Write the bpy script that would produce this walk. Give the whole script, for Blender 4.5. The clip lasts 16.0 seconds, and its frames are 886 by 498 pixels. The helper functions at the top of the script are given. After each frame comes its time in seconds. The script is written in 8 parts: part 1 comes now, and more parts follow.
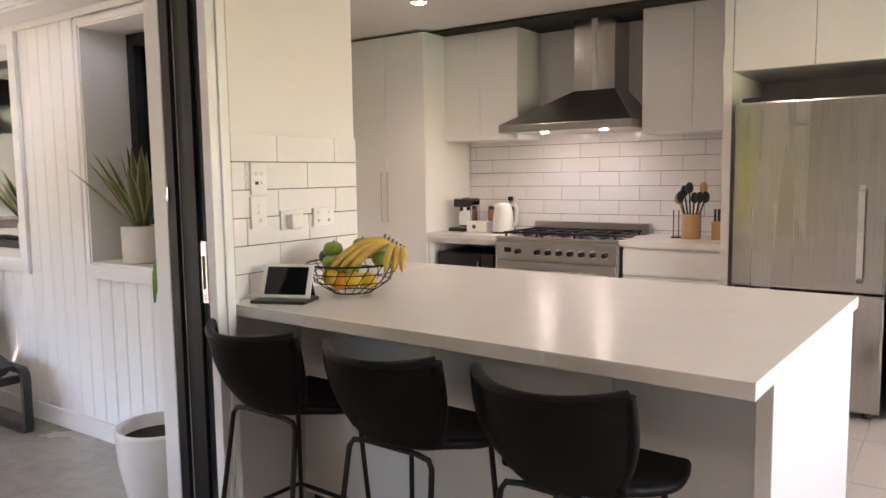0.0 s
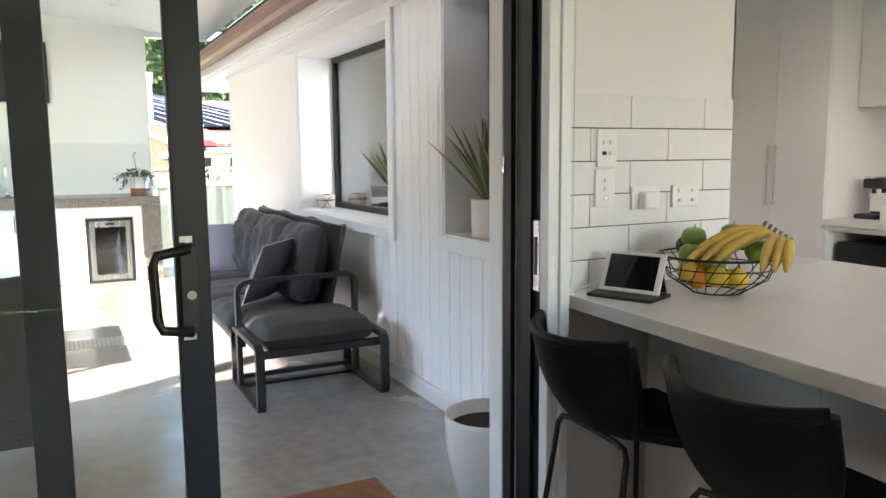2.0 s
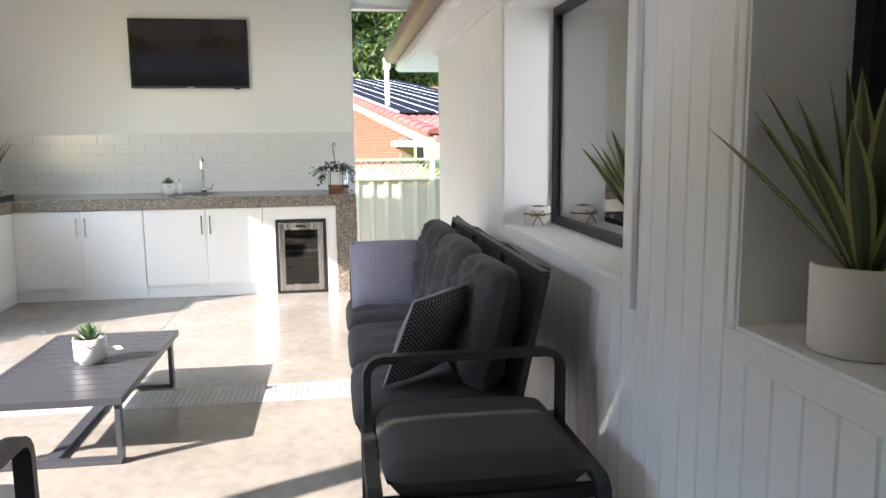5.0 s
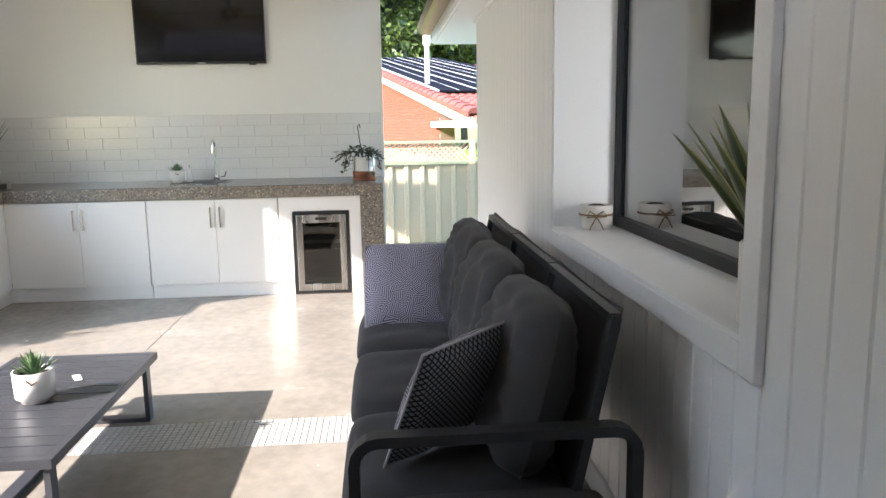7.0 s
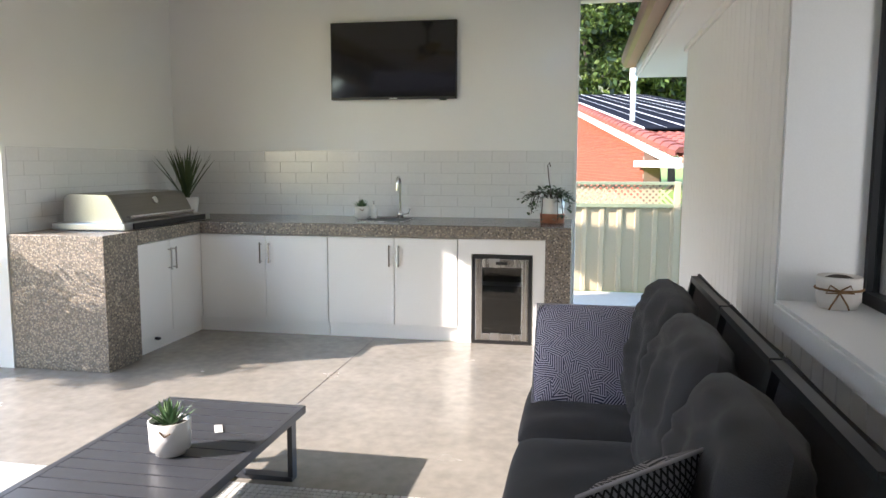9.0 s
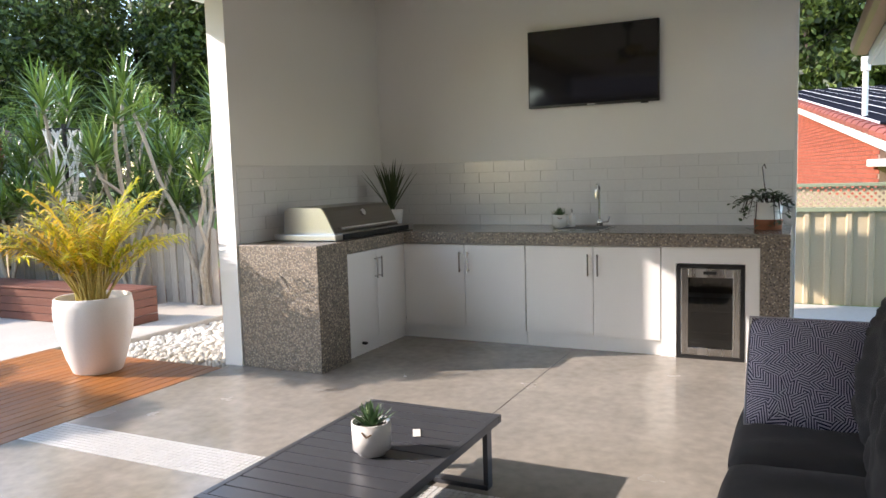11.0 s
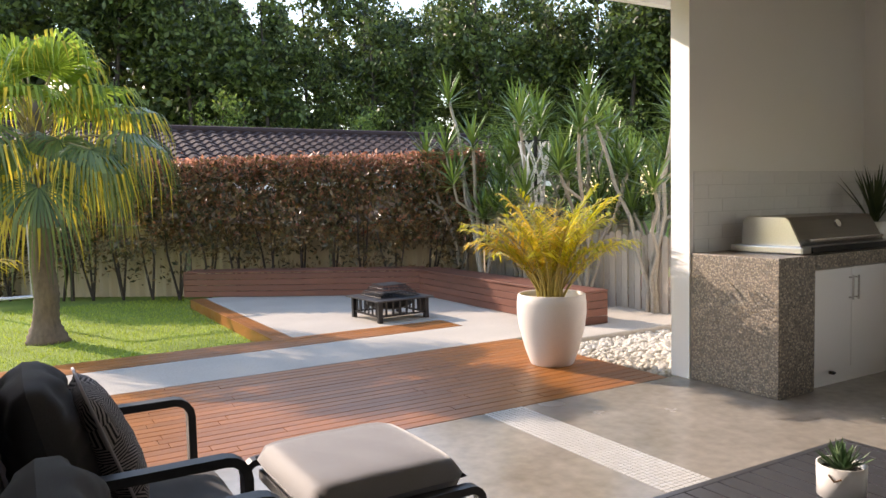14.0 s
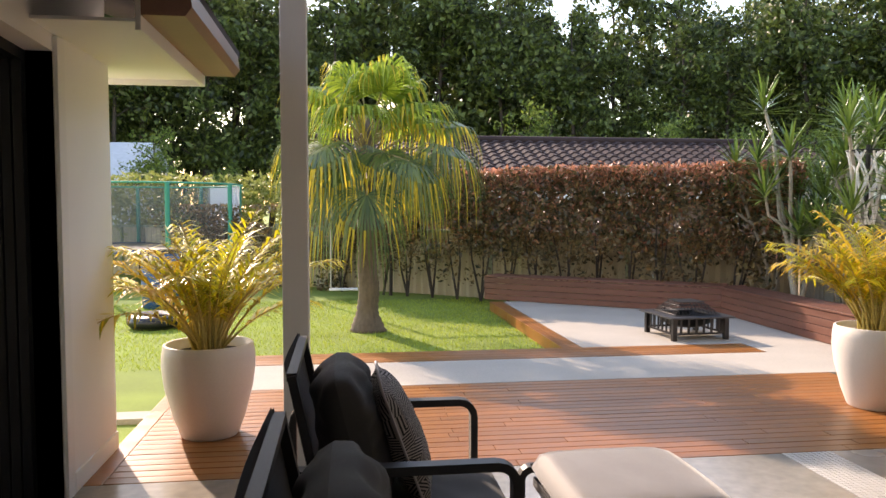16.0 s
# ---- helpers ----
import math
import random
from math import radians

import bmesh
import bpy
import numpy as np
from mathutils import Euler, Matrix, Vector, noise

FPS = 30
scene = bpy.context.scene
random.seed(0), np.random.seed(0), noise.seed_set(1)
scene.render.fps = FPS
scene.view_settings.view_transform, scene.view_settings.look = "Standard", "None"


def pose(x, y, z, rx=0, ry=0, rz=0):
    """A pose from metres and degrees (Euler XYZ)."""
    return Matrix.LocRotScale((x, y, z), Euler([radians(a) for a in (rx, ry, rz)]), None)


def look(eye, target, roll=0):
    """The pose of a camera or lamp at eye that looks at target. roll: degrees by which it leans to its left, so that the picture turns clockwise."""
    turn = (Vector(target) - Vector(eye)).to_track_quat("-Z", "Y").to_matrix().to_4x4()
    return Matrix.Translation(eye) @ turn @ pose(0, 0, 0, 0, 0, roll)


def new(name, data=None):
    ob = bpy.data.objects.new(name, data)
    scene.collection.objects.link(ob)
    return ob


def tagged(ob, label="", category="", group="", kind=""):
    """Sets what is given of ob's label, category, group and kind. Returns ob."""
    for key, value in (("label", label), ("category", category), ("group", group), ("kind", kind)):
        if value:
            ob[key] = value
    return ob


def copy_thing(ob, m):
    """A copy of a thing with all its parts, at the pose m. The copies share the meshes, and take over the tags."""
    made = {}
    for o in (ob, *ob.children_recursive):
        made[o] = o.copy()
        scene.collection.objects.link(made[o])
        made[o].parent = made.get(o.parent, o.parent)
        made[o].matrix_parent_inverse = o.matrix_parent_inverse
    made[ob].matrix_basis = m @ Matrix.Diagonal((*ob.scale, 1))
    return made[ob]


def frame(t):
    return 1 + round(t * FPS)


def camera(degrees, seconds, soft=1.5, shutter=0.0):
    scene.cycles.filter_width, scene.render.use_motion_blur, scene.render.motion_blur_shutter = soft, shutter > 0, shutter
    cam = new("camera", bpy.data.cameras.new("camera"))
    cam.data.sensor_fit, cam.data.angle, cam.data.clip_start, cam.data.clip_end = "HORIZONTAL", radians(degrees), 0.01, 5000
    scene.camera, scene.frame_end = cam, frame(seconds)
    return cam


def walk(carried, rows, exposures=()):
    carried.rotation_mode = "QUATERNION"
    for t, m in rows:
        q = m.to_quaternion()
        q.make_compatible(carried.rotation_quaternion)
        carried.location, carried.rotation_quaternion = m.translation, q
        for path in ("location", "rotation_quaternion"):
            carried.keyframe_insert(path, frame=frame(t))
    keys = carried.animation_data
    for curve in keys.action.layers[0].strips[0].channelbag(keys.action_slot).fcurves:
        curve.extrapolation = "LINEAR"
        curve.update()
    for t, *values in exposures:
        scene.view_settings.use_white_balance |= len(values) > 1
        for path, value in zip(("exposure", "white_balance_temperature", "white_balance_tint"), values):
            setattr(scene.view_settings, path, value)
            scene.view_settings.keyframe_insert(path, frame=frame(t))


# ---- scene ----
cam = camera(61.4, 16.0)
PATH = [
    (0, (0.017, -0.076, 1.359), (-1.118, 1.558, 1.161), -0.8),
    (0.5, (0.017, -0.051, 1.353), (-1.122, 1.58, 1.147), -1.2),
    (1, (-0.005, 0.035, 1.37), (-1.41, 1.44, 1.141), -0.4),
    (1.5, (-0.088, 0.166, 1.35), (-1.755, 1.244, 1.107), -0.1),
    (2, (-0.27, 0.295, 1.337), (-2.037, 1.197, 1.087), -0.5),
    (2.5, (-0.491, 0.469, 1.338), (-2.325, 1.228, 1.091), -0.6),
    (3, (-0.758, 0.633, 1.354), (-2.646, 1.243, 1.102), -0.1),
    (3.5, (-1.071, 0.776, 1.355), (-2.983, 1.298, 1.085), -0.2),
    (4, (-1.342, 0.901, 1.383), (-3.274, 1.339, 1.105), -0.0),
    (4.5, (-1.682, 0.998, 1.37), (-3.63, 1.351, 1.087), -0.2),
    (5, (-1.991, 1.07, 1.38), (-3.952, 1.351, 1.1), -0.6),
    (5.2, (-2.078, 1.084, 1.4), (-4.042, 1.329, 1.111), -0.9),
    (7.5, (-3.026, 1.275, 1.385), (-4.996, 1.416, 1.067), -1.0),
    (8, (-3.208, 1.297, 1.39), (-5.189, 1.338, 1.118), -1.3),
    (8.5, (-3.338, 1.343, 1.401), (-5.313, 1.15, 1.156), -0.6),
    (10.8, (-3.396, 1.289, 1.391), (-5.226, 0.507, 1.193), -1.2),
    (11, (-3.419, 1.344, 1.386), (-5.208, 0.473, 1.19), -1.7),
    (11.5, (-3.435, 1.313, 1.385), (-5.117, 0.249, 1.191), -1.4),
    (12, (-3.457, 1.319, 1.389), (-4.986, 0.043, 1.202), -0.6),
    (12.5, (-3.5, 1.359, 1.367), (-4.861, -0.097, 1.204), 0.2),
    (13, (-3.525, 1.364, 1.355), (-4.735, -0.222, 1.202), 0.4),
    (13.5, (-3.487, 1.333, 1.372), (-4.583, -0.333, 1.214), -0.4),
    (14, (-3.47, 1.263, 1.355), (-4.482, -0.457, 1.218), -1.3),
    (14.5, (-3.465, 1.235, 1.364), (-4.338, -0.56, 1.24), -1.4),
    (15, (-3.534, 1.246, 1.378), (-4.209, -0.632, 1.245), -1.2),
    (15.5, (-3.512, 1.263, 1.382), (-3.973, -0.679, 1.258), -0.4),
    (16, (-3.523, 1.318, 1.395), (-3.789, -0.661, 1.286), -0.0),
]
EXPOSURE = [
    (0.0, 4.47, 7300, 26), (0.7, 4.52, 6950, 22), (1.5, 4.38, 6500, 18), (2.5, 4.05, 6350, 16), (3.5, 3.72, 6450, 17), (5.0, 3.4, 6450, 17),
    (8.5, 3.0, 6450, 16), (11.0, 2.25, 6700, 18), (12.5, 2.12, 6950, 19), (14.5, 1.92, 7700, 22), (16.0, 1.98, 8100, 24),
]
walk(cam, [(t, look(eye, target, roll)) for t, eye, target, roll in PATH], EXPOSURE)

# ---- world, sun, large lights ----
SUN_DIR = Vector((0.43, -0.90, 0.0)).normalized()
SUN_EL = radians(28.5)
TO_SUN = Vector((SUN_DIR.x * math.cos(SUN_EL), SUN_DIR.y * math.cos(SUN_EL), math.sin(SUN_EL)))
world = bpy.data.worlds.new("sky")
scene.world = world
world.use_nodes = True
wn = world.node_tree
sky = wn.nodes.new("ShaderNodeTexSky")
sky.sky_type = "NISHITA"
sky.sun_disc = False
sky.sun_elevation = SUN_EL
sky.sun_rotation = math.atan2(SUN_DIR.x, SUN_DIR.y)
sky.air_density, sky.dust_density, sky.ozone_density = 1.4, 0.45, 3.0
bg = wn.nodes["Background"]
bg.inputs["Strength"].default_value = 0.15
wn.links.new(sky.outputs["Color"], bg.inputs["Color"])

sun_data = bpy.data.lights.new("sun", "SUN")
sun_data.energy, sun_data.angle, sun_data.color = 2.0, radians(0.6), (1.0, 0.92, 0.82)
sun = new("sun", sun_data)
sun.matrix_world = look(TO_SUN * 60, (0, 0, 0))


def area_lamp(name, eye, target, w, h, power, color):
    data = bpy.data.lights.new(name, "AREA")
    data.shape, data.size, data.size_y, data.energy, data.color = "RECTANGLE", w, h, power, color
    ob = new(name, data)
    ob.matrix_world = look(eye, target)
    return ob


def spot_lamp(name, eye, target, power, cone, color, radius=0.03):
    data = bpy.data.lights.new(name, "SPOT")
    data.energy, data.spot_size, data.spot_blend, data.color, data.shadow_soft_size = power, radians(cone), 0.6, color, radius
    ob = new(name, data)
    ob.matrix_world = look(eye, target)
    return ob


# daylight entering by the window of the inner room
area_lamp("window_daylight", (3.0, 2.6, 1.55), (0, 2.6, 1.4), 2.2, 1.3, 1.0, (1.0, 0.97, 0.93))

# added fill lamp, no doorway there: brightens the room behind the patio window
area_lamp("added_room_fill", (-4.56, 3.6, 1.2), (-6.5, 3.4, 1.2), 0.8, 2.0, 4.0, (0.97, 1.0, 0.97))

# ---- materials ----


def mat(name, color, rough=0.5, metal=0.0, var=0.10, scale=6.0, fine=60.0, bump=0.0, dirt=None, stretch=(1, 1, 1), rand=0.0, spec=0.5, coat=0.0, rvar=0.0, island=0.0, sheen=0.0):
    m = bpy.data.materials.new(name)
    m.use_nodes = True
    nt = m.node_tree
    b = nt.nodes["Principled BSDF"]
    tc = nt.nodes.new("ShaderNodeTexCoord")
    mp = nt.nodes.new("ShaderNodeMapping")
    mp.inputs["Scale"].default_value = stretch
    nt.links.new(tc.outputs["Object"], mp.inputs["Vector"])
    n1 = nt.nodes.new("ShaderNodeTexNoise")
    n1.inputs["Scale"].default_value, n1.inputs["Detail"].default_value = scale, 5
    n2 = nt.nodes.new("ShaderNodeTexNoise")
    n2.inputs["Scale"].default_value, n2.inputs["Detail"].default_value = fine, 4
    for n in (n1, n2):
        nt.links.new(mp.outputs["Vector"], n.inputs["Vector"])
    add = nt.nodes.new("ShaderNodeMath")
    add.operation = "ADD"
    nt.links.new(n1.outputs["Fac"], add.inputs[0])
    nt.links.new(n2.outputs["Fac"], add.inputs[1])
    last = add.outputs[0]
    if rand > 0 or island > 0:
        if rand > 0:
            src = nt.nodes.new("ShaderNodeObjectInfo").outputs["Random"]
        else:
            src = nt.nodes.new("ShaderNodeNewGeometry").outputs["Random Per Island"]
        amp = nt.nodes.new("ShaderNodeMath")
        amp.operation = "MULTIPLY_ADD"
        amp.inputs[1].default_value, amp.inputs[2].default_value = max(rand, island), -max(rand, island) / 2
        nt.links.new(src, amp.inputs[0])
        a2 = nt.nodes.new("ShaderNodeMath")
        a2.operation = "ADD"
        nt.links.new(last, a2.inputs[0])
        nt.links.new(amp.outputs[0], a2.inputs[1])
        last = a2.outputs[0]
    ramp = nt.nodes.new("ShaderNodeMapRange")
    ramp.inputs["From Min"].default_value, ramp.inputs["From Max"].default_value = 0.6, 1.4
    nt.links.new(last, ramp.inputs["Value"])
    mix = nt.nodes.new("ShaderNodeMix")
    mix.data_type = "RGBA"
    lo = dirt if dirt else tuple(c * (1 - var) for c in color)
    hi = tuple(min(1, c * (1 + var)) for c in color)
    mix.inputs["A"].default_value, mix.inputs["B"].default_value = (*lo, 1), (*hi, 1)
    nt.links.new(ramp.outputs[0], mix.inputs["Factor"])
    nt.links.new(mix.outputs["Result"], b.inputs["Base Color"])
    b.inputs["Roughness"].default_value, b.inputs["Metallic"].default_value = rough, metal
    b.inputs["Specular IOR Level"].default_value = spec
    b.inputs["Coat Weight"].default_value = coat
    b.inputs["Sheen Weight"].default_value, b.inputs["Sheen Roughness"].default_value = sheen, 0.35
    if rvar > 0:
        rr = nt.nodes.new("ShaderNodeMapRange")
        rr.inputs["To Min"].default_value, rr.inputs["To Max"].default_value = max(0.02, rough - rvar), min(1, rough + rvar)
        rr.inputs["From Min"].default_value, rr.inputs["From Max"].default_value = 0.3, 0.7
        nt.links.new(n1.outputs["Fac"], rr.inputs["Value"])
        nt.links.new(rr.outputs[0], b.inputs["Roughness"])
    if bump > 0:
        bp = nt.nodes.new("ShaderNodeBump")
        bp.inputs["Strength"].default_value, bp.inputs["Distance"].default_value = bump, 0.01
        nt.links.new(n2.outputs["Fac"], bp.inputs["Height"])
        nt.links.new(bp.outputs["Normal"], b.inputs["Normal"])
    return m


def leaf_mat(name, c1, c2, rough=0.45, trans=0.35):
    """Foliage: two colours by island, with light coming through."""
    m = bpy.data.materials.new(name)
    m.use_nodes = True
    nt = m.node_tree
    b = nt.nodes["Principled BSDF"]
    geo = nt.nodes.new("ShaderNodeNewGeometry")
    mix = nt.nodes.new("ShaderNodeMix")
    mix.data_type = "RGBA"
    mix.inputs["A"].default_value, mix.inputs["B"].default_value = (*c1, 1), (*c2, 1)
    nt.links.new(geo.outputs["Random Per Island"], mix.inputs["Factor"])
    nt.links.new(mix.outputs["Result"], b.inputs["Base Color"])
    b.inputs["Roughness"].default_value = rough
    tr = nt.nodes.new("ShaderNodeBsdfTranslucent")
    nt.links.new(mix.outputs["Result"], tr.inputs["Color"])
    ms = nt.nodes.new("ShaderNodeMixShader")
    ms.inputs[0].default_value = trans
    nt.links.new(b.outputs[0], ms.inputs[1])
    nt.links.new(tr.outputs[0], ms.inputs[2])
    nt.links.new(ms.outputs[0], nt.nodes["Material Output"].inputs["Surface"])
    return m


def glow_mat(name, color, strength):
    m = bpy.data.materials.new(name)
    m.use_nodes = True
    b = m.node_tree.nodes["Principled BSDF"]
    b.inputs["Emission Color"].default_value, b.inputs["Emission Strength"].default_value = (*color, 1), strength
    return m


def glass_mat(name, color=(1, 1, 1), rough=0.0, mixin=0.12):
    """Thin pane: clear, with a mirror share on top."""
    m = bpy.data.materials.new(name)
    m.use_nodes = True
    nt = m.node_tree
    nt.nodes.remove(nt.nodes["Principled BSDF"])
    t = nt.nodes.new("ShaderNodeBsdfTransparent")
    t.inputs["Color"].default_value = (*color, 1)
    g = nt.nodes.new("ShaderNodeBsdfGlossy")
    g.inputs["Roughness"].default_value = rough
    fr = nt.nodes.new("ShaderNodeFresnel")
    fr.inputs["IOR"].default_value = 1.5
    ad = nt.nodes.new("ShaderNodeMath")
    ad.operation = "MULTIPLY_ADD"
    ad.inputs[1].default_value, ad.inputs[2].default_value = 1.0, mixin - 0.04
    nt.links.new(fr.outputs[0], ad.inputs[0])
    ms = nt.nodes.new("ShaderNodeMixShader")
    nt.links.new(ad.outputs[0], ms.inputs[0])
    nt.links.new(t.outputs[0], ms.inputs[1])
    nt.links.new(g.outputs[0], ms.inputs[2])
    nt.links.new(ms.outputs[0], nt.nodes["Material Output"].inputs["Surface"])
    return m


def aggregate_mat(name):
    """Exposed aggregate concrete: pebbles of many browns in a grey paste."""
    m = bpy.data.materials.new(name)
    m.use_nodes = True
    nt = m.node_tree
    b = nt.nodes["Principled BSDF"]
    tc = nt.nodes.new("ShaderNodeTexCoord")
    vo = nt.nodes.new("ShaderNodeTexVoronoi")
    vo.inputs["Scale"].default_value = 75
    nt.links.new(tc.outputs["Object"], vo.inputs["Vector"])
    sep = nt.nodes.new("ShaderNodeSeparateColor")
    nt.links.new(vo.outputs["Color"], sep.inputs[0])
    cr = nt.nodes.new("ShaderNodeValToRGB")
    e = cr.color_ramp.elements
    e[0].position, e[0].color = 0.0, (0.06, 0.05, 0.045, 1)
    e[1].position, e[1].color = 1.0, (0.50, 0.43, 0.34, 1)
    for p, c in ((0.3, (0.16, 0.13, 0.10, 1)), (0.55, (0.27, 0.22, 0.17, 1)), (0.8, (0.36, 0.30, 0.23, 1))):
        x = cr.color_ramp.elements.new(p)
        x.color = c
    nt.links.new(sep.outputs[0], cr.inputs[0])
    mr = nt.nodes.new("ShaderNodeMapRange")
    mr.inputs["From Min"].default_value, mr.inputs["From Max"].default_value = 0.45, 0.62
    nt.links.new(vo.outputs["Distance"], mr.inputs["Value"])
    mix = nt.nodes.new("ShaderNodeMix")
    mix.data_type = "RGBA"
    mix.inputs["B"].default_value = (0.17, 0.15, 0.13, 1)
    nt.links.new(mr.outputs[0], mix.inputs["Factor"])
    nt.links.new(cr.outputs[0], mix.inputs["A"])
    nt.links.new(mix.outputs["Result"], b.inputs["Base Color"])
    b.inputs["Roughness"].default_value = 0.42
    bp = nt.nodes.new("ShaderNodeBump")
    bp.inputs["Strength"].default_value, bp.inputs["Distance"].default_value = 0.35, 0.004
    bp.invert = True
    nt.links.new(vo.outputs["Distance"], bp.inputs["Height"])
    nt.links.new(bp.outputs["Normal"], b.inputs["Normal"])
    return m


def pattern_mat(name, dark, light, scale, kind):
    """Printed cushion cloth: 'leaf' short strokes or 'check' small diamonds."""
    m = bpy.data.materials.new(name)
    m.use_nodes = True
    nt = m.node_tree
    b = nt.nodes["Principled BSDF"]
    tc = nt.nodes.new("ShaderNodeTexCoord")
    mp = nt.nodes.new("ShaderNodeMapping")
    mp.inputs["Scale"].default_value = (1, 1, 0)
    nt.links.new(tc.outputs["Object"], mp.inputs["Vector"])
    mix = nt.nodes.new("ShaderNodeMix")
    mix.data_type = "RGBA"
    mix.inputs["A"].default_value, mix.inputs["B"].default_value = (*dark, 1), (*light, 1)
    if kind == "leaf":
        vo = nt.nodes.new("ShaderNodeTexVoronoi")
        vo.inputs["Scale"].default_value = scale
        nt.links.new(mp.outputs[0], vo.inputs["Vector"])
        sp = nt.nodes.new("ShaderNodeSeparateColor")
        nt.links.new(vo.outputs["Color"], sp.inputs[0])
        rel = nt.nodes.new("ShaderNodeVectorMath")
        rel.operation = "SUBTRACT"
        nt.links.new(mp.outputs[0], rel.inputs[0])
        nt.links.new(vo.outputs["Position"], rel.inputs[1])
        ang = nt.nodes.new("ShaderNodeMath")
        ang.operation = "MULTIPLY"
        ang.inputs[1].default_value = 6.28
        nt.links.new(sp.outputs[0], ang.inputs[0])
        vr = nt.nodes.new("ShaderNodeVectorRotate")
        vr.rotation_type = "Z_AXIS"
        nt.links.new(rel.outputs[0], vr.inputs["Vector"])
        nt.links.new(ang.outputs[0], vr.inputs["Angle"])
        xyz = nt.nodes.new("ShaderNodeSeparateXYZ")
        nt.links.new(vr.outputs[0], xyz.inputs[0])
        ax = nt.nodes.new("ShaderNodeMath")
        ax.operation = "ABSOLUTE"
        nt.links.new(xyz.outputs[0], ax.inputs[0])
        ch = nt.nodes.new("ShaderNodeMath")
        ch.operation = "MULTIPLY_ADD"
        ch.inputs[1].default_value = -1.3
        nt.links.new(ax.outputs[0], ch.inputs[0])
        nt.links.new(xyz.outputs[1], ch.inputs[2])
        fr = nt.nodes.new("ShaderNodeMath")
        fr.operation = "MULTIPLY"
        fr.inputs[1].default_value = 2 * math.pi / 0.0145
        nt.links.new(ch.outputs[0], fr.inputs[0])
        sn = nt.nodes.new("ShaderNodeMath")
        sn.operation = "SINE"
        nt.links.new(fr.outputs[0], sn.inputs[0])
        th = nt.nodes.new("ShaderNodeMapRange")
        th.inputs["From Min"].default_value, th.inputs["From Max"].default_value = -0.12, 0.12
        nt.links.new(sn.outputs[0], th.inputs["Value"])
        nt.links.new(th.outputs[0], mix.inputs["Factor"])
    else:
        mp.inputs["Rotation"].default_value = (0, 0, radians(45))
        ck = nt.nodes.new("ShaderNodeTexVoronoi")
        ck.distance = "CHEBYCHEV"
        ck.inputs["Scale"].default_value = scale
        ck.inputs["Randomness"].default_value = 0.0
        nt.links.new(mp.outputs[0], ck.inputs["Vector"])
        th = nt.nodes.new("ShaderNodeMapRange")
        th.inputs["From Min"].default_value, th.inputs["From Max"].default_value = 0.36, 0.30
        nt.links.new(ck.outputs["Distance"], th.inputs["Value"])
        nt.links.new(th.outputs[0], mix.inputs["Factor"])
    nt.links.new(mix.outputs["Result"], b.inputs["Base Color"])
    b.inputs["Roughness"].default_value = 0.85
    return m


WHITE = mat("white_paint", (0.86, 0.86, 0.85), 0.55, var=0.03, scale=1.2, fine=180, bump=0.04)
WHITE_IN = mat("interior_paint", (0.78, 0.75, 0.73), 0.6, var=0.03, scale=1.0, fine=200, bump=0.03)
TRIM = mat("gloss_white_trim", (0.82, 0.82, 0.81), 0.35, var=0.03, scale=2, fine=120)
CABINET = mat("white_laminate", (0.80, 0.79, 0.77), 0.32, var=0.02, scale=1.5, fine=90)
STONE = mat("white_quartz", (0.80, 0.77, 0.75), 0.25, var=0.04, scale=9, fine=260)
CONCRETE = mat("polished_concrete", (0.285, 0.263, 0.230), 0.20, var=0.22, scale=2.2, fine=14, rvar=0.08, spec=0.5)
PATH_CONC = mat("pale_concrete", (0.42, 0.385, 0.33), 0.85, spec=0.2, var=0.16, scale=1.4, fine=70, bump=0.15)
BLACK_AL = mat("black_aluminium", (0.012, 0.014, 0.017), 0.4, spec=0.3, var=0.2, scale=4, fine=200)
CHARCOAL = mat("charcoal_aluminium", (0.030, 0.031, 0.034), 0.45, metal=0.1, var=0.2, scale=5, fine=150)
TABLE_AL = mat("grey_aluminium_slats", (0.058, 0.062, 0.073), 0.33, metal=0.15, var=0.14, scale=5, fine=150, rand=0.15)
CUSHION = mat("charcoal_outdoor_cloth", (0.040, 0.040, 0.043), 0.8, sheen=0.12, var=0.2, scale=5, fine=320, bump=0.25)
# darker copy of the ottoman cloth, with the shade by the sofa in it
CUSHION_SHADED = mat("shaded_grey_cushion_cloth", (0.060, 0.056, 0.054), 0.9, var=0.18, scale=5, fine=320, bump=0.25)
LEATHER = mat("black_leatherette", (0.005, 0.0045, 0.0045), 0.45, spec=0.14, var=0.25, scale=6, fine=240, bump=0.12)
BLACK_STEEL = mat("black_powder_steel", (0.014, 0.013, 0.013), 0.42, metal=0.3, var=0.2, scale=8, fine=150)
STEEL = mat("brushed_steel", (0.52, 0.50, 0.48), 0.24, metal=1.0, var=0.14, scale=9, fine=90, stretch=(1, 1, 0.03), rvar=0.12)
STEEL_H = mat("brushed_steel_across", (0.50, 0.48, 0.46), 0.30, metal=1.0, var=0.10, scale=3, fine=90, stretch=(0.03, 1, 1), rvar=0.05)
DARK_STEEL = mat("smoked_steel", (0.24, 0.225, 0.21), 0.34, metal=1.0, var=0.10, scale=3, fine=90, stretch=(0.03, 1, 1), rvar=0.05)
CHROME = mat("chrome", (0.75, 0.75, 0.76), 0.10, metal=1.0, var=0.04)
WALL_TILE = mat("white_glazed_tile", (0.78, 0.76, 0.75), 0.10, var=0.03, scale=5, fine=40, rand=0.05)
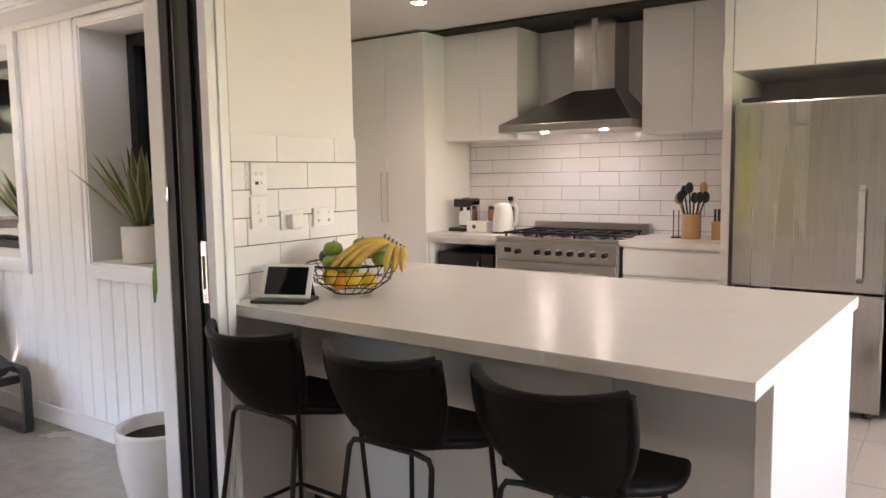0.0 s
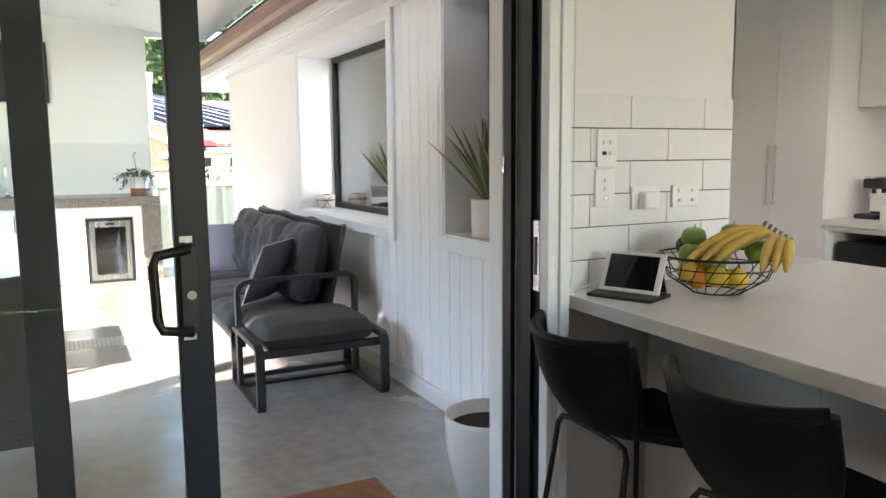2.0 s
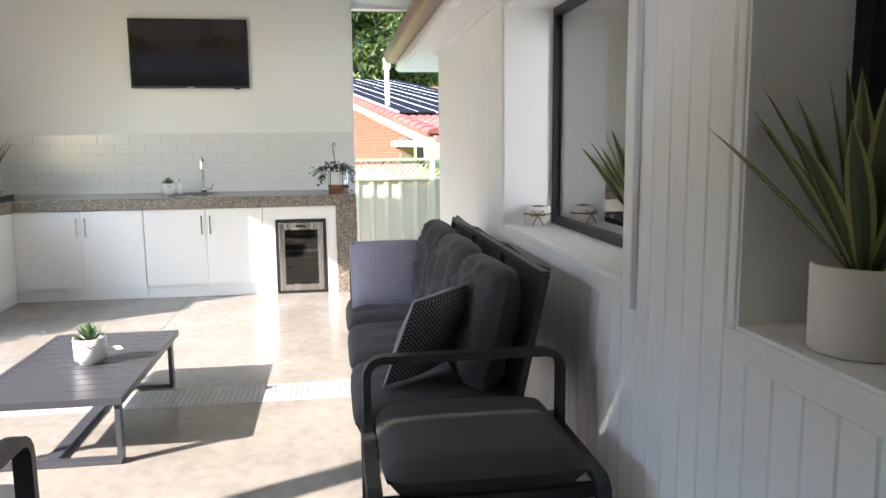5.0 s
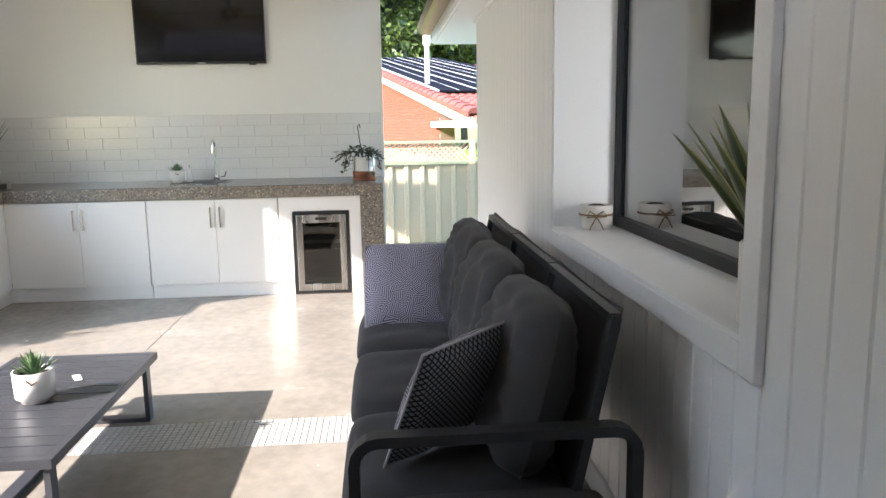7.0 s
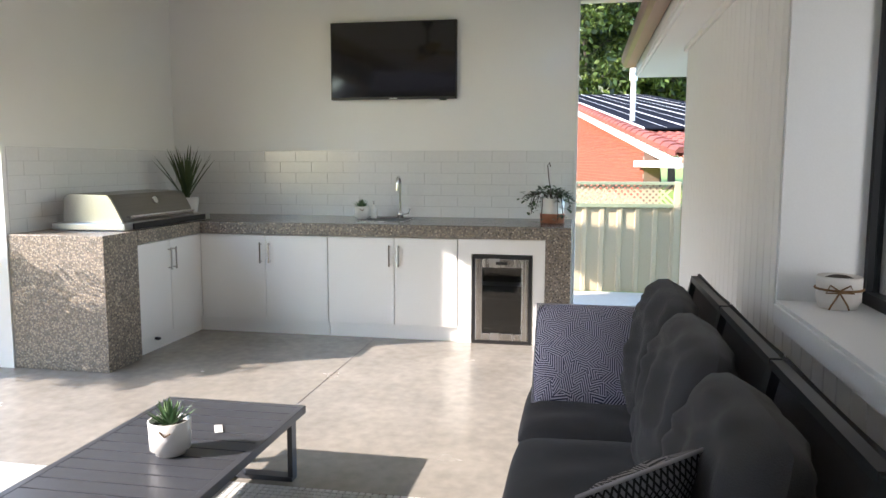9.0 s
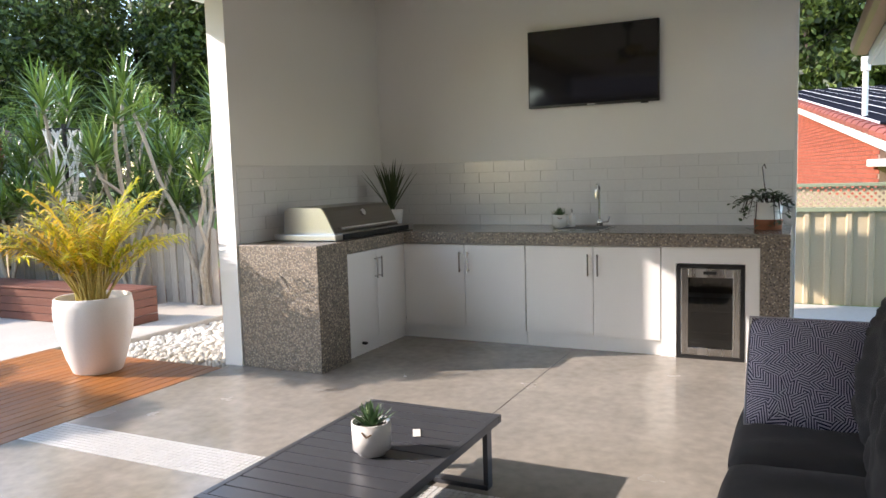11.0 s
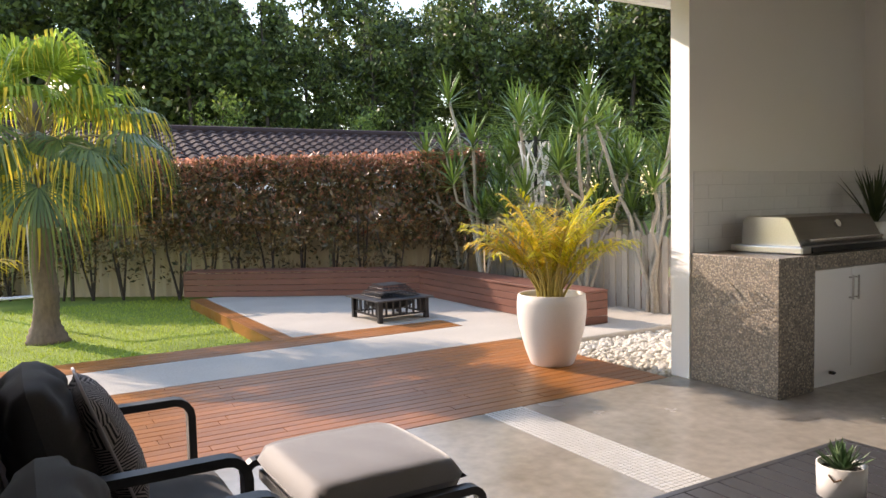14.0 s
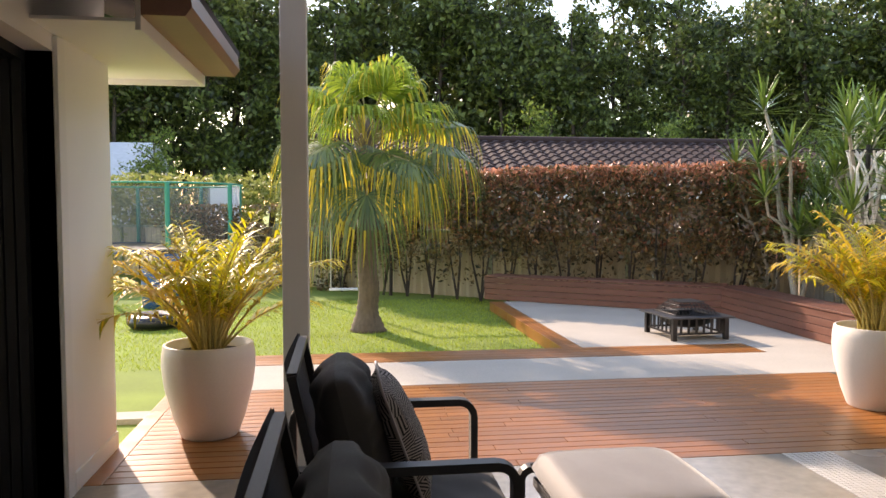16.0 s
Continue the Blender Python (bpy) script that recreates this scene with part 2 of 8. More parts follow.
OUT_TILE = mat("pale_grey_tile", (0.78, 0.78, 0.78), 0.16, var=0.03, scale=5, fine=40, rand=0.05)
GROUT_D = mat("dark_grout", (0.10, 0.09, 0.09), 0.9, var=0.2)
MOSAIC_JOINT = mat("grey_mosaic_joint", (0.30, 0.295, 0.28), 0.9, var=0.15)
GROUT_L = mat("pale_grout", (0.62, 0.62, 0.62), 0.9, var=0.1)
MOSAIC = mat("white_mosaic", (0.56, 0.56, 0.545), 0.3, var=0.06, island=0.5, scale=6)
DECK = mat("oiled_merbau", (0.31, 0.118, 0.030), 0.36, var=0.30, scale=3, fine=70, stretch=(0.12, 1.6, 1.6), rand=0.35, bump=0.12, rvar=0.1)
DECK_DK = mat("merbau_bench", (0.155, 0.058, 0.036), 0.5, var=0.32, scale=3, fine=70, stretch=(0.15, 0.6, 1.8), rand=0.6, bump=0.12)
AGG = aggregate_mat("exposed_aggregate")
CERAMIC = mat("matt_white_ceramic", (0.74, 0.70, 0.66), 0.55, var=0.05, scale=4, fine=90, bump=0.03)
CERAMIC_G = mat("glossy_white_ceramic", (0.80, 0.79, 0.77), 0.25, var=0.04, scale=4, fine=90)
SOIL = mat("dark_soil", (0.03, 0.022, 0.016), 0.95, var=0.4, scale=30, fine=140, bump=0.6)
TERRACOTTA = mat("terracotta", (0.33, 0.12, 0.06), 0.7, var=0.2)
GUTTER = mat("bronze_gutter", (0.27, 0.15, 0.11), 0.42, var=0.12, scale=3)
FENCE = mat("cream_steel_fence", (0.50, 0.415, 0.27), 0.6, var=0.06, scale=2)
FENCE_G = mat("green_steel_rail", (0.27, 0.30, 0.19), 0.5, var=0.08)
FENCE_T = mat("weathered_paling", (0.42, 0.36, 0.29), 0.85, var=0.25, scale=4, fine=60, stretch=(2, 2, 0.2), rand=0.6, bump=0.3)
BRICK = mat("orange_brick", (0.27, 0.058, 0.030), 0.85, var=0.22, scale=8, fine=90, rand=0.6, bump=0.2)
MORTAR = mat("mortar", (0.24, 0.16, 0.12), 0.95, var=0.15)
ROOF_R = mat("red_roof_tile", (0.21, 0.055, 0.035), 0.75, var=0.3, scale=5, fine=60, rand=0.5, island=0.0, bump=0.2)
ROOF_D = mat("dark_roof_tile", (0.038, 0.023, 0.022), 0.8, spec=0.2, var=0.3, scale=3, fine=50, island=0.7)
SOLAR = mat("solar_cell", (0.016, 0.017, 0.022), 0.95, spec=0.0, var=0.2, scale=4)
BARK = mat("grey_brown_bark", (0.16, 0.12, 0.09), 0.95, var=0.4, scale=5, fine=30, stretch=(1, 1, 0.3), bump=0.8)
BARK_D = mat("dark_bark", (0.055, 0.042, 0.034), 0.95, var=0.4, scale=4, fine=25, stretch=(1, 1, 0.25), bump=0.8)
CANE = mat("pale_cane", (0.34, 0.30, 0.24), 0.8, var=0.25, scale=20, fine=90, bump=0.3)
LAWN = mat("lawn_ground", (0.17, 0.24, 0.030), 0.95, var=0.35, scale=1.5, fine=70, bump=0.5)
PEBBLE = mat("white_pebble", (0.50, 0.465, 0.40), 0.7, var=0.1, island=0.6, scale=20)
MULCH = mat("red_mulch", (0.16, 0.065, 0.045), 0.95, var=0.4, scale=25, fine=120, bump=0.6)
PLASTIC_W = mat("white_plastic", (0.80, 0.78, 0.76), 0.3, var=0.02)
PLASTIC_B = mat("black_plastic", (0.015, 0.015, 0.016), 0.35, var=0.15)
SCREEN = mat("dark_glass_screen", (0.008, 0.009, 0.011), 0.07, var=0.05)
# near-black that stands for shade in gaps and under parts
SHADOWLINE = mat("gap_shade", (0.03, 0.028, 0.026), 0.9, var=0.2)
WOOD_L = mat("pale_wood", (0.50, 0.30, 0.13), 0.5, var=0.2, scale=5, fine=60, stretch=(1, 1, 0.15))
GLASS = glass_mat("clear_glass", (0.96, 0.98, 0.97), 0.0, 0.05)
GLASS_W = glass_mat("window_glass", (0.86, 0.90, 0.88), 0.0, 0.34)
GLASS_T = glass_mat("tinted_glass", (0.25, 0.28, 0.27), 0.02, 0.10)
LAMP_ON = glow_mat("lamp_on", (1.0, 0.93, 0.85), 9)

# ---- mesh helpers ----


class Geo:
    """Collects simple solids into one mesh."""

    def __init__(self):
        self.v, self.f, self.s = [], [], []

    def add(self, verts, faces, smooth=False):
        k = len(self.v)
        self.v.extend(tuple(p) for p in verts)
        self.f.extend(tuple(i + k for i in q) for q in faces)
        self.s.extend([smooth] * len(faces))
        return self

    def box(self, a, b, bev=0.0, rot=None, at=None):
        """A box from corner a to corner b, with chamfered edges where bev is given; rot and at turn it about at."""
        (x0, y0, z0), (x1, y1, z1) = [min(p, q) for p, q in zip(a, b)], [max(p, q) for p, q in zip(a, b)]
        if bev <= 0:
            v = [(x, y, z) for x in (x0, x1) for y in (y0, y1) for z in (z0, z1)]
            f = [(0, 1, 3, 2), (4, 6, 7, 5), (0, 4, 5, 1), (2, 3, 7, 6), (0, 2, 6, 4), (1, 5, 7, 3)]
        else:
            bm = bmesh.new()
            bmesh.ops.create_cube(bm, size=1.0)
            for w in bm.verts:
                w.co = Vector(((x0 + x1) / 2 + w.co.x * (x1 - x0), (y0 + y1) / 2 + w.co.y * (y1 - y0), (z0 + z1) / 2 + w.co.z * (z1 - z0)))
            bev = min(bev, 0.45 * min(x1 - x0, y1 - y0, z1 - z0))
            bmesh.ops.bevel(bm, geom=list(bm.edges), offset=bev, segments=2, affect="EDGES", profile=0.6)
            bm.verts.index_update()
            v, f = [w.co.copy() for w in bm.verts], [tuple(w.index for w in q.verts) for q in bm.faces]
            bm.free()
        if rot is not None:
            at = Vector(at or (0, 0, 0))
            v = [at + rot @ (Vector(p) - at) for p in v]
        return self.add(v, f)

    def tube(self, pts, r, seg=8, cap=True, r1=None):
        """A round bar along pts; r1: its radius at the end."""
        pts = [Vector(p) for p in pts]
        n, rings = len(pts), []
        up = None
        for i, p in enumerate(pts):
            d = (pts[min(i + 1, n - 1)] - pts[max(i - 1, 0)]).normalized()
            if up is None:
                up = d.orthogonal().normalized()
            up = (up - d * up.dot(d)).normalized()
            side = d.cross(up)
            rad = r if r1 is None else r + (r1 - r) * i / max(1, n - 1)
            rings.append([p + (up * math.cos(a) + side * math.sin(a)) * rad for a in [2 * math.pi * k / seg for k in range(seg)]])
        v = [q for ring in rings for q in ring]
        f = [(i * seg + k, i * seg + (k + 1) % seg, (i + 1) * seg + (k + 1) % seg, (i + 1) * seg + k) for i in range(n - 1) for k in range(seg)]
        self.add(v, f, True)
        if cap:
            self.add(rings[0], [tuple(range(seg))[::-1]])
            self.add(rings[-1], [tuple(range(seg))])
        return self

    def bar(self, pts, w, h, up=(0, 0, 1), closed=False):
        """A flat bar of section w (sideways) by h (along up) along pts, mitred at the bends."""
        pts = [Vector(p) for p in pts]
        n, rings = len(pts), []
        for i, p in enumerate(pts):
            d0 = (p - pts[i - 1]) if (i > 0 or closed) else (pts[1] - p)
            d1 = (pts[(i + 1) % n] - p) if (i < n - 1 or closed) else (p - pts[i - 1])
            d0, d1 = d0.normalized(), d1.normalized()
            d = (d0 + d1).normalized()
            u = Vector(up)
            side = d.cross(u).normalized()
            nor = side.cross(d).normalized()
            k = 1 / max(0.5, d.dot(d0))
            rings.append([p + side * (sx * w / 2) + nor * (sz * h / 2 * k) for sx, sz in ((-1, -1), (1, -1), (1, 1), (-1, 1))])
        v = [q for ring in rings for q in ring]
        m = n if closed else n - 1
        f = [(i * 4 + k, i * 4 + (k + 1) % 4, ((i + 1) % n) * 4 + (k + 1) % 4, ((i + 1) % n) * 4 + k) for i in range(m) for k in range(4)]
        self.add(v, f)
        if not closed:
            self.add(rings[0], [(3, 2, 1, 0)])
            self.add(rings[-1], [(0, 1, 2, 3)])
        return self

    def lathe(self, prof, seg=32, at=(0, 0, 0)):
        """Turns (radius, height) rows round the z axis through at."""
        v = [(at[0] + r * math.cos(2 * math.pi * k / seg), at[1] + r * math.sin(2 * math.pi * k / seg), at[2] + z) for r, z in prof for k in range(seg)]
        f = [(i * seg + k, i * seg + (k + 1) % seg, (i + 1) * seg + (k + 1) % seg, (i + 1) * seg + k) for i in range(len(prof) - 1) for k in range(seg)]
        return self.add(v, f, True)

    def grid(self, fn, nu, nv, smooth=True):
        v = [fn(i / nu, j / nv) for i in range(nu + 1) for j in range(nv + 1)]
        f = [(i * (nv + 1) + j, (i + 1) * (nv + 1) + j, (i + 1) * (nv + 1) + j + 1, i * (nv + 1) + j + 1) for i in range(nu) for j in range(nv)]
        return self.add(v, f, smooth)

    def prism(self, outline, a, b, axis="x"):
        """A flat outline of (u, v) drawn out from a to b along an axis."""
        put = {"x": lambda u, v, w: (w, u, v), "y": lambda u, v, w: (u, w, v), "z": lambda u, v, w: (u, v, w)}[axis]
        n = len(outline)
        v = [put(p, q, a) for p, q in outline] + [put(p, q, b) for p, q in outline]
        return self.add(v, [tuple(range(n)), tuple(range(2 * n - 1, n - 1, -1))] + [(i, i + n, (i + 1) % n + n, (i + 1) % n) for i in range(n)])

    def ball(self, c, r, seg=12, rings=8, sx=1, sy=1, sz=1):
        v = []
        for i in range(rings + 1):
            t = math.pi * i / rings
            for k in range(seg):
                a = 2 * math.pi * k / seg
                v.append((c[0] + r * sx * math.sin(t) * math.cos(a), c[1] + r * sy * math.sin(t) * math.sin(a), c[2] + r * sz * math.cos(t)))
        f = [(i * seg + k, (i + 1) * seg + k, (i + 1) * seg + (k + 1) % seg, i * seg + (k + 1) % seg) for i in range(rings) for k in range(seg)]
        return self.add(v, f, True)

    def mesh(self, name, material):
        me = bpy.data.meshes.new(name)
        me.from_pydata(self.v, [], self.f)
        me.polygons.foreach_set("use_smooth", self.s)
        me.materials.append(material)
        bm = bmesh.new()
        bm.from_mesh(me)
        if len(bm.faces) < 20000:
            bmesh.ops.recalc_face_normals(bm, faces=bm.faces)
        bm.to_mesh(me)
        bm.free()
        return me


def part(name, geo, material, parent, label="", at=None):
    """One mesh object under a thing or a part."""
    ob = new(name, geo.mesh(name, material) if isinstance(geo, Geo) else geo)
    ob.parent = parent
    if at is not None:
        ob.matrix_basis = at
    if label:
        ob["label"] = label
    return ob


def thing(name, at, label, category, group="", kind=""):
    """An Empty at a thing's base, which its parts hang under."""
    ob = new(name)
    ob.empty_display_size = 0.1
    ob.matrix_basis = at if isinstance(at, Matrix) else Matrix.Translation(at)
    return tagged(ob, label, category, group, kind)


def solid(name, geo, material, label, category, group="", kind=""):
    """A thing or a piece of the setting that is a single mesh."""
    return tagged(new(name, geo.mesh(name, material)), label, category, group, kind)


def setting(name, geo, material, label, category="structure"):
    return solid(name, geo, material, label, category, kind="structure")


def wall_boxes(geo, axis, c0, c1, a0, a1, z0, z1, holes):
    """A wall between c0 and c1 in thickness, along the other axis from a0 to a1, with holes (p0, p1, q0, q1)."""
    cuts = sorted({a0, a1, *[h[0] for h in holes], *[h[1] for h in holes]})
    for p, q in zip(cuts[:-1], cuts[1:]):
        spans = [(z0, z1)]
        for h in holes:
            if h[0] <= p + 1e-6 and h[1] >= q - 1e-6:
                nxt = []
                for s0, s1 in spans:
                    if h[2] > s0:
                        nxt.append((s0, min(s1, h[2])))
                    if h[3] < s1:
                        nxt.append((max(s0, h[3]), s1))
                spans = [s for s in nxt if s[1] - s[0] > 1e-4]
        for s0, s1 in spans:
            if axis == "x":
                geo.box((c0, p, s0), (c1, q, s1))
            else:
                geo.box((p, c0, s0), (q, c1, s1))
    return geo

# ---- the setting: house, patio, yard ----
WX0, WX1 = -2.36, -2.16          # the wall with the sliding door
SX0, SX1 = -2.20, -2.00          # its south end
CY0, CY1 = 2.03, 2.39            # the clad wall between patio and kitchen
DOOR_Y0, DOOR_Y1, DOOR_Z = -2.38, 1.56, 2.12
IN_X1, IN_Y0, KB, KX0, CEIL = 3.1, -3.02, 5.28, -4.25, 2.47


def ceil_z(y):
    return 2.82 + 0.09 * (1.26 - y)


def build_shell():
    # the door wall runs slightly askew to the patio: its south end stands further east
    g = Geo().box((WX0, DOOR_Y1, 0), (WX1, 2.39, 2.75))
    g.prism([(WX0, DOOR_Y1), (WX1, DOOR_Y1), (SX1, DOOR_Y0), (SX0, DOOR_Y0)], DOOR_Z, 2.75, "z")
    g.box((SX0, -3.17, 0), (SX1, DOOR_Y0, 2.75))
    setting("wall_west", g, WHITE_IN, "white painted wall with a wide sliding door opening")
    g = wall_boxes(Geo(), "y", CY0 + 0.012, CY1, -8.88, WX0, 0, 2.75, [(-6.11, -4.325, 0.912, 2.12), (-3.626, -3.00, 0.928, 2.12)])
    setting("wall_clad", g, WHITE, "white clad outside wall with a deep window and a niche")
    g = Geo().box((-8.88, CY1, 0), (-8.73, 7.0, 2.5))
    setting("wall_side_outer", g, WHITE, "white painted side wall of the house")
    g = wall_boxes(Geo(), "y", KB, KB + 0.15, KX0 - 0.15, IN_X1, 0, 2.75, [])
    setting("wall_kitchen_back", g, WHITE_IN, "pale painted kitchen wall")
    g = Geo().box((KX0 - 0.15, CY1, 0), (KX0, KB, 2.75))
    setting("wall_kitchen_side", g, WHITE_IN, "pale painted kitchen side wall")
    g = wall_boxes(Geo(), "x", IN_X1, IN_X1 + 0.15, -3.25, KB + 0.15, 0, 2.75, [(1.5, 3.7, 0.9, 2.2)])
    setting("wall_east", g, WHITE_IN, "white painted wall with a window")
    g = wall_boxes(Geo(), "y", IN_Y0 - 0.15, IN_Y0, SX1, IN_X1, 0, 2.75, [])
    setting("wall_south", g, WHITE_IN, "white painted end wall of the kitchen")
    g = Geo().box((WX1, IN_Y0, CEIL), (IN_X1, KB, CEIL + 0.1)).box((KX0, CY1, CEIL), (WX1, KB, CEIL + 0.1))
    setting("ceiling", g, WHITE_IN, "white plaster ceiling with downlights")
    g = Geo().box((-2.15, IN_Y0, -0.12), (IN_X1, KB, -0.006)).box((KX0, CY1, -0.12), (-2.15, KB, -0.006))
    setting("floor_slab", g, GROUT_L, "pale grouted floor bed under large tiles")
    # outside of the south end of the door wall, rendered white, with its plinth
    g = Geo().box((SX0 - 0.012, -3.175, 0.10), (SX0 - 0.002, DOOR_Y0 - 0.10, 2.2), 0.003).box((SX0 - 0.02, -3.18, 0.0), (SX0 - 0.002, DOOR_Y0 - 0.10, 0.10), 0.004)
    setting("wall_render", g, WHITE, "white rendered wall beside the sliding door")
    # the low house roof over the clad wall: soffit, fascia, gutter, bead
    ex = -10.76
    g = Geo().box((ex, 1.83, 2.20), (WX0, CY0 + 0.02, 2.215)).box((ex, CY0 + 0.02, 2.20), (-8.88, 2.6, 2.215))
    setting("soffit", g, WHITE, "white lined eave over the clad wall")
    g = Geo().box((-8.88, CY0 - 0.024, 2.165), (WX0, CY0 - 0.002, 2.20), 0.006)
    setting("eave_bead", g, TRIM, "white bead under the eave lining")
    g = Geo().box((ex - 0.02, 1.808, 2.212), (WX0, 1.832, 2.42), 0.003).box((ex - 0.02, 1.832, 2.212), (ex + 0.004, 2.6, 2.42), 0.003).box((ex - 0.02, 1.800, 2.225), (WX0, 1.808, 2.255), 0.003)
    setting("fascia", g, TRIM, "white eave fascia board")
    prof = [(1.80, 2.30), (1.715, 2.30), (1.685, 2.322), (1.672, 2.36), (1.672, 2.40), (1.682, 2.43), (1.694, 2.43), (1.684, 2.40), (1.684, 2.362), (1.696, 2.332), (1.72, 2.313), (1.80, 2.313)]
    g = Geo().prism(prof, ex - 0.06, WX0, "x").prism([(1.80, 2.30), (1.715, 2.30), (1.685, 2.322), (1.672, 2.36), (1.672, 2.40), (1.682, 2.43), (1.80, 2.43)], ex - 0.064, ex - 0.058, "x")
    setting("gutter", g, GUTTER, "bronze-brown steel roof gutter along the eave")
    g = Geo().prism([(1.70, 2.435), (6.8, 3.95), (6.8, 4.05), (1.70, 2.465)], ex, 3.4, "x")
    setting("house_roof", g, ROOF_D, "dark tiled house roof above the eave")
    # eave at the south corner of the house
    g = Geo().box((-2.64, -3.60, 2.20), (WX0 + 1.5, -2.1, 2.215))
    setting("soffit_corner", g, WHITE, "white lined eave at the corner of the house")
    g = Geo().box((-2.665, -3.625, 2.165), (-2.64, -2.1, 2.33), 0.003).box((-2.64, -3.625, 2.165), (0.5, -3.60, 2.33), 0.003)
    setting("fascia_corner", g, TRIM, "white fascia board at the corner of the house")
    g = Geo().prism([(-2.665, 2.23), (-2.85, 2.23), (-2.88, 2.27), (-2.87, 2.36), (-2.665, 2.36)], -3.62, -2.1, "y")
    setting("gutter_corner", g, GUTTER, "bronze-brown gutter at the corner of the house")
    g = Geo().prism([(-2.87, 2.36), (3.3, 4.3), (3.3, 4.4), (-2.87, 2.40)], -3.7, 1.3, "y")
    setting("house_roof_corner", g, ROOF_D, "dark tiled house roof at the corner")


def build_clad_boards():
    """Upright V-jointed boards on the patio wall."""
    wall = thing("wall_cladding", (0, 0, 0), "white painted upright V-joint boards on the patio wall", "structure", kind="structure")
    w, x = 0.112, WX0 - 0.004
    cache = {}
    while x - w > -8.90:
        x0, x1 = x - w, x
        spans = [(0.10, 2.172)]
        for h0, h1, z0, z1 in ((-6.18, -4.255, 0.842, 2.2), (-3.66, -2.90, 0.858, 2.2)):
            if x0 < h1 - 0.02 and x1 > h0 + 0.02:
                spans = [(0.10, z0), (z1, 2.172)] if z1 < 2.17 else [(0.10, z0)]
        for z0, z1 in spans:
            if z1 - z0 < 0.02:
                continue
            key = round(z1 - z0, 3)
            if key not in cache:
                h = z1 - z0
                out = [(0.0, 0.014), (0.0, 0.006), (0.006, 0.0), (w - 0.006, 0.0), (w, 0.006), (w, 0.014)]
                cache[key] = Geo().prism([(u, v) for u, v in out], 0, h, "z").mesh("board", WHITE)
            part("board", cache[key], WHITE, wall, at=Matrix.Translation((x0, CY0 - 0.002, z0)))
        x -= w
    g = Geo().box((-8.88, CY0 - 0.018, 0.0), (WX0 - 0.004, CY0 - 0.003, 0.10), 0.004)
    setting("baseboard", g, TRIM, "white painted skirting at the foot of the clad wall")


def build_window():
    """Deep window recess in the clad wall, with its black frame set back."""
    w = thing("window_1", (0, 0, 0), "deep white window recess with a black aluminium frame", "window", kind="structure")
    x0, x1, z0, z1 = -6.11, -4.325, 0.912, 2.12
    t = 0.072
    g = Geo().box((x0 - t, CY0 - 0.026, z1), (x1 + t, CY0 - 0.003, z1 + t - 0.02), 0.004)
    g.box((x0 - t, CY0 - 0.026, z0 - t), (x0, CY0 - 0.003, z1), 0.004).box((x1, CY0 - 0.026, z0 - t), (x1 + t, CY0 - 0.003, z1), 0.004)
    g.box((x0, CY0 - 0.026, z0 - t), (x1, CY0 - 0.003, z0), 0.004)
    part("architrave", g, TRIM, w)
    g = Geo().box((x0, CY0 - 0.02, z0 - 0.004), (x1, CY1, z0 + 0.014), 0.003)
    part("window_sill", g, TRIM, w)
    g = Geo().box((x0 - 0.002, CY0 - 0.02, z0 + 0.014), (x0 + 0.012, CY1, z1)).box((x1 - 0.012, CY0 - 0.02, z0 + 0.014), (x1 + 0.002, CY1, z1)).box((x0, CY0 - 0.02, z1 - 0.012), (x1, CY1, z1 + 0.002))
    part("reveal", g, WHITE, w)
    ya, yb, f = 2.285, 2.35, 0.042
    g = Geo().box((x0 + .012, ya, z0 + 0.014), (x0 + f, yb, z1 - 0.012)).box((x1 - f, ya, z0 + 0.014), (x1 - .012, yb, z1 - 0.012))
    g.box((x0 + f, ya, z0 + 0.014), (x1 - f, yb, z0 + 0.014 + f)).box((x0 + f, ya, z1 - 0.012 - f), (x1 - f, yb, z1 - 0.012))
    part("window_frame", g, BLACK_AL, w)
    g = Geo().box((x0 + f, 2.306, z0 + 0.014 + f), (x1 - f, 2.312, z1 - 0.012 - f))
    pane = part("pane", g, GLASS_W, w)
    pane.visible_shadow = False
    g = Geo()
    g.box((x0 + 0.05, 2.353, z1 - 0.15), (x1 - 0.05, 2.385, z1 - 0.01), 0.008)
    part("roller_blind", g, PLASTIC_W, w)
    g = Geo().box((x0 + 0.044, 2.352, z0 + 0.06), (x0 + 0.085, 2.386, z1 - 0.15), 0.004).box((x0 + 0.044, 2.352, z0 + 0.02), (x1 - 0.044, 2.386, z0 + 0.06), 0.004)
    part("inner_frame", g, TRIM, w, "white inner window frame")
    # the bedroom-like dim space behind the pane
    g = Geo()
    for a, b in (((x0 - 0.7, CY1, -0.05), (x0 - 0.6, 4.6, 2.5)), ((KX0 - 0.27, CY1, -0.05), (KX0 - 0.16, 4.6, 2.5)), ((x0 - 0.7, 4.6, -0.05), (KX0 - 0.16, 4.7, 2.5)), ((x0 - 0.7, CY1, 2.45), (KX0 - 0.16, 4.6, 2.5)), ((x0 - 0.7, CY1, -0.08), (KX0 - 0.16, 4.6, -0.03))):
        g.box(a, b)
    setting("wall_room_behind", g, WHITE_IN, "pale walls of the room behind the patio window")


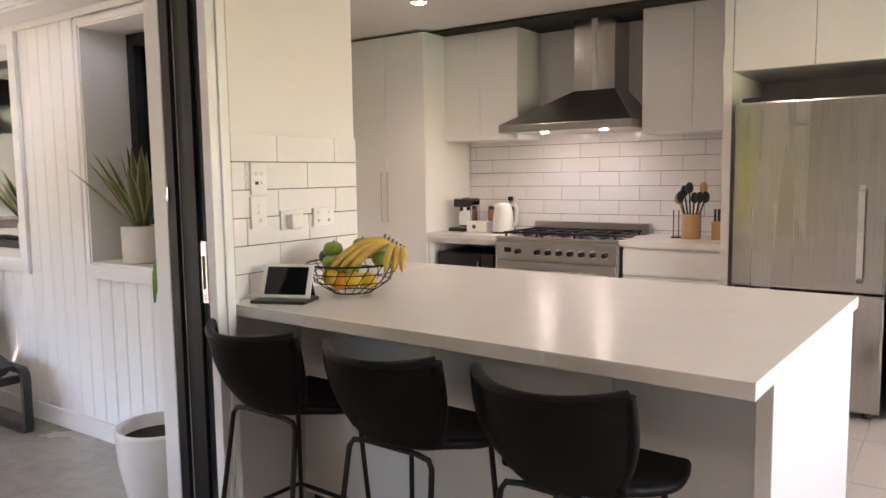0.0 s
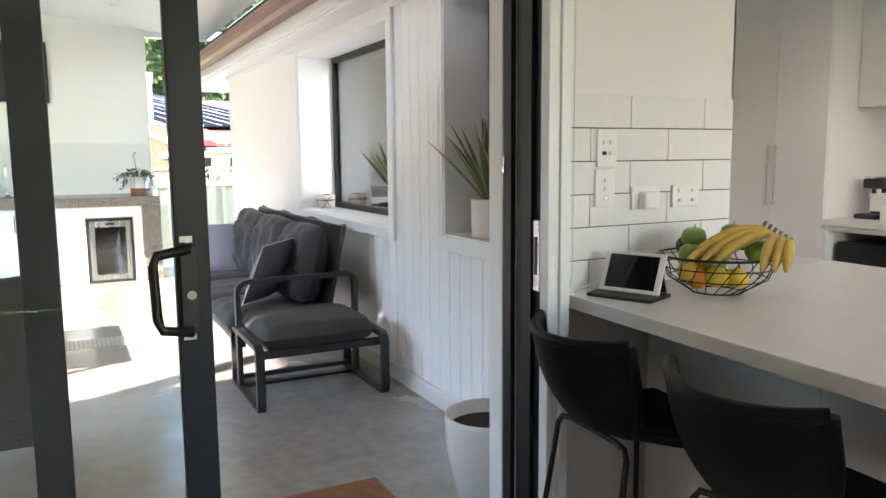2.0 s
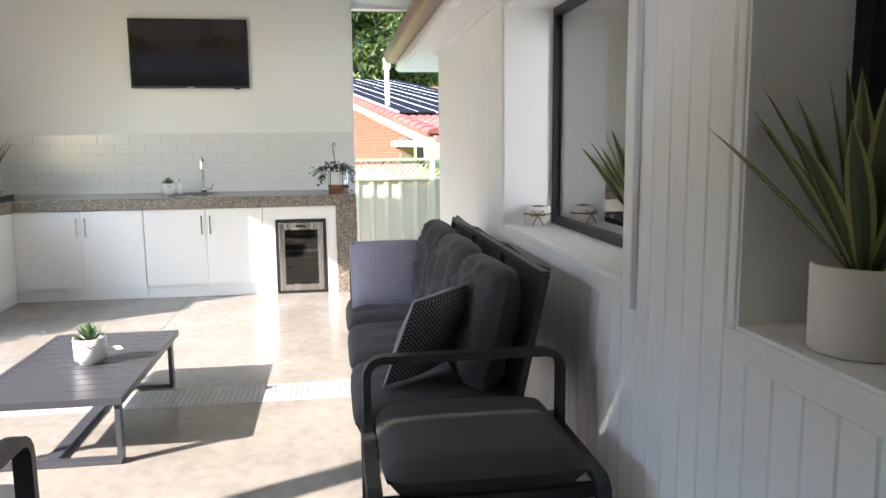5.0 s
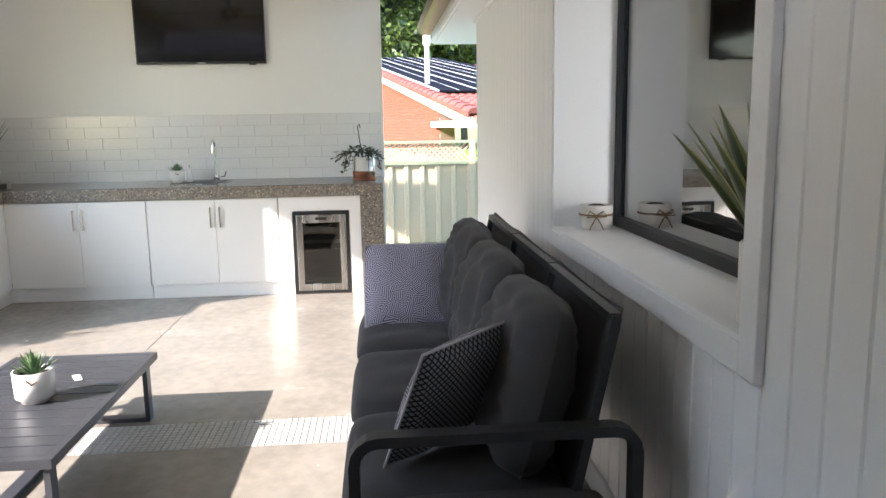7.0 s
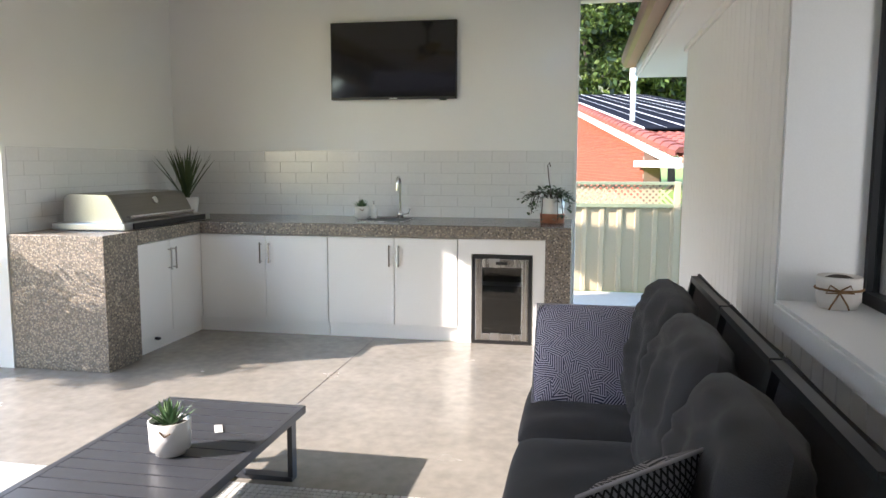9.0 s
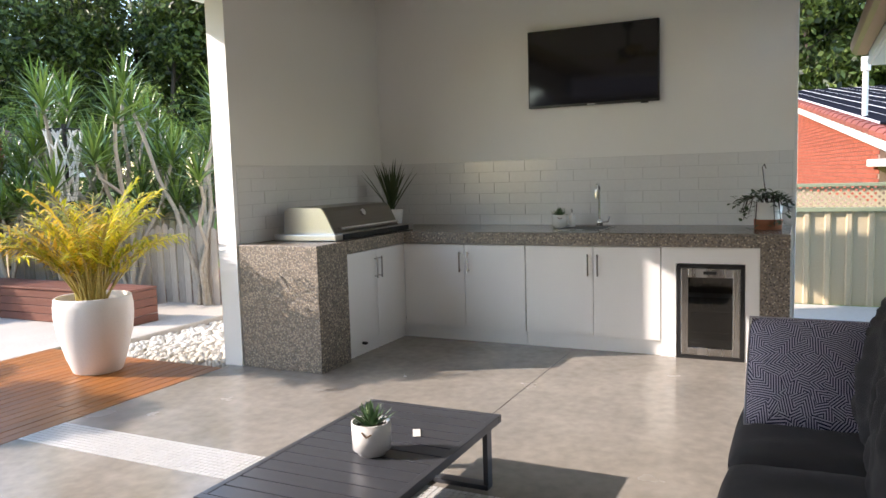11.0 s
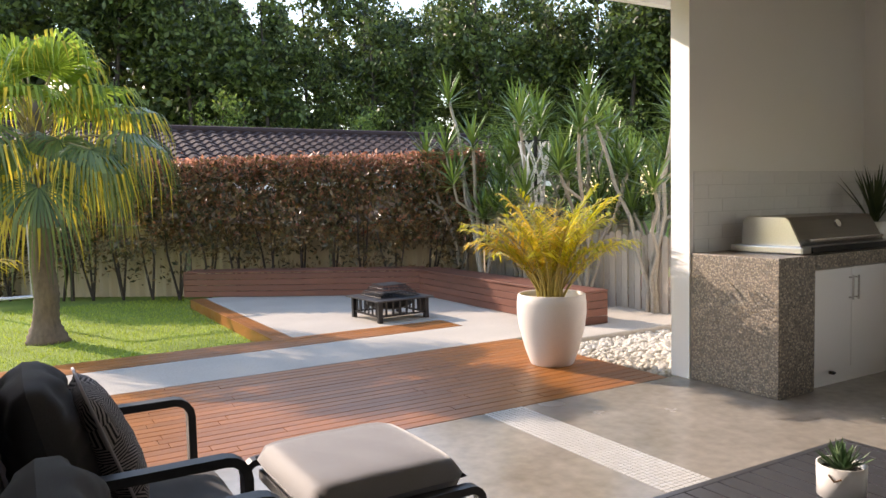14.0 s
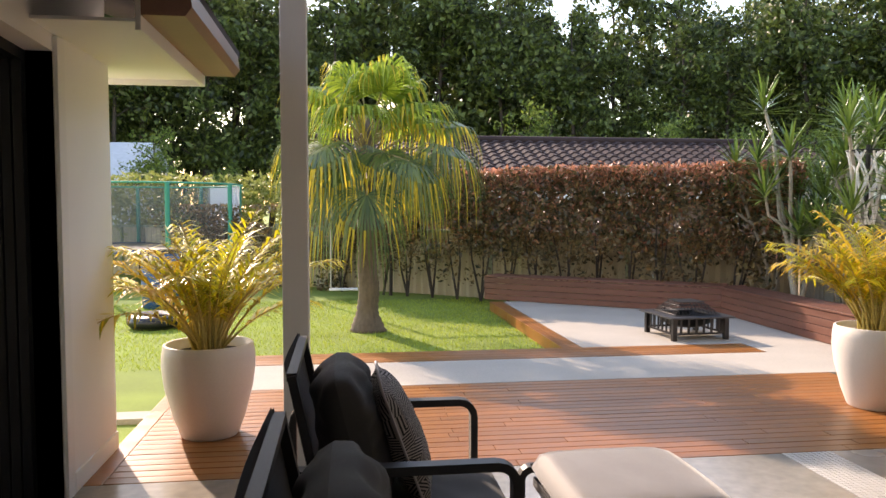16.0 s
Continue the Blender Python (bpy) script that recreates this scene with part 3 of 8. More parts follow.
def build_niche():
    n = thing("window_2", (0, 0, 0), "white niche with a narrow black framed window", "window", kind="structure")
    x0, x1, z0, z1 = -3.626, -3.00, 0.928, 2.12
    t = 0.07
    g = Geo().box((x0 - 0.035, CY0 - 0.026, z0 - t), (x1 + 0.6, CY0 - 0.003, z0 + 0.002), 0.004)
    g.box((x0 - 0.035, CY0 - 0.022, z0 + 0.002), (x0, CY0 - 0.003, z1 + 0.03), 0.004)
    g.box((x0, CY0 - 0.022, z1), (x1 + 0.6, CY0 - 0.003, z1 + 0.03), 0.004)
    part("architrave", g, TRIM, n)
    g = Geo().box((x0, CY0 - 0.015, z0 + 0.001), (x1, CY1, z0 + 0.012))
    part("window_sill", g, TRIM, n)
    g = Geo().box((x0 - 0.002, CY0 - 0.015, z0 + 0.012), (x0 + 0.01, CY1, z1)).box((x1 - 0.01, CY0 - 0.015, z0 + 0.012), (x1 + 0.002, CY1, z1)).box((x0, CY0 - 0.015, z1 - 0.01), (x1, CY1, z1 + 0.002))
    part("reveal", g, WHITE, n)
    g = Geo().box((x0 + .01, 2.27, z0 + 0.012), (x0 + 0.07, 2.35, z1 - .01)).box((x1 - 0.07, 2.27, z0 + 0.012), (x1 - .01, 2.35, z1 - .01))
    g.box((x0 + 0.07, 2.27, z0 + 0.012), (x1 - 0.07, 2.35, z0 + 0.07)).box((x0 + 0.07, 2.27, z1 - 0.07), (x1 - 0.07, 2.35, z1 - .01))
    part("window_frame", g, BLACK_AL, n)
    pane = part("pane", Geo().box((x0 + 0.07, 2.31, z0 + 0.07), (x1 - 0.07, 2.316, z1 - 0.07)), GLASS_W, n)
    pane.visible_shadow = False


def build_sliding_door():
    """Black aluminium stacking door: frame with tracks, open leaves parked to the south."""
    d = thing("door_1", (0, 0, 0), "black aluminium sliding glass door, slid open", "door", kind="structure")
    g = Geo()
    for i, x in enumerate((-2.335, -2.285, -2.235, -2.19)):
        xn = x + 0.066 + 0.006 * i
        g.box((xn - 0.022, DOOR_Y1 - (0.004 if i % 2 else 0.018), 0), (xn + 0.024, DOOR_Y1, DOOR_Z), 0.002)
        g.box((x + 0.255, DOOR_Y0, 0), (x + 0.296, DOOR_Y0 + 0.05, DOOR_Z), 0.002)
        g.prism([(x - 0.02, DOOR_Y1), (x + 0.021, DOOR_Y1), (x + 0.296, DOOR_Y0), (x + 0.255, DOOR_Y0)], DOOR_Z - 0.05, DOOR_Z, "z")
    part("door_frame", g, BLACK_AL, d)
    g = Geo().prism([(-2.37, DOOR_Y1), (-2.16, DOOR_Y1), (-1.90, DOOR_Y0), (-2.20, DOOR_Y0)], -0.012, 0.006, "z")
    for x in (-2.31, -2.26, -2.212):
        g.prism([(x - 0.004, DOOR_Y1 - 0.05), (x + 0.004, DOOR_Y1 - 0.05), (x + 0.20, DOOR_Y0 + 0.05), (x + 0.192, DOOR_Y0 + 0.05)], 0.006, 0.014, "z")
    part("sill_track", g, CHARCOAL, d)
    # jamb liner and casings
    g = Geo().box((-2.158, DOOR_Y1 + 0.002, 0), (-2.045, DOOR_Y1 + 0.055, DOOR_Z + 0.09), 0.004).box((-2.082, DOOR_Y1 - 0.02, 0), (-2.04, DOOR_Y1 + 0.003, DOOR_Z + 0.09), 0.004)
    g.box((-2.046, DOOR_Y1 + 0.02, 0), (-2.034, DOOR_Y1 + 0.055, DOOR_Z + 0.09), 0.006)
    part("architrave", g, TRIM, d, "white painted door casing")
    g = Geo().box((-2.375, DOOR_Y1 - 0.02, 0), (-2.293, DOOR_Y1 + 0.09, DOOR_Z + 0.09), 0.004).box((SX0 - 0.022, DOOR_Y0 - 0.09, 0), (-2.075, DOOR_Y0, DOOR_Z + 0.07), 0.004)
    part("outer_casing", g, TRIM, d, "white painted outer door casing")
    leaves = [(-2.285, -0.60, 0.63), (-2.325, -0.95, 0.28)]
    for i, (x, y0, y1) in enumerate(leaves):
        st = 0.085
        g = Geo().box((x - 0.021, y0, 0.016), (x + 0.021, y0 + st, DOOR_Z - 0.055), 0.003).box((x - 0.021, y1 - st, 0.016), (x + 0.021, y1, DOOR_Z - 0.055), 0.003)
        g.box((x - 0.021, y0 + st, 0.016), (x + 0.021, y1 - st, 0.11), 0.003).box((x - 0.021, y0 + st, DOOR_Z - 0.13), (x + 0.021, y1 - st, DOOR_Z - 0.055), 0.003)
        leaf = part("door_leaf", g, BLACK_AL, d)
        pane = part("pane", Geo().box((x - 0.004, y0 + st, 0.11), (x + 0.004, y1 - st, DOOR_Z - 0.13)), GLASS, leaf)
        pane.visible_shadow = False
        if i == 0:
            hx, hz0, hz1 = x + 0.065, 0.893, 1.107
            pts = [(x + 0.02, y1 - 0.055, hz1), (hx, y1 - 0.06, hz1), (hx, y1 - 0.135, hz1 - 0.012), (hx, y1 - 0.145, hz1 - 0.04), (hx, y1 - 0.14, hz0 + 0.04), (hx, y1 - 0.13, hz0 + 0.012), (hx, y1 - 0.06, hz0), (x + 0.02, y1 - 0.055, hz0)]
            part("door_handle", Geo().tube(pts, 0.013, 8).box((x + 0.018, y1 - 0.078, hz0 - 0.008), (x + 0.036, y1 - 0.03, hz1 + 0.008), 0.004), BLACK_STEEL, leaf, "black D-shaped pull handle")
            part("lock", Geo().tube([(x + 0.03, y1 - 0.052, 0.985), (x + 0.042, y1 - 0.052, 0.985)], 0.012, 14), CHROME, leaf, "round chrome key lock")
            for z in (hz0 - 0.028, hz1 + 0.012):
                part("cap", Geo().box((x + 0.021, y1 - 0.075, z), (x + 0.026, y1 - 0.042, z + 0.018), 0.001), STEEL, leaf, "small steel handle cap")
    # far leaves seen edge on and the latch keep on the jamb
    g = Geo().box((-2.115, DOOR_Y1 - 0.022, 0.93), (-2.085, DOOR_Y1 - 0.003, 1.145), 0.004)
    part("latch", g, CHROME, d, "chrome latch keep on the door jamb")
    g = Geo().box((-2.106, DOOR_Y1 - 0.025, 0.98), (-2.094, DOOR_Y1 - 0.021, 1.095), 0.002)
    part("latch_slot", g, PLASTIC_B, d)
    part("strike", Geo().box((-2.288, DOOR_Y1 - 0.025, 1.28), (-2.276, DOOR_Y1 - 0.017, 1.33), 0.001), CHROME, d, "small chrome strike plate")


def build_patio():
    f = thing("floor_patio", (0, 0, 0), "polished grey concrete patio floor", "structure", kind="structure")
    part("slab", Geo().box((-9.90, -2.57, -0.12), (-6.29, CY0, 0.0)), CONCRETE, f)
    part("slab", Geo().box((-5.99, -2.57, -0.12), (-2.365, CY0, 0.0)), CONCRETE, f)
    part("slab", Geo().prism([(-2.365, 1.55), (-2.365, -2.57), (-2.205, -2.57)], -0.12, -0.0005, "z"), CONCRETE, f)
    part("slab", Geo().box((-9.9, CY0, -0.12), (-8.88, 3.0, -0.002)), CONCRETE, f)
    part("mosaic_bed", Geo().box((-6.29, -2.57, -0.12), (-5.99, CY0, -0.004)), MOSAIC_JOINT, f)
    setting("saw_cut", Geo().box((-9.0, -0.272, 0.0), (-6.3, -0.268, 0.0015)), GROUT_D, "fine saw cut joint in the concrete floor")
    g = Geo()
    n, m = 10, 152
    for i in range(n):
        for j in range(m):
            a, b = -6.29 + 0.30 * i / n, -2.57 + 4.56 * j / m
            g.box((a + 0.0025, b + 0.0025, -0.006), (a + 0.30 / n - 0.0025, b + 4.56 / m - 0.0025, 0.001 + 0.0008 * random.random()))
    solid("mosaic_strip", g, MOSAIC, "strip of small white mosaic tiles set in the floor", "tiles", kind="stuff")
    # television wall and the return wall by the barbecue
    g = Geo().box((-10.05, -2.62, 0), (-9.86, 1.28, 3.6))
    setting("wall_tv", g, WHITE, "white painted wall behind the outdoor kitchen")
    g = Geo().box((-9.86, -2.62, 0), (-7.71, -2.45, 3.5))
    setting("wall_return", g, WHITE, "white painted wall end beside the barbecue")
    g = Geo().box((-9.875, 1.262, 0.92), (-9.845, 1.284, 2.75), 0.003)
    setting("trim", g, TRIM, "thin white corner trim on the wall end")
    g = Geo()
    y0, y1 = -2.9, 2.0
    v = [(x, y, ceil_z(y) + dz) for x in (-10.05, -2.3) for y in (y0, y1) for dz in (0, 0.12)]
    g.add(v, [(0, 1, 3, 2), (4, 6, 7, 5), (0, 4, 5, 1), (2, 3, 7, 6), (0, 2, 6, 4), (1, 5, 7, 3)])
    setting("ceiling_patio", g, WHITE, "white lined patio ceiling sloping up to the yard")
    g = Geo().box((-10.05, -2.64, 2.74), (-2.79, -2.50, ceil_z(-2.5)), 0.004)
    setting("beam_front", g, TRIM, "white painted front beam of the patio roof")
    g = Geo().box((-10.05, 1.284, 2.75), (-9.92, 2.2, 2.86), 0.004)
    setting("beam_side", g, TRIM, "white beam over the side opening")
    g = Geo().box((-10.1, -3.38, 2.93), (-2.4, -3.30, 3.12), 0.004).box((-10.1, -3.30, 3.10), (-2.4, -2.9, 3.12))
    setting("fascia_front", g, TRIM, "white fascia at the front edge of the patio roof")
    g = Geo().prism([(-3.38, 3.13), (2.0, 3.06), (2.0, 3.12), (-3.38, 3.4)], -10.1, -2.3, "x")
    setting("roof_patio", g, FENCE, "pale steel patio roof")
    g = Geo().box((-3.35, -2.62, -0.02), (-3.22, -2.49, 2.75), 0.006)
    solid("patio_post", g, TRIM, "white painted square post carrying the patio roof", "post")


def build_yard():
    g = Geo().box((-400, -400, -0.6), (400, 400, -0.13))
    setting("ground", g, LAWN, "green mown lawn ground")
    # fine blades near the patio
    rng = random.Random(5)
    v, f = [], []
    for _ in range(42000):
        x, y = rng.uniform(-5.85, 1.5), rng.uniform(-11.0, -5.9)
        if y > -6.0 + 0 and x < -5.8:
            continue
        h, a, w = rng.uniform(0.015, 0.04), rng.uniform(0, 6.28), rng.uniform(0.003, 0.006)
        dx, dy, lean = math.cos(a) * w, math.sin(a) * w, rng.uniform(-0.02, 0.02)
        k = len(v)
        v += [(x - dx, y - dy, -0.131), (x + dx, y + dy, -0.131), (x + lean, y + lean * 0.7, -0.131 + h)]
        f.append((k, k + 1, k + 2))
    g = Geo()
    g.add(v, f)
    solid("grass", g, leaf_mat("grass_blade", (0.24, 0.34, 0.035), (0.46, 0.54, 0.08), 0.6, 0.4), "short sunlit green lawn grass", "grass", kind="stuff")
    g = Geo().box((-9.9, -5.40, -0.16), (-7.62, -4.50, -0.003)).box((-7.62, -5.40, -0.16), (-2.45, -4.50, -0.003)).box((-2.19, -4.32, -0.16), (-0.6, -4.12, -0.09)).box((-8.5, -9.6, -0.16), (-5.90, -5.86, -0.003)).box((-8.5, -5.86, -0.16), (-7.62, -5.40, -0.003))
    setting("pavement", g, PATH_CONC, "pale concrete path and square pad")
    g = Geo().box((-9.9, -4.50, -0.16), (-8.0, -4.05, 0.02), 0.02)
    setting("kerb", g, PATH_CONC, "pale concrete edging beside the pebble bed")
    g = Geo().box((-9.9, -4.05, -0.16), (-7.6, -2.62, -0.06))
    setting("pebble_bed", g, PEBBLE, "bed under the white pebbles")
    g = Geo()
    for _ in range(2600):
        x, y = rng.uniform(-9.5, -7.66), rng.uniform(-4.02, -2.66)
        r = rng.uniform(0.016, 0.034)
        g.ball((x, y, -0.055 + rng.uniform(0, 0.035)), r, 6, 4, rng.uniform(0.8, 1.3), rng.uniform(0.8, 1.3), rng.uniform(0.5, 0.8))
    solid("pebbles", g, PEBBLE, "rounded white garden pebbles", "pebbles", kind="stuff")
    g = Geo().box((-13, -9.6, -0.2), (-8.9, -4.5, -0.05))
    setting("garden_bed", g, MULCH, "red-brown mulch garden bed")
    g = Geo().box((-12.2, -2.3, -0.16), (-10.06, 4.2, -0.10)).box((-10.75, 1.29, -0.16), (-9.91, 3.2, -0.01))
    setting("side_path", g, PEBBLE, "pale pebble strip beside the side fence")
    # deck boards
    deck = thing("floor_deck", (0, 0, 0), "oiled red-brown timber deck with narrow gaps", "deck", kind="structure")
    y, w, rr = -2.575, 0.0905, random.Random(3)
    pieces = {}
    while y - w > -4.5:
        cuts = [-7.62, rr.uniform(-6.6, -5.9), rr.uniform(-4.9, -4.1), -2.31]
        for a, b in zip(cuts[:-1], cuts[1:]):
            L = b - a - 0.003
            g = Geo().box((-L / 2, -w / 2 + 0.003, -0.022), (L / 2, w / 2 - 0.003, 0.0), 0.003)
            part("board", g, DECK, deck, at=Matrix.Translation(((a + b) / 2, y - w / 2, 0.001 + rr.uniform(-0.0008, 0.0008))))
        y -= w
    g = Geo().box((-2.307, -4.51, -0.022), (-2.205, -2.575, 0.001), 0.003)
    part("board", g, DECK, deck)
    # solid near-black bed that paints the shade seen between the boards
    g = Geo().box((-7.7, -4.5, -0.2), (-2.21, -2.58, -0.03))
    part("gap_shade_bed", g, SHADOWLINE, deck)
    # timber border boards between path and lawn and round the pad
    edge = thing("timber_edging", (0, 0, 0), "red-brown timber edging boards round the concrete pad", "edging", kind="structure")
    for i in range(4):
        part("board", Geo().box((-7.6, -5.408 - 0.114 * (i + 1) + 0.003, -0.13), (-2.45, -5.408 - 0.114 * i, 0.0), 0.004), DECK, edge)
    for i in range(2):
        part("board", Geo().box((-5.895 + 0.1 * i + 0.002, -9.6, -0.14), (-5.895 + 0.1 * (i + 1), -5.866, -0.001), 0.004), DECK, edge)


build_shell()
build_clad_boards()
build_window()
build_niche()
build_sliding_door()
build_patio()
build_yard()

# ---- kitchen ----


def door_panel(geo, x0, x1, y, z0, z1, gap=0.0015):
    geo.box((x0 + gap, y - 0.018, z0 + gap), (x1 - gap, y, z1 - gap), 0.0015)
    return geo


def cabinet(name, x0, x1, yf, yb, z0, z1, splits, label, category="cabinet", group="", handles=()):
    c = thing(name, (x0, yf, z0), label, category, group)
    L = lambda p: (p[0] - x0, p[1] - yf, p[2] - z0)
    g = Geo().box(L((x0, yf + 0.001, z0)), L((x1, yb, z1)))
    part("body", g, CABINET, c)
    for a, b in zip(splits[:-1], splits[1:]):
        g = Geo().box((a - x0 + 0.0015, -0.018, 0.0015), (b - x0 - 0.0015, 0, z1 - z0 - 0.0015), 0.0015)
        part("door", g, CABINET, c)
    for hx, hz0, hz1 in handles:
        g = Geo().box((hx - x0 - 0.005, -0.045, hz0 - z0), (hx - x0 + 0.005, -0.035, hz1 - z0), 0.002)
        for z in (hz0 + 0.02, hz1 - 0.02):
            g.box((hx - x0 - 0.004, -0.036, z - z0 - 0.004), (hx - x0 + 0.004, -0.017, z - z0 + 0.004))
        part("handle", g, STEEL, c, "slim steel bar handle")
    return c


def build_kitchen_cabinets():
    cabinet("tall_cabinet", -4.17, -3.41, 4.65, KB - 0.002, 0.0, 2.447, [-4.17, -3.80, -3.41], "tall white pantry cabinet with slim bar handles", handles=((-3.835, 0.98, 1.39), (-3.775, 0.98, 1.39)))
    g = "white upper cabinets"
    cabinet("wall_cabinet", -3.408, -2.75, 4.93, KB - 0.002, 1.62, 2.447, [-3.408, -3.08, -2.75], "white flat-fronted wall cabinet beside the range hood", group=g)
    cabinet("wall_cabinet", -1.79, -1.16, 4.93, KB - 0.002, 1.62, 2.447, [-1.79, -1.45, -1.16], "white flat-fronted wall cabinet above the utensils", group=g)
    cabinet("wall_cabinet", -1.098, -0.24, 4.52, KB - 0.002, 1.93, 2.447, [-1.098, -0.67, -0.24], "white flat-fronted cabinet above the fridge", group=g)
    # base cabinets
    nook = thing("base_cabinet", (-3.408, 4.65, 0), "white base cabinet with an open microwave nook", "cabinet")
    gg = Geo().box((0, 0, 0.1), (0.02, 0.62, 0.868)).box((0.616, 0, 0.1), (0.636, 0.62, 0.868)).box((0.02, 0, 0.1), (0.616, 0.62, 0.40)).box((0.02, 0.6, 0.4), (0.616, 0.62, 0.868)).box((0.02, 0, 0.835), (0.616, 0.6, 0.868))
    part("body", gg, CABINET, nook)
    part("kick", Geo().box((0, 0.05, 0), (0.636, 0.6, 0.1)), CABINET, nook)
    m = thing("microwave", (-3.36, 4.70, 0.40), "black microwave oven in a cabinet nook", "microwave")
    part("body", Geo().box((0, 0.02, 0.001), (0.52, 0.46, 0.36), 0.006), PLASTIC_B, m)
    part("door", Geo().box((0.005, 0, 0.01), (0.40, 0.02, 0.35), 0.004), SCREEN, m)
    part("control_panel", Geo().box((0.405, 0, 0.01), (0.515, 0.02, 0.35), 0.004), PLASTIC_B, m)
    part("handle", Geo().tube([(0.39, -0.02, 0.06), (0.39, -0.02, 0.30)], 0.007, 8).box((0.386, -0.02, 0.06), (0.394, 0.002, 0.07)).box((0.386, -0.02, 0.29), (0.394, 0.002, 0.30)), STEEL, m)
    d = thing("drawer_cabinet", (-1.81, 4.65, 0), "white drawer cabinet with finger-pull gaps", "cabinet")
    part("body", Geo().box((0, 0.001, 0.1), (0.655, 0.62, 0.868)), CABINET, d)
    part("kick", Geo().box((0, 0.05, 0), (0.655, 0.6, 0.1)), CABINET, d)
    for z0, z1 in ((0.69, 0.85), (0.41, 0.67), (0.11, 0.39)):
        part("drawer", Geo().box((0.003, -0.018, z0), (0.652, 0, z1), 0.002), CABINET, d)
    solid("end_panel", Geo().box((-1.152, 4.50, 0), (-1.102, KB - 0.003, 2.447), 0.002), CABINET, "tall white panel beside the steel fridge", "panel")
    solid("end_panel", Geo().box((-0.238, 4.50, 0), (-0.20, KB - 0.003, 2.447), 0.002), CABINET, "tall white panel at the broom space", "panel")
    solid("worktop", Geo().box((-3.407, 4.625, 0.87), (-2.772, KB - 0.002, 0.91), 0.003), STONE, "white stone worktop beside the range", "worktop", "kitchen worktops")
    solid("worktop", Geo().box((-1.828, 4.625, 0.87), (-1.154, KB - 0.002, 0.91), 0.003), STONE, "white stone worktop over the drawers", "worktop", "kitchen worktops")
    # solid strip coloured as the shade between cabinets and ceiling
    setting("shade_strip", Geo().box((-4.24, 4.75, 2.447), (-0.2, KB - 0.004, CEIL - 0.002)), SHADOWLINE, "dark strip standing for the shade over the cabinets")


def build_range():
    r = thing("range_cooker", (-2.768, 4.62, 0.0), "wide stainless steel range cooker with gas burners", "cooker")
    W = 0.936
    part("body", Geo().box((0, 0.012, 0.1), (W, 0.64, 0.895), 0.003), STEEL_H, r)
    part("kick", Geo().box((0.02, 0.06, 0), (W - 0.02, 0.6, 0.1)), BLACK_STEEL, r)
    part("control_panel", Geo().box((0.004, -0.012, 0.745), (W - 0.004, 0.014, 0.875), 0.006), STEEL_H, r)
    dr = part("oven_door", Geo().box((0.01, -0.018, 0.20), (W - 0.01, 0.012, 0.735), 0.006), STEEL_H, r)
    part("window", Geo().box((0.12, -0.022, 0.30), (W - 0.12, -0.017, 0.58), 0.003), SCREEN, dr)
    part("handle", Geo().tube([(0.05, -0.055, 0.675), (W - 0.05, -0.055, 0.675)], 0.011, 10).tube([(0.09, -0.055, 0.675), (0.09, -0.016, 0.675)], 0.008, 8).tube([(W - 0.09, -0.055, 0.675), (W - 0.09, -0.016, 0.675)], 0.008, 8), CHROME, dr)
    for k, kx in enumerate([0.19] + [0.345 + 0.084 * i for i in range(7)]):
        kn = part("knob", Geo().tube([(kx, -0.01, 0.805), (kx, -0.045, 0.805)], 0.021, 14, r1=0.017), BLACK_STEEL, r)
        part("knob_ring", Geo().tube([(kx, -0.008, 0.805), (kx, -0.018, 0.805)], 0.026, 16), CHROME, kn)
    part("clock", Geo().box((0.075, -0.016, 0.795), (0.13, -0.01, 0.83), 0.002), SCREEN, r)
    part("hob", Geo().box((-0.001, 0.0, 0.893), (W + 0.001, 0.60, 0.908), 0.004), STEEL, r)
    part("upstand", Geo().box((0.0, 0.60, 0.893), (W, 0.64, 0.985), 0.004), STEEL_H, r)
    for i in range(3):
        x0 = 0.03 + i * 0.295
        g = Geo()
        for k in range(3):
            g.box((x0, 0.06 + k * 0.23, 0.925), (x0 + 0.28, 0.072 + k * 0.23, 0.94)).box((x0 + 0.01 + k * 0.125, 0.05, 0.925), (x0 + 0.022 + k * 0.125, 0.55, 0.94))
        for a in (0.01, 0.26):
            for b in (0.06, 0.52):
                g.box((x0 + a, b, 0.908), (x0 + a + 0.012, b + 0.012, 0.925))
        part("pan_support", g, BLACK_STEEL, r)
        for y in (0.17, 0.42):
            part("burner", Geo().lathe([(0.0, 0.918), (0.035, 0.918), (0.045, 0.91), (0.045, 0.905)], 16, (x0 + 0.14, y, 0)), BLACK_STEEL, r)
    h = thing("range_hood", (-2.30, 4.75, 1.66), "stainless steel pyramid range hood with lit lamps", "hood")
    x0, x1, y0, y1 = -0.52, 0.50, 0.0, 0.525
    cx0, cx1, cy0 = -0.03 - 0.0, 0.28, 0.25
    v = [(x0, y0, 0.055), (x1, y0, 0.055), (x1, y1, 0.055), (x0, y1, 0.055), (cx0, cy0, 0.29), (cx1, cy0, 0.29), (cx1, y1, 0.29), (cx0, y1, 0.29)]
    part("canopy", Geo().add(v, [(0, 1, 5, 4), (1, 2, 6, 5), (2, 3, 7, 6), (3, 0, 4, 7), (0, 3, 2, 1), (4, 5, 6, 7)]), STEEL_H, h)
    part("rim", Geo().box((x0, y0, 0.0), (x1, y1, 0.054), 0.003), STEEL_H, h)
    part("chimney", Geo().box((cx0, cy0, 0.288), (cx1, y1, CEIL - 1.662), 0.003), STEEL, h)
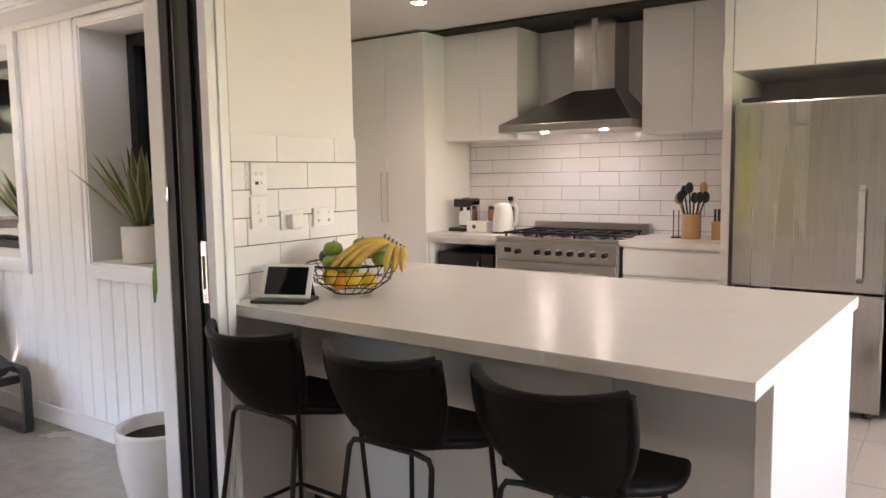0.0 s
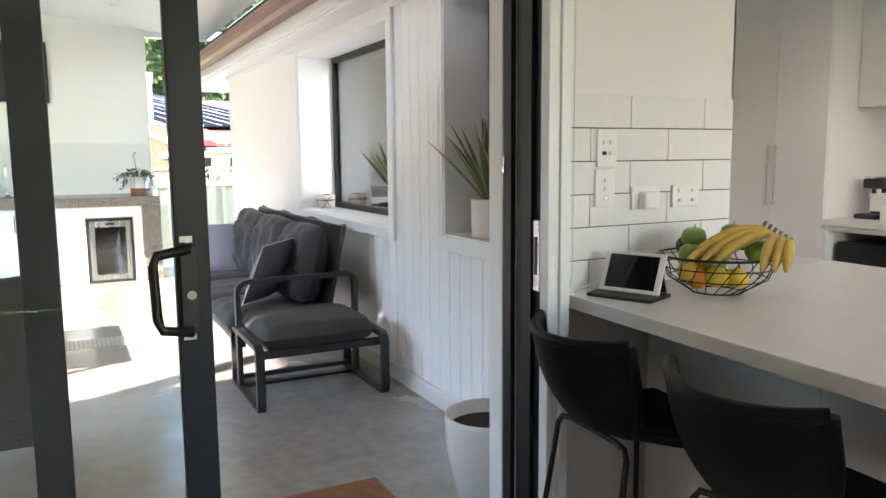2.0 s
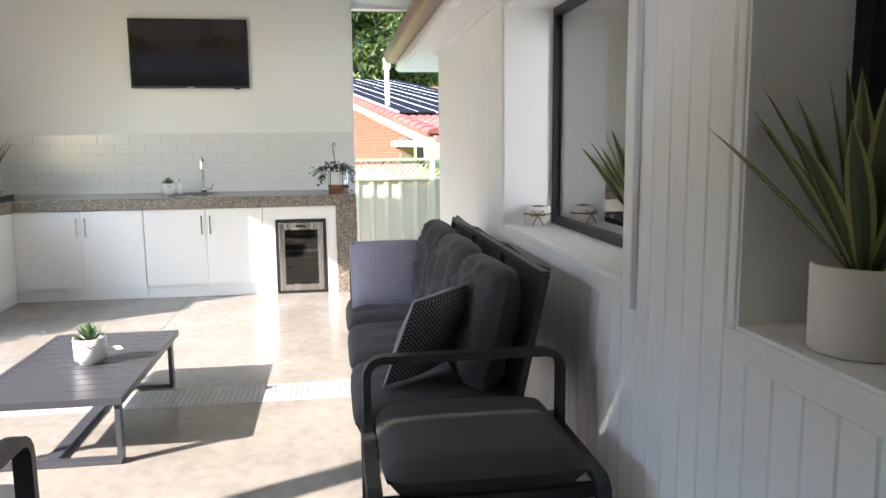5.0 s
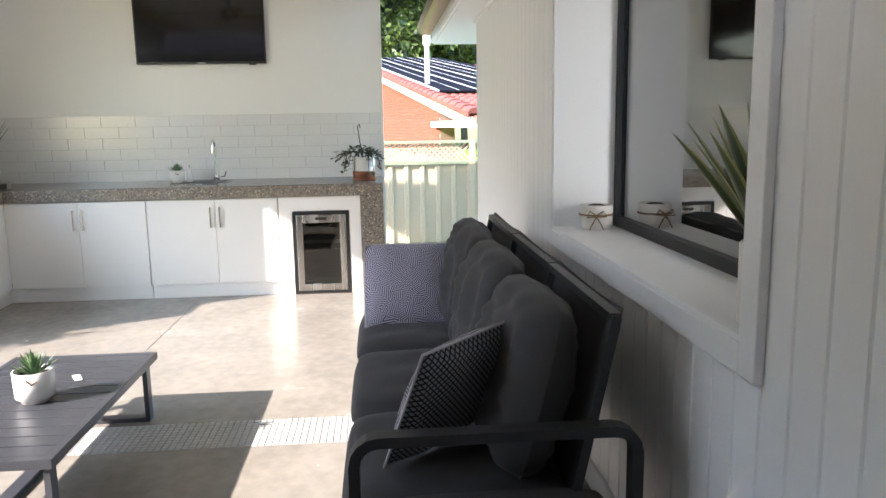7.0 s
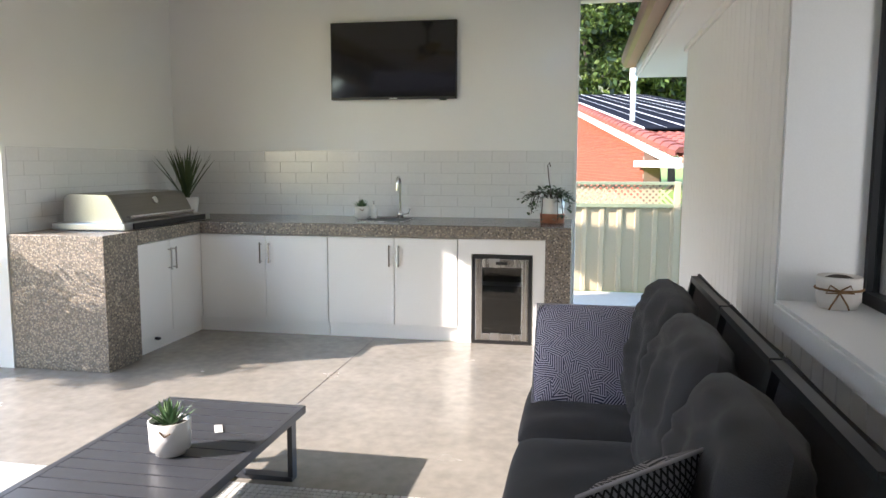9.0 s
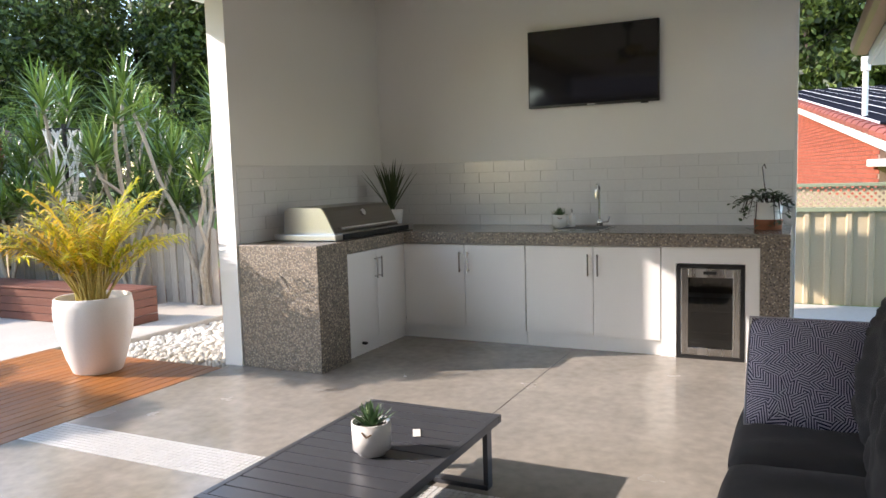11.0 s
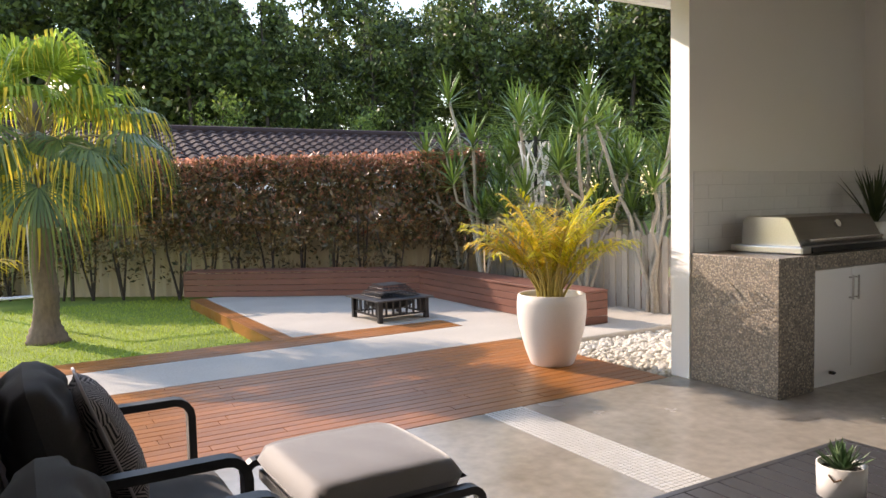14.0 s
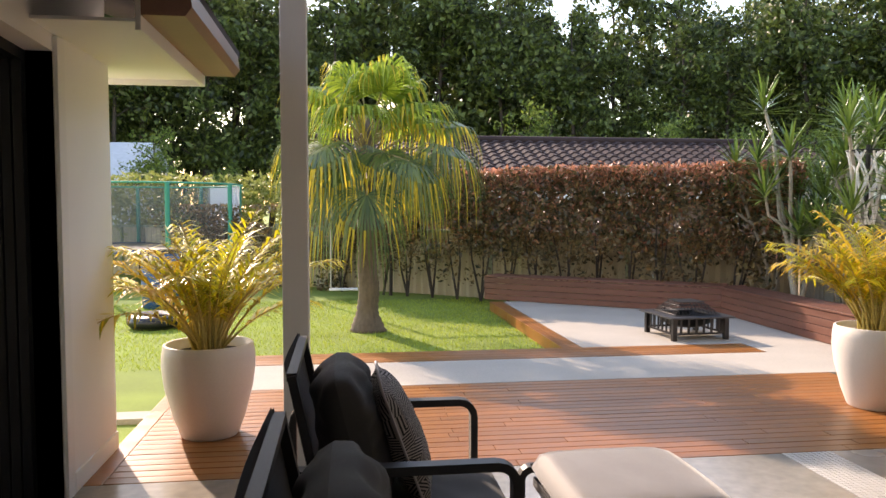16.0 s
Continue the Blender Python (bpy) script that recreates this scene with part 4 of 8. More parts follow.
    for lx in (-0.22, 0.24):
        part("lamp", Geo().tube([(lx, 0.16, 0.002), (lx, 0.16, -0.004)], 0.028, 16), LAMP_ON, h, "small lit hood lamp")
        spot_lamp("hood_light", (-2.30 + lx, 4.93, 1.645), (-2.30 + lx, 5.06, 0.9), 0.16, 110, (0.62, 0.80, 1.0))


def build_fridge():
    f = thing("fridge", (-1.06, 4.40, 0.0), "tall stainless steel upright fridge", "fridge")
    part("body", Geo().box((0.005, 0.06, 0.03), (0.765, 0.80, 1.735), 0.006), BLACK_STEEL, f)
    part("door", Geo().box((0, 0, 0.70), (0.77, 0.058, 1.74), 0.012), STEEL, f)
    part("freezer_drawer", Geo().box((0, 0, 0.05), (0.77, 0.058, 0.69), 0.012), STEEL, f)
    part("handle", Geo().bar([(0.655, -0.004, 0.76), (0.655, -0.05, 0.79), (0.655, -0.05, 1.24), (0.655, -0.004, 1.27)], 0.03, 0.012, (0, 1, 0.2)), CHROME, f)
    part("hinge_cover", Geo().box((0.03, 0.02, 1.741), (0.12, 0.10, 1.765), 0.006), PLASTIC_B, f)
    for x in (0.05, 0.70):
        part("foot", Geo().tube([(x, 0.1, 0.0), (x, 0.1, 0.03)], 0.02, 10), PLASTIC_B, f)
    part("badge", Geo().box((0.30, -0.003, 1.60), (0.40, 0.0, 1.612)), CHROME, f)
    for i, (x, c, h) in enumerate(((-0.16, (0.05, 0.45, 0.06), 1.3), (-0.09, (0.35, 0.03, 0.25), 1.25), (-0.03, (0.06, 0.10, 0.35), 1.2))):
        mm = mat("coloured_handle", c, 0.4, var=0.1)
        b = thing("broom", (x, 4.75, 0.0), "upright broom with a coloured handle beside the fridge", "broom", "brooms")
        part("pole", Geo().tube([(0, 0, 0.2), (0, 0.1, h)], 0.012, 8), mm, b)
        part("head", Geo().box((-0.03, -0.1, 0.0), (0.03, 0.12, 0.2), 0.02), mm, b)


def build_island():
    """Island bench standing a little askew: front, side and end follow its stone top."""
    i = thing("island_bench", (-2.15, 1.662, 0), "white kitchen island with a stone top and panelled front", "kitchen island")
    bm = bmesh.new()
    outline = [(-0.002, 0.0), (1.827, -0.09), (1.884, 1.256), (-0.002, 1.33)]
    low, high = [[bm.verts.new((x, y, z)) for x, y in outline] for z in (0.868, 0.91)]
    bm.faces.new(low[::-1])
    bm.faces.new(high)
    for k in range(4):
        bm.faces.new((low[k], low[(k + 1) % 4], high[(k + 1) % 4], high[k]))
    bmesh.ops.bevel(bm, geom=list(bm.edges), offset=0.003, segments=2, affect="EDGES", profile=0.6)
    me = bpy.data.meshes.new("stone_top")
    bm.to_mesh(me)
    bm.free()
    me.materials.append(STONE)
    part("stone_top", me, STONE, i, "white speckled stone benchtop")
    part("stone_top", Geo().box((-0.75, 0.743, 0.868), (-0.004, 1.33, 0.91), 0.004), STONE, i)
    R = Matrix.Rotation(radians(-2.7), 4, "Z")
    for a, b in ((0.02, 0.68), (0.68, 1.35), (1.35, 1.775)):
        part("front_panel", Geo().box((a + 0.002, 0.335, 0.09), (b - 0.002, 0.355, 0.866), 0.0015), CABINET, i, at=R)
    part("side_panel", Geo().box((1.778, 0.20, 0.0), (1.818, 1.27, 0.866), 0.002), CABINET, i, at=R)
    part("body", Geo().box((0.02, 0.357, 0.09), (1.776, 1.24, 0.866)), CABINET, i, at=R)
    # recessed kick, its shade put into the colour
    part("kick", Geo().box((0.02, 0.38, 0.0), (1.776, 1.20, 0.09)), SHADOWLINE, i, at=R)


def build_stools():
    """Black bucket bar stool: curved shell, bent steel legs."""
    s = thing("bar_stool", (0, 0, 0), "black leatherette bar stool with slim black steel legs", "stool", "bar stools")

    def shell(off):
        def fn(u, v):
            # v: front of the seat to the top of the back; u: side to side
            a = (u - 0.5) * 2
            if v < 0.5:
                t = v / 0.5
                y, z = 0.27 - 0.39 * t, 0.655 - 0.02 * math.sin(t * math.pi) - 0.02 * (1 - t)
                half = 0.19 + 0.035 * math.sin(math.pi * min(1, t * 1.25)) - 0.028 * t * t
                curl = 0.035 * t
            else:
                t = (v - 0.5) / 0.5
                ang = t * math.pi / 2
                y = -0.12 - 0.085 * math.sin(ang) - 0.05 * t
                z = 0.655 + 0.10 * (1 - math.cos(ang)) + 0.15 * t
                half = 0.162 + 0.066 * math.sin(min(1.0, t * 1.25) * math.pi / 2) - 0.012 * t
                curl = 0.035 + 0.05 * math.sin(t * math.pi / 2)
            lift = abs(a) ** 3
            if v < 0.5:
                return (a * half, y, z + curl * lift * 0.8 - off)
            return (a * half, y + curl * 1.3 * a * a - off * 0.8, z + 0.03 * lift * (1 - (v - 0.5)) - off * 0.6 * (1 - (v - 0.5) * 2))
        return fn
    g = Geo().grid(shell(0.0), 16, 22).grid(shell(0.032), 16, 22)
    top, bot = shell(0.0), shell(0.032)
    for k in range(22):
        for u in (0.0, 1.0):
            g.add([top(u, k / 22), top(u, (k + 1) / 22), bot(u, (k + 1) / 22), bot(u, k / 22)], [(0, 1, 2, 3)])
    for k in range(16):
        for v in (0.0, 1.0):
            g.add([top(k / 16, v), top((k + 1) / 16, v), bot((k + 1) / 16, v), bot(k / 16, v)], [(0, 1, 2, 3)])
    part("seat_shell", g, LEATHER, s)
    g = Geo()
    for u in (0.0, 1.0):
        pts = [Vector(top(u, k / 22)) * 0.5 + Vector(bot(u, k / 22)) * 0.5 for k in range(23)]
        g.tube(pts, 0.017, 8)
    pts = [Vector(top(k / 16, 1.0)) * 0.5 + Vector(bot(k / 16, 1.0)) * 0.5 for k in range(17)]
    g.tube(pts, 0.017, 8)
    part("piped_edge", g, LEATHER, s, "rolled stitched edge")
    for sx in (-1, 1):
        part("leg", Geo().tube([(sx * 0.10, 0.17, 0.618), (sx * 0.15, 0.175, 0.612), (sx * 0.165, 0.18, 0.59), (sx * 0.20, 0.215, 0.0)], 0.009, 8), BLACK_STEEL, s)
        part("leg", Geo().tube([(sx * 0.10, -0.11, 0.618), (sx * 0.15, -0.115, 0.612), (sx * 0.165, -0.12, 0.59), (sx * 0.20, -0.205, 0.0)], 0.009, 8), BLACK_STEEL, s)
        part("side_rail", Geo().tube([(sx * 0.189, 0.20, 0.21), (sx * 0.189, -0.176, 0.21)], 0.008, 8), BLACK_STEEL, s)
    part("footrest", Geo().tube([(-0.187, 0.20, 0.21), (0.187, 0.20, 0.21)], 0.009, 8), BLACK_STEEL, s)
    for y in (0.17, -0.11):
        part("seat_rail", Geo().tube([(-0.10, y, 0.618), (0.10, y, 0.618)], 0.009, 8), BLACK_STEEL, s)
    s.matrix_basis = pose(-1.83, 1.655, 0, 0, 0, -3) @ Matrix.Scale(0.95, 4)
    copy_thing(s, pose(-1.285, 1.635, 0, 0, 0, -3)).scale = (0.95,) * 3
    copy_thing(s, pose(-0.75, 1.61, 0, 0, 0, -4)).scale = (0.95,) * 3


def tile_wall(name, label, rows, material, grout, x0, x1, z1, th, tw, place, phase=0.0):
    """Running-bond tiles: place(u, z) gives a pose for a tile whose lower left is at u along the wall."""
    w = thing(name, (0, 0, 0), label, "tiles", kind="structure")
    cache = {}
    for r in range(rows):
        z = z1 - (r + 1) * th
        u = x0 + phase - tw - (tw / 2 if r % 2 else 0)
        while u < x1 - 0.005:
            a, b = max(u, x0), min(u + tw, x1)
            if b - a > 0.01:
                key = round(b - a, 3)
                if key not in cache:
                    cache[key] = Geo().box((0.0016, -0.006, 0.0016), (b - a - 0.0016, 0.0, th - 0.0016), 0.0012).mesh("tile", material)
                part("tile", cache[key], material, w, at=place(a, z))
            u += tw
    return w


def build_kitchen_tiles():
    setting("grout_kitchen", Geo().box((-3.405, KB - 0.004, 0.91), (-1.155, KB - 0.001, 1.62)), GROUT_D, "dark grout of the kitchen splashback")
    tile_wall("splashback_kitchen", "white glazed brick tiles with dark grout behind the range", 8, WALL_TILE, GROUT_D, -3.405, -1.155, 1.69, 0.108, 0.314, lambda u, z: Matrix.Translation((u, KB - 0.0035, z)), 0.219)
    # the tiled end of the wall over the bench; the wall runs along y and faces east
    setting("grout_nib", Geo().box((-2.161, 1.635, 0.91), (-2.156, 2.392, 1.518)), GROUT_D, "dark grout of the tiled wall end")
    tile_wall("splashback_nib", "white brick tiles with dark grout above the bench", 6, WALL_TILE, GROUT_D, 0.0, 0.757, 1.52, 0.1035, 0.32, lambda u, z: Matrix.Translation((-2.1565, 1.635 + u, z)) @ pose(0, 0, 0, 0, 0, 90), 0.301)


def wall_plate(name, y, z, w, h, label, dots=()):
    p = thing(name, (-2.150, y, z), label, "socket")
    part("plate", Geo().box((0, -w / 2, -h / 2), (0.012, w / 2, h / 2), 0.003), PLASTIC_W, p)
    for dy, dz, m in dots:
        part("switch", Geo().box((0.011, dy - 0.007, dz - 0.006), (0.017, dy + 0.007, dz + 0.006), 0.002), m, p)
    return p


def build_kitchen_small():
    wall_plate("light_switch", 1.832, 1.354, 0.075, 0.118, "white light switch plate with small rockers", ((-0.012, 0.018, PLASTIC_W), (0.014, 0.018, PLASTIC_W), (-0.014, -0.016, PLASTIC_B), (0.014, -0.016, PLASTIC_W)))
    wall_plate("dimmer_switch", 1.827, 1.228, 0.075, 0.118, "white dimmer switch plate with three knobs", ((0.0, 0.026, PLASTIC_W), (0.0, 0.0, PLASTIC_W), (0.0, -0.03, CHROME)))
    p = wall_plate("power_socket", 1.995, 1.192, 0.118, 0.075, "white double power socket with a plugged-in charger", ((0.035, 0.015, PLASTIC_W),))
    part("charger", Geo().box((0.012, -0.035, -0.036), (0.05, 0.022, 0.022), 0.01), PLASTIC_W, p, "rounded white plug-in charger")
    wall_plate("power_socket", 2.17, 1.194, 0.118, 0.075, "white double power socket above the fruit bowl", ((-0.03, 0.018, PLASTIC_W), (0.03, 0.018, PLASTIC_W), (-0.03, -0.014, GROUT_L), (0.03, -0.014, GROUT_L)))
    # blind chain with its hold-down
    c = thing("blind_chain", (-2.105, 1.66, 0.905), "beaded blind cord loop with a white tensioner", "blind")
    for dy in (-0.014, 0.016):
        g = Geo()
        for k in range(150):
            g.ball((0.0, dy * min(1, k / 8 + 0.3) , 0.02 + k * 0.0085), 0.0024, 5, 4)
        part("cord", g, STEEL, c, "beaded steel cord")
    part("tensioner", Geo().tube([(-0.012, 0, 0.0), (0.012, 0, 0.0)], 0.022, 18), PLASTIC_W, c)
    # tablet on its dark cover, with the cable
    t = thing("tablet", pose(-1.985, 1.80, 0.91, 0, 0, 22), "white framed tablet standing on its dark folded cover", "tablet")
    part("cover", Geo().box((-0.105, -0.075, 0.0), (0.105, 0.06, 0.012), 0.005), PLASTIC_B, t)
    r = Matrix.Rotation(radians(-24), 4, "X")
    part("body", Geo().box((-0.098, -0.004, 0.0), (0.098, 0.004, 0.128), 0.003), PLASTIC_W, t, at=Matrix.Translation((0, -0.01, 0.012)) @ r)
    part("screen", Geo().box((-0.080, -0.0055, 0.012), (0.080, -0.0042, 0.117)), SCREEN, t, at=Matrix.Translation((0, -0.01, 0.012)) @ r)
    part("stand_flap", Geo().box((-0.09, 0.0, 0.0), (0.09, 0.004, 0.08)), PLASTIC_B, t, at=pose(0, 0.056, 0.013, 22))
    solid("cable", Geo().tube([(-2.02, 1.88, 0.925), (-2.10, 1.85, 0.985), (-2.13, 1.78, 0.93), (-2.118, 1.70, 0.916), (-2.085, 1.635, 0.917), (-2.085, 1.608, 0.912), (-2.085, 1.606, 0.86), (-2.09, 1.615, 0.6)], 0.0022, 6), PLASTIC_W, "thin white charging cable over the bench edge", "cable")
    # fruit bowl
    b = thing("fruit_bowl", (-1.90, 2.07, 0.91), "black wire bowl heaped with bananas, apples and oranges", "bowl")
    g = Geo()
    ring = lambda r, z: [(r * math.cos(a), r * math.sin(a), z) for a in [2 * math.pi * k / 36 for k in range(37)]]
    g.tube(ring(0.075, 0.006), 0.003, 6).tube(ring(0.145, 0.05), 0.002, 6).tube(ring(0.165, 0.085), 0.002, 6).tube(ring(0.175, 0.118), 0.004, 6)
    for k in range(20):
        a, a2 = 2 * math.pi * k / 20, 2 * math.pi * (k + 1.5) / 20
        g.tube([(0.075 * math.cos(a), 0.075 * math.sin(a), 0.006), (0.145 * math.cos((a + a2) / 2), 0.145 * math.sin((a + a2) / 2), 0.05), (0.175 * math.cos(a2), 0.175 * math.sin(a2), 0.118)], 0.0018, 5)
    part("wire_frame", g, BLACK_STEEL, b)
    APPLE = mat("green_apple_skin", (0.22, 0.34, 0.045), 0.3, var=0.2, scale=25, fine=90)
    ORANGE = mat("orange_peel", (0.75, 0.26, 0.02), 0.5, var=0.1, scale=30, fine=200, bump=0.3)
    LEMON = mat("lemon_peel", (0.72, 0.50, 0.04), 0.45, var=0.12, scale=30, fine=160, bump=0.2)
    BANANA = mat("banana_skin", (0.58, 0.37, 0.06), 0.5, var=0.18, scale=20, fine=60)
    AVO = mat("avocado_skin", (0.05, 0.09, 0.03), 0.6, var=0.3, scale=50, bump=0.4)
    prof = [(0.0, -0.030), (0.012, -0.034), (0.025, -0.03), (0.036, -0.012), (0.038, 0.006), (0.032, 0.024), (0.018, 0.032), (0.006, 0.028), (0.0, 0.024)]
    for x, y, z in ((-0.07, -0.03, 0.165), (0.00, 0.06, 0.175), (-0.02, -0.09, 0.12), (0.06, 0.10, 0.13), (-0.09, 0.06, 0.12), (0.0, 0.0, 0.12), (0.03, -0.05, 0.10)):
        f = thing("apple", (-1.90 + x, 2.07 + y, 0.91 + z), "shiny green apple in the wire bowl", "apple", "apples")
        part("flesh", Geo().lathe(prof, 18), APPLE, f)
        part("stem", Geo().tube([(0, 0, 0.022), (0.004, 0, 0.042)], 0.0018, 5), BARK, f)
    for x, y, z in ((-0.11, 0.0, 0.115), (0.02, -0.10, 0.06)):
        solid("orange", Geo().ball((-1.90 + x, 2.07 + y, 0.91 + z), 0.036, 16, 10), ORANGE, "bright orange fruit in the wire bowl", "orange", "oranges")
    for x, y, z in ((0.07, -0.08, 0.065), (0.0, -0.12, 0.075), (0.10, -0.03, 0.06)):
        solid("lemon", Geo().ball((-1.90 + x, 2.07 + y, 0.91 + z), 0.031, 14, 9, 1.25, 1, 1), LEMON, "yellow lemon in the wire bowl", "lemon", "lemons")
    solid("avocado", Geo().ball((-2.00, 2.05, 1.045), 0.036, 14, 9, 1.3, 1, 0.95), AVO, "dark green avocado in the wire bowl", "avocado")
    for k in range(6):
        pts = []
        a0 = radians(-30 + 13 * k)
        for j in range(9):
            t2 = j / 8
            rr = 0.03 + 0.17 * math.sin(t2 * 1.9)
            pts.append((0.085 + math.cos(a0 - 1.0) * 0.15 * t2 - 0.22 * t2 * (0.35 if k < 3 else -0.2) + 0.03 * k * 0.3, 0.09 - 0.24 * t2 + 0.012 * k, 0.205 - 0.01 * k - 0.10 * t2 * t2 + 0.012 * k * t2))
        g = Geo()
        rs = [0.006, 0.012, 0.016, 0.0175, 0.018, 0.0175, 0.016, 0.011, 0.005]
        ring = []
        for q in range(9):
            d = (Vector(pts[min(8, q + 1)]) - Vector(pts[max(0, q - 1)])).normalized()
            u = d.cross(Vector((0, 0, 1))).normalized()
            w = u.cross(d)
            ring += [Vector(pts[q]) + (u * math.cos(c * 1.0472) + w * math.sin(c * 1.0472)) * rs[q] for c in range(6)]
        fc = [(6 * q + c, 6 * q + (c + 1) % 6, 6 * q + 6 + (c + 1) % 6, 6 * q + 6 + c) for q in range(8) for c in range(6)]
        g.add(ring, fc + [(5, 4, 3, 2, 1, 0), (48, 49, 50, 51, 52, 53)], True)
        f = thing("banana", (-1.90, 2.07, 0.91), "ripe yellow banana on the fruit heap", "banana", "bananas")
        part("skin", g, BANANA, f)
        part("stem", Geo().tube([pts[0], tuple(p + d for p, d in zip(pts[0], (0.0, 0.012, 0.016)))], 0.005, 6), BARK, f)
    # coffee corner
    k = thing("coffee_machine", (-3.27, 4.98, 0.91), "small black and chrome capsule coffee machine", "coffee machine")
    part("base", Geo().box((-0.06, -0.16, 0.0), (0.09, 0.12, 0.03), 0.008), PLASTIC_B, k)
    part("body", Geo().box((-0.05, -0.02, 0.03), (0.07, 0.12, 0.24), 0.012), CHROME, k)
    part("head", Geo().box((-0.05, -0.10, 0.19), (0.07, 0.12, 0.255), 0.014), PLASTIC_B, k)
    part("spout", Geo().tube([(0.01, -0.07, 0.19), (0.01, -0.07, 0.16)], 0.015, 10), PLASTIC_B, k)
    part("lever", Geo().box((-0.03, -0.12, 0.255), (0.05, 0.0, 0.268), 0.005), CHROME, k)
    for x, y, h, c, n in ((-3.10, 5.13, 0.17, (0.33, 0.16, 0.10), "brown"), (-3.02, 5.16, 0.15, (0.12, 0.07, 0.05), "dark"), (-2.95, 5.15, 0.17, (0.16, 0.14, 0.13), "grey")):
        j = thing("jar", (x, y, 0.91), "lidded kitchen jar with %s contents" % n, "jar", "kitchen jars")
        part("glass", Geo().lathe([(0.0, 0.0), (0.04, 0.0), (0.042, 0.01), (0.042, h - 0.02), (0.036, h)], 18), mat("jar_" + n, c, 0.15, var=0.2), j)
        part("lid", Geo().lathe([(0.038, h - 0.004), (0.038, h + 0.02), (0.0, h + 0.022)], 18), PLASTIC_B, j)
    bx = thing("tea_box", (-3.06, 4.86, 0.91), "small white box with a round dial", "box")
    part("body", Geo().box((-0.09, -0.05, 0), (0.09, 0.05, 0.085), 0.006), PLASTIC_W, bx)
    part("label", Geo().tube([(-0.02, -0.05, 0.045), (-0.02, -0.054, 0.045)], 0.016, 14), GROUT_D, bx)
    kt = thing("kettle", (-2.86, 4.88, 0.91), "tall white electric kettle with a curved handle", "kettle")
    part("body", Geo().lathe([(0.0, 0.0), (0.082, 0.0), (0.084, 0.02), (0.076, 0.14), (0.062, 0.215), (0.05, 0.228), (0.0, 0.232)], 26), CERAMIC_G, kt)
    part("handle", Geo().bar([(0.05, 0, 0.215), (0.10, 0, 0.215), (0.118, 0, 0.18), (0.112, 0, 0.08), (0.08, 0, 0.05)], 0.022, 0.012, (0, 1, 0)), CERAMIC_G, kt)
    part("spout", Geo().tube([(-0.055, 0, 0.19), (-0.085, 0, 0.215)], 0.018, 10, r1=0.01), CERAMIC_G, kt)
    part("base", Geo().lathe([(0.0, 0.0), (0.088, 0.0), (0.088, 0.012), (0.0, 0.012)], 24), PLASTIC_B, kt)
    u = thing("utensil_holder", (-1.46, 4.97, 0.91), "wooden utensil pot full of black and wooden spoons", "utensils")
    part("pot", Geo().lathe([(0.0, 0.0), (0.06, 0.0), (0.062, 0.01), (0.062, 0.165), (0.056, 0.165), (0.054, 0.02), (0.0, 0.02)], 22), WOOD_L, u)
    rg = random.Random(8)
    for q in range(8):
        a, rr = 2 * math.pi * q / 8, 0.03
        tx, ty, tz = (rr + 0.06) * math.cos(a), (rr + 0.03) * math.sin(a), rg.uniform(0.26, 0.34)
        mm = WOOD_L if q in (1, 4) else PLASTIC_B
        g = Geo().tube([(rr * 0.3 * math.cos(a), rr * 0.3 * math.sin(a), 0.03), (tx, ty, tz)], 0.006, 6).ball((tx, ty, tz), 0.03, 10, 6, 0.9, 0.35, 1.3)
        part("utensil", g, mm, u)
    part("wire_rack", Geo().box((-0.13, -0.02, 0.0), (-0.075, 0.03, 0.01)).tube([(-0.12, 0, 0.01), (-0.12, 0, 0.19)], 0.004, 6).tube([(-0.085, 0, 0.01), (-0.085, 0, 0.19)], 0.004, 6), BLACK_STEEL, u)
    kb = thing("knife_block", (-1.28, 4.99, 0.91), "wooden knife block holding black-handled knives", "knife block")
    part("block", Geo().box((-0.04, -0.06, 0), (0.05, 0.06, 0.12), 0.006), WOOD_L, kb)
    for q in range(4):
        part("knife_handle", Geo().box((-0.032 + 0.02 * q, -0.03 + 0.012 * (q % 2), 0.12), (-0.02 + 0.02 * q, -0.008 + 0.012 * (q % 2), 0.20), 0.003), PLASTIC_B, kb)
    sk = thing("wall_socket", (-3.0, KB - 0.012, 1.14), "white wall socket with a black plug and cord", "socket")
    part("plate", Geo().box((-0.05, -0.004, -0.035), (0.05, 0.003, 0.035), 0.003), PLASTIC_W, sk)
    part("plug", Geo().box((-0.02, -0.04, 0.0), (0.015, -0.004, 0.035), 0.008), PLASTIC_B, sk)
    part("cord", Geo().tube([(0, -0.03, 0.0), (0.03, -0.05, -0.08), (0.06, -0.06, -0.2)], 0.004, 6), PLASTIC_B, sk)
    # downlights
    for x, y in ((-2.93, 3.93), (-0.9, 3.4), (0.8, 1.4), (-0.6, -0.6)):
        d = thing("downlight", (x, y, CEIL - 0.001), "small round recessed ceiling light, lit", "ceiling light", "downlights")
        part("ring", Geo().lathe([(0.035, -0.004), (0.048, -0.005), (0.05, 0.0)], 24), PLASTIC_W, d)
        part("diffuser", Geo().lathe([(0.0, -0.002), (0.035, -0.003)], 20), LAMP_ON, d)
        spot_lamp("downlight_beam", (x, y, CEIL - 0.02), (x, y, 0), 1.0, 125, (1.0, 0.86, 0.76), 0.035)


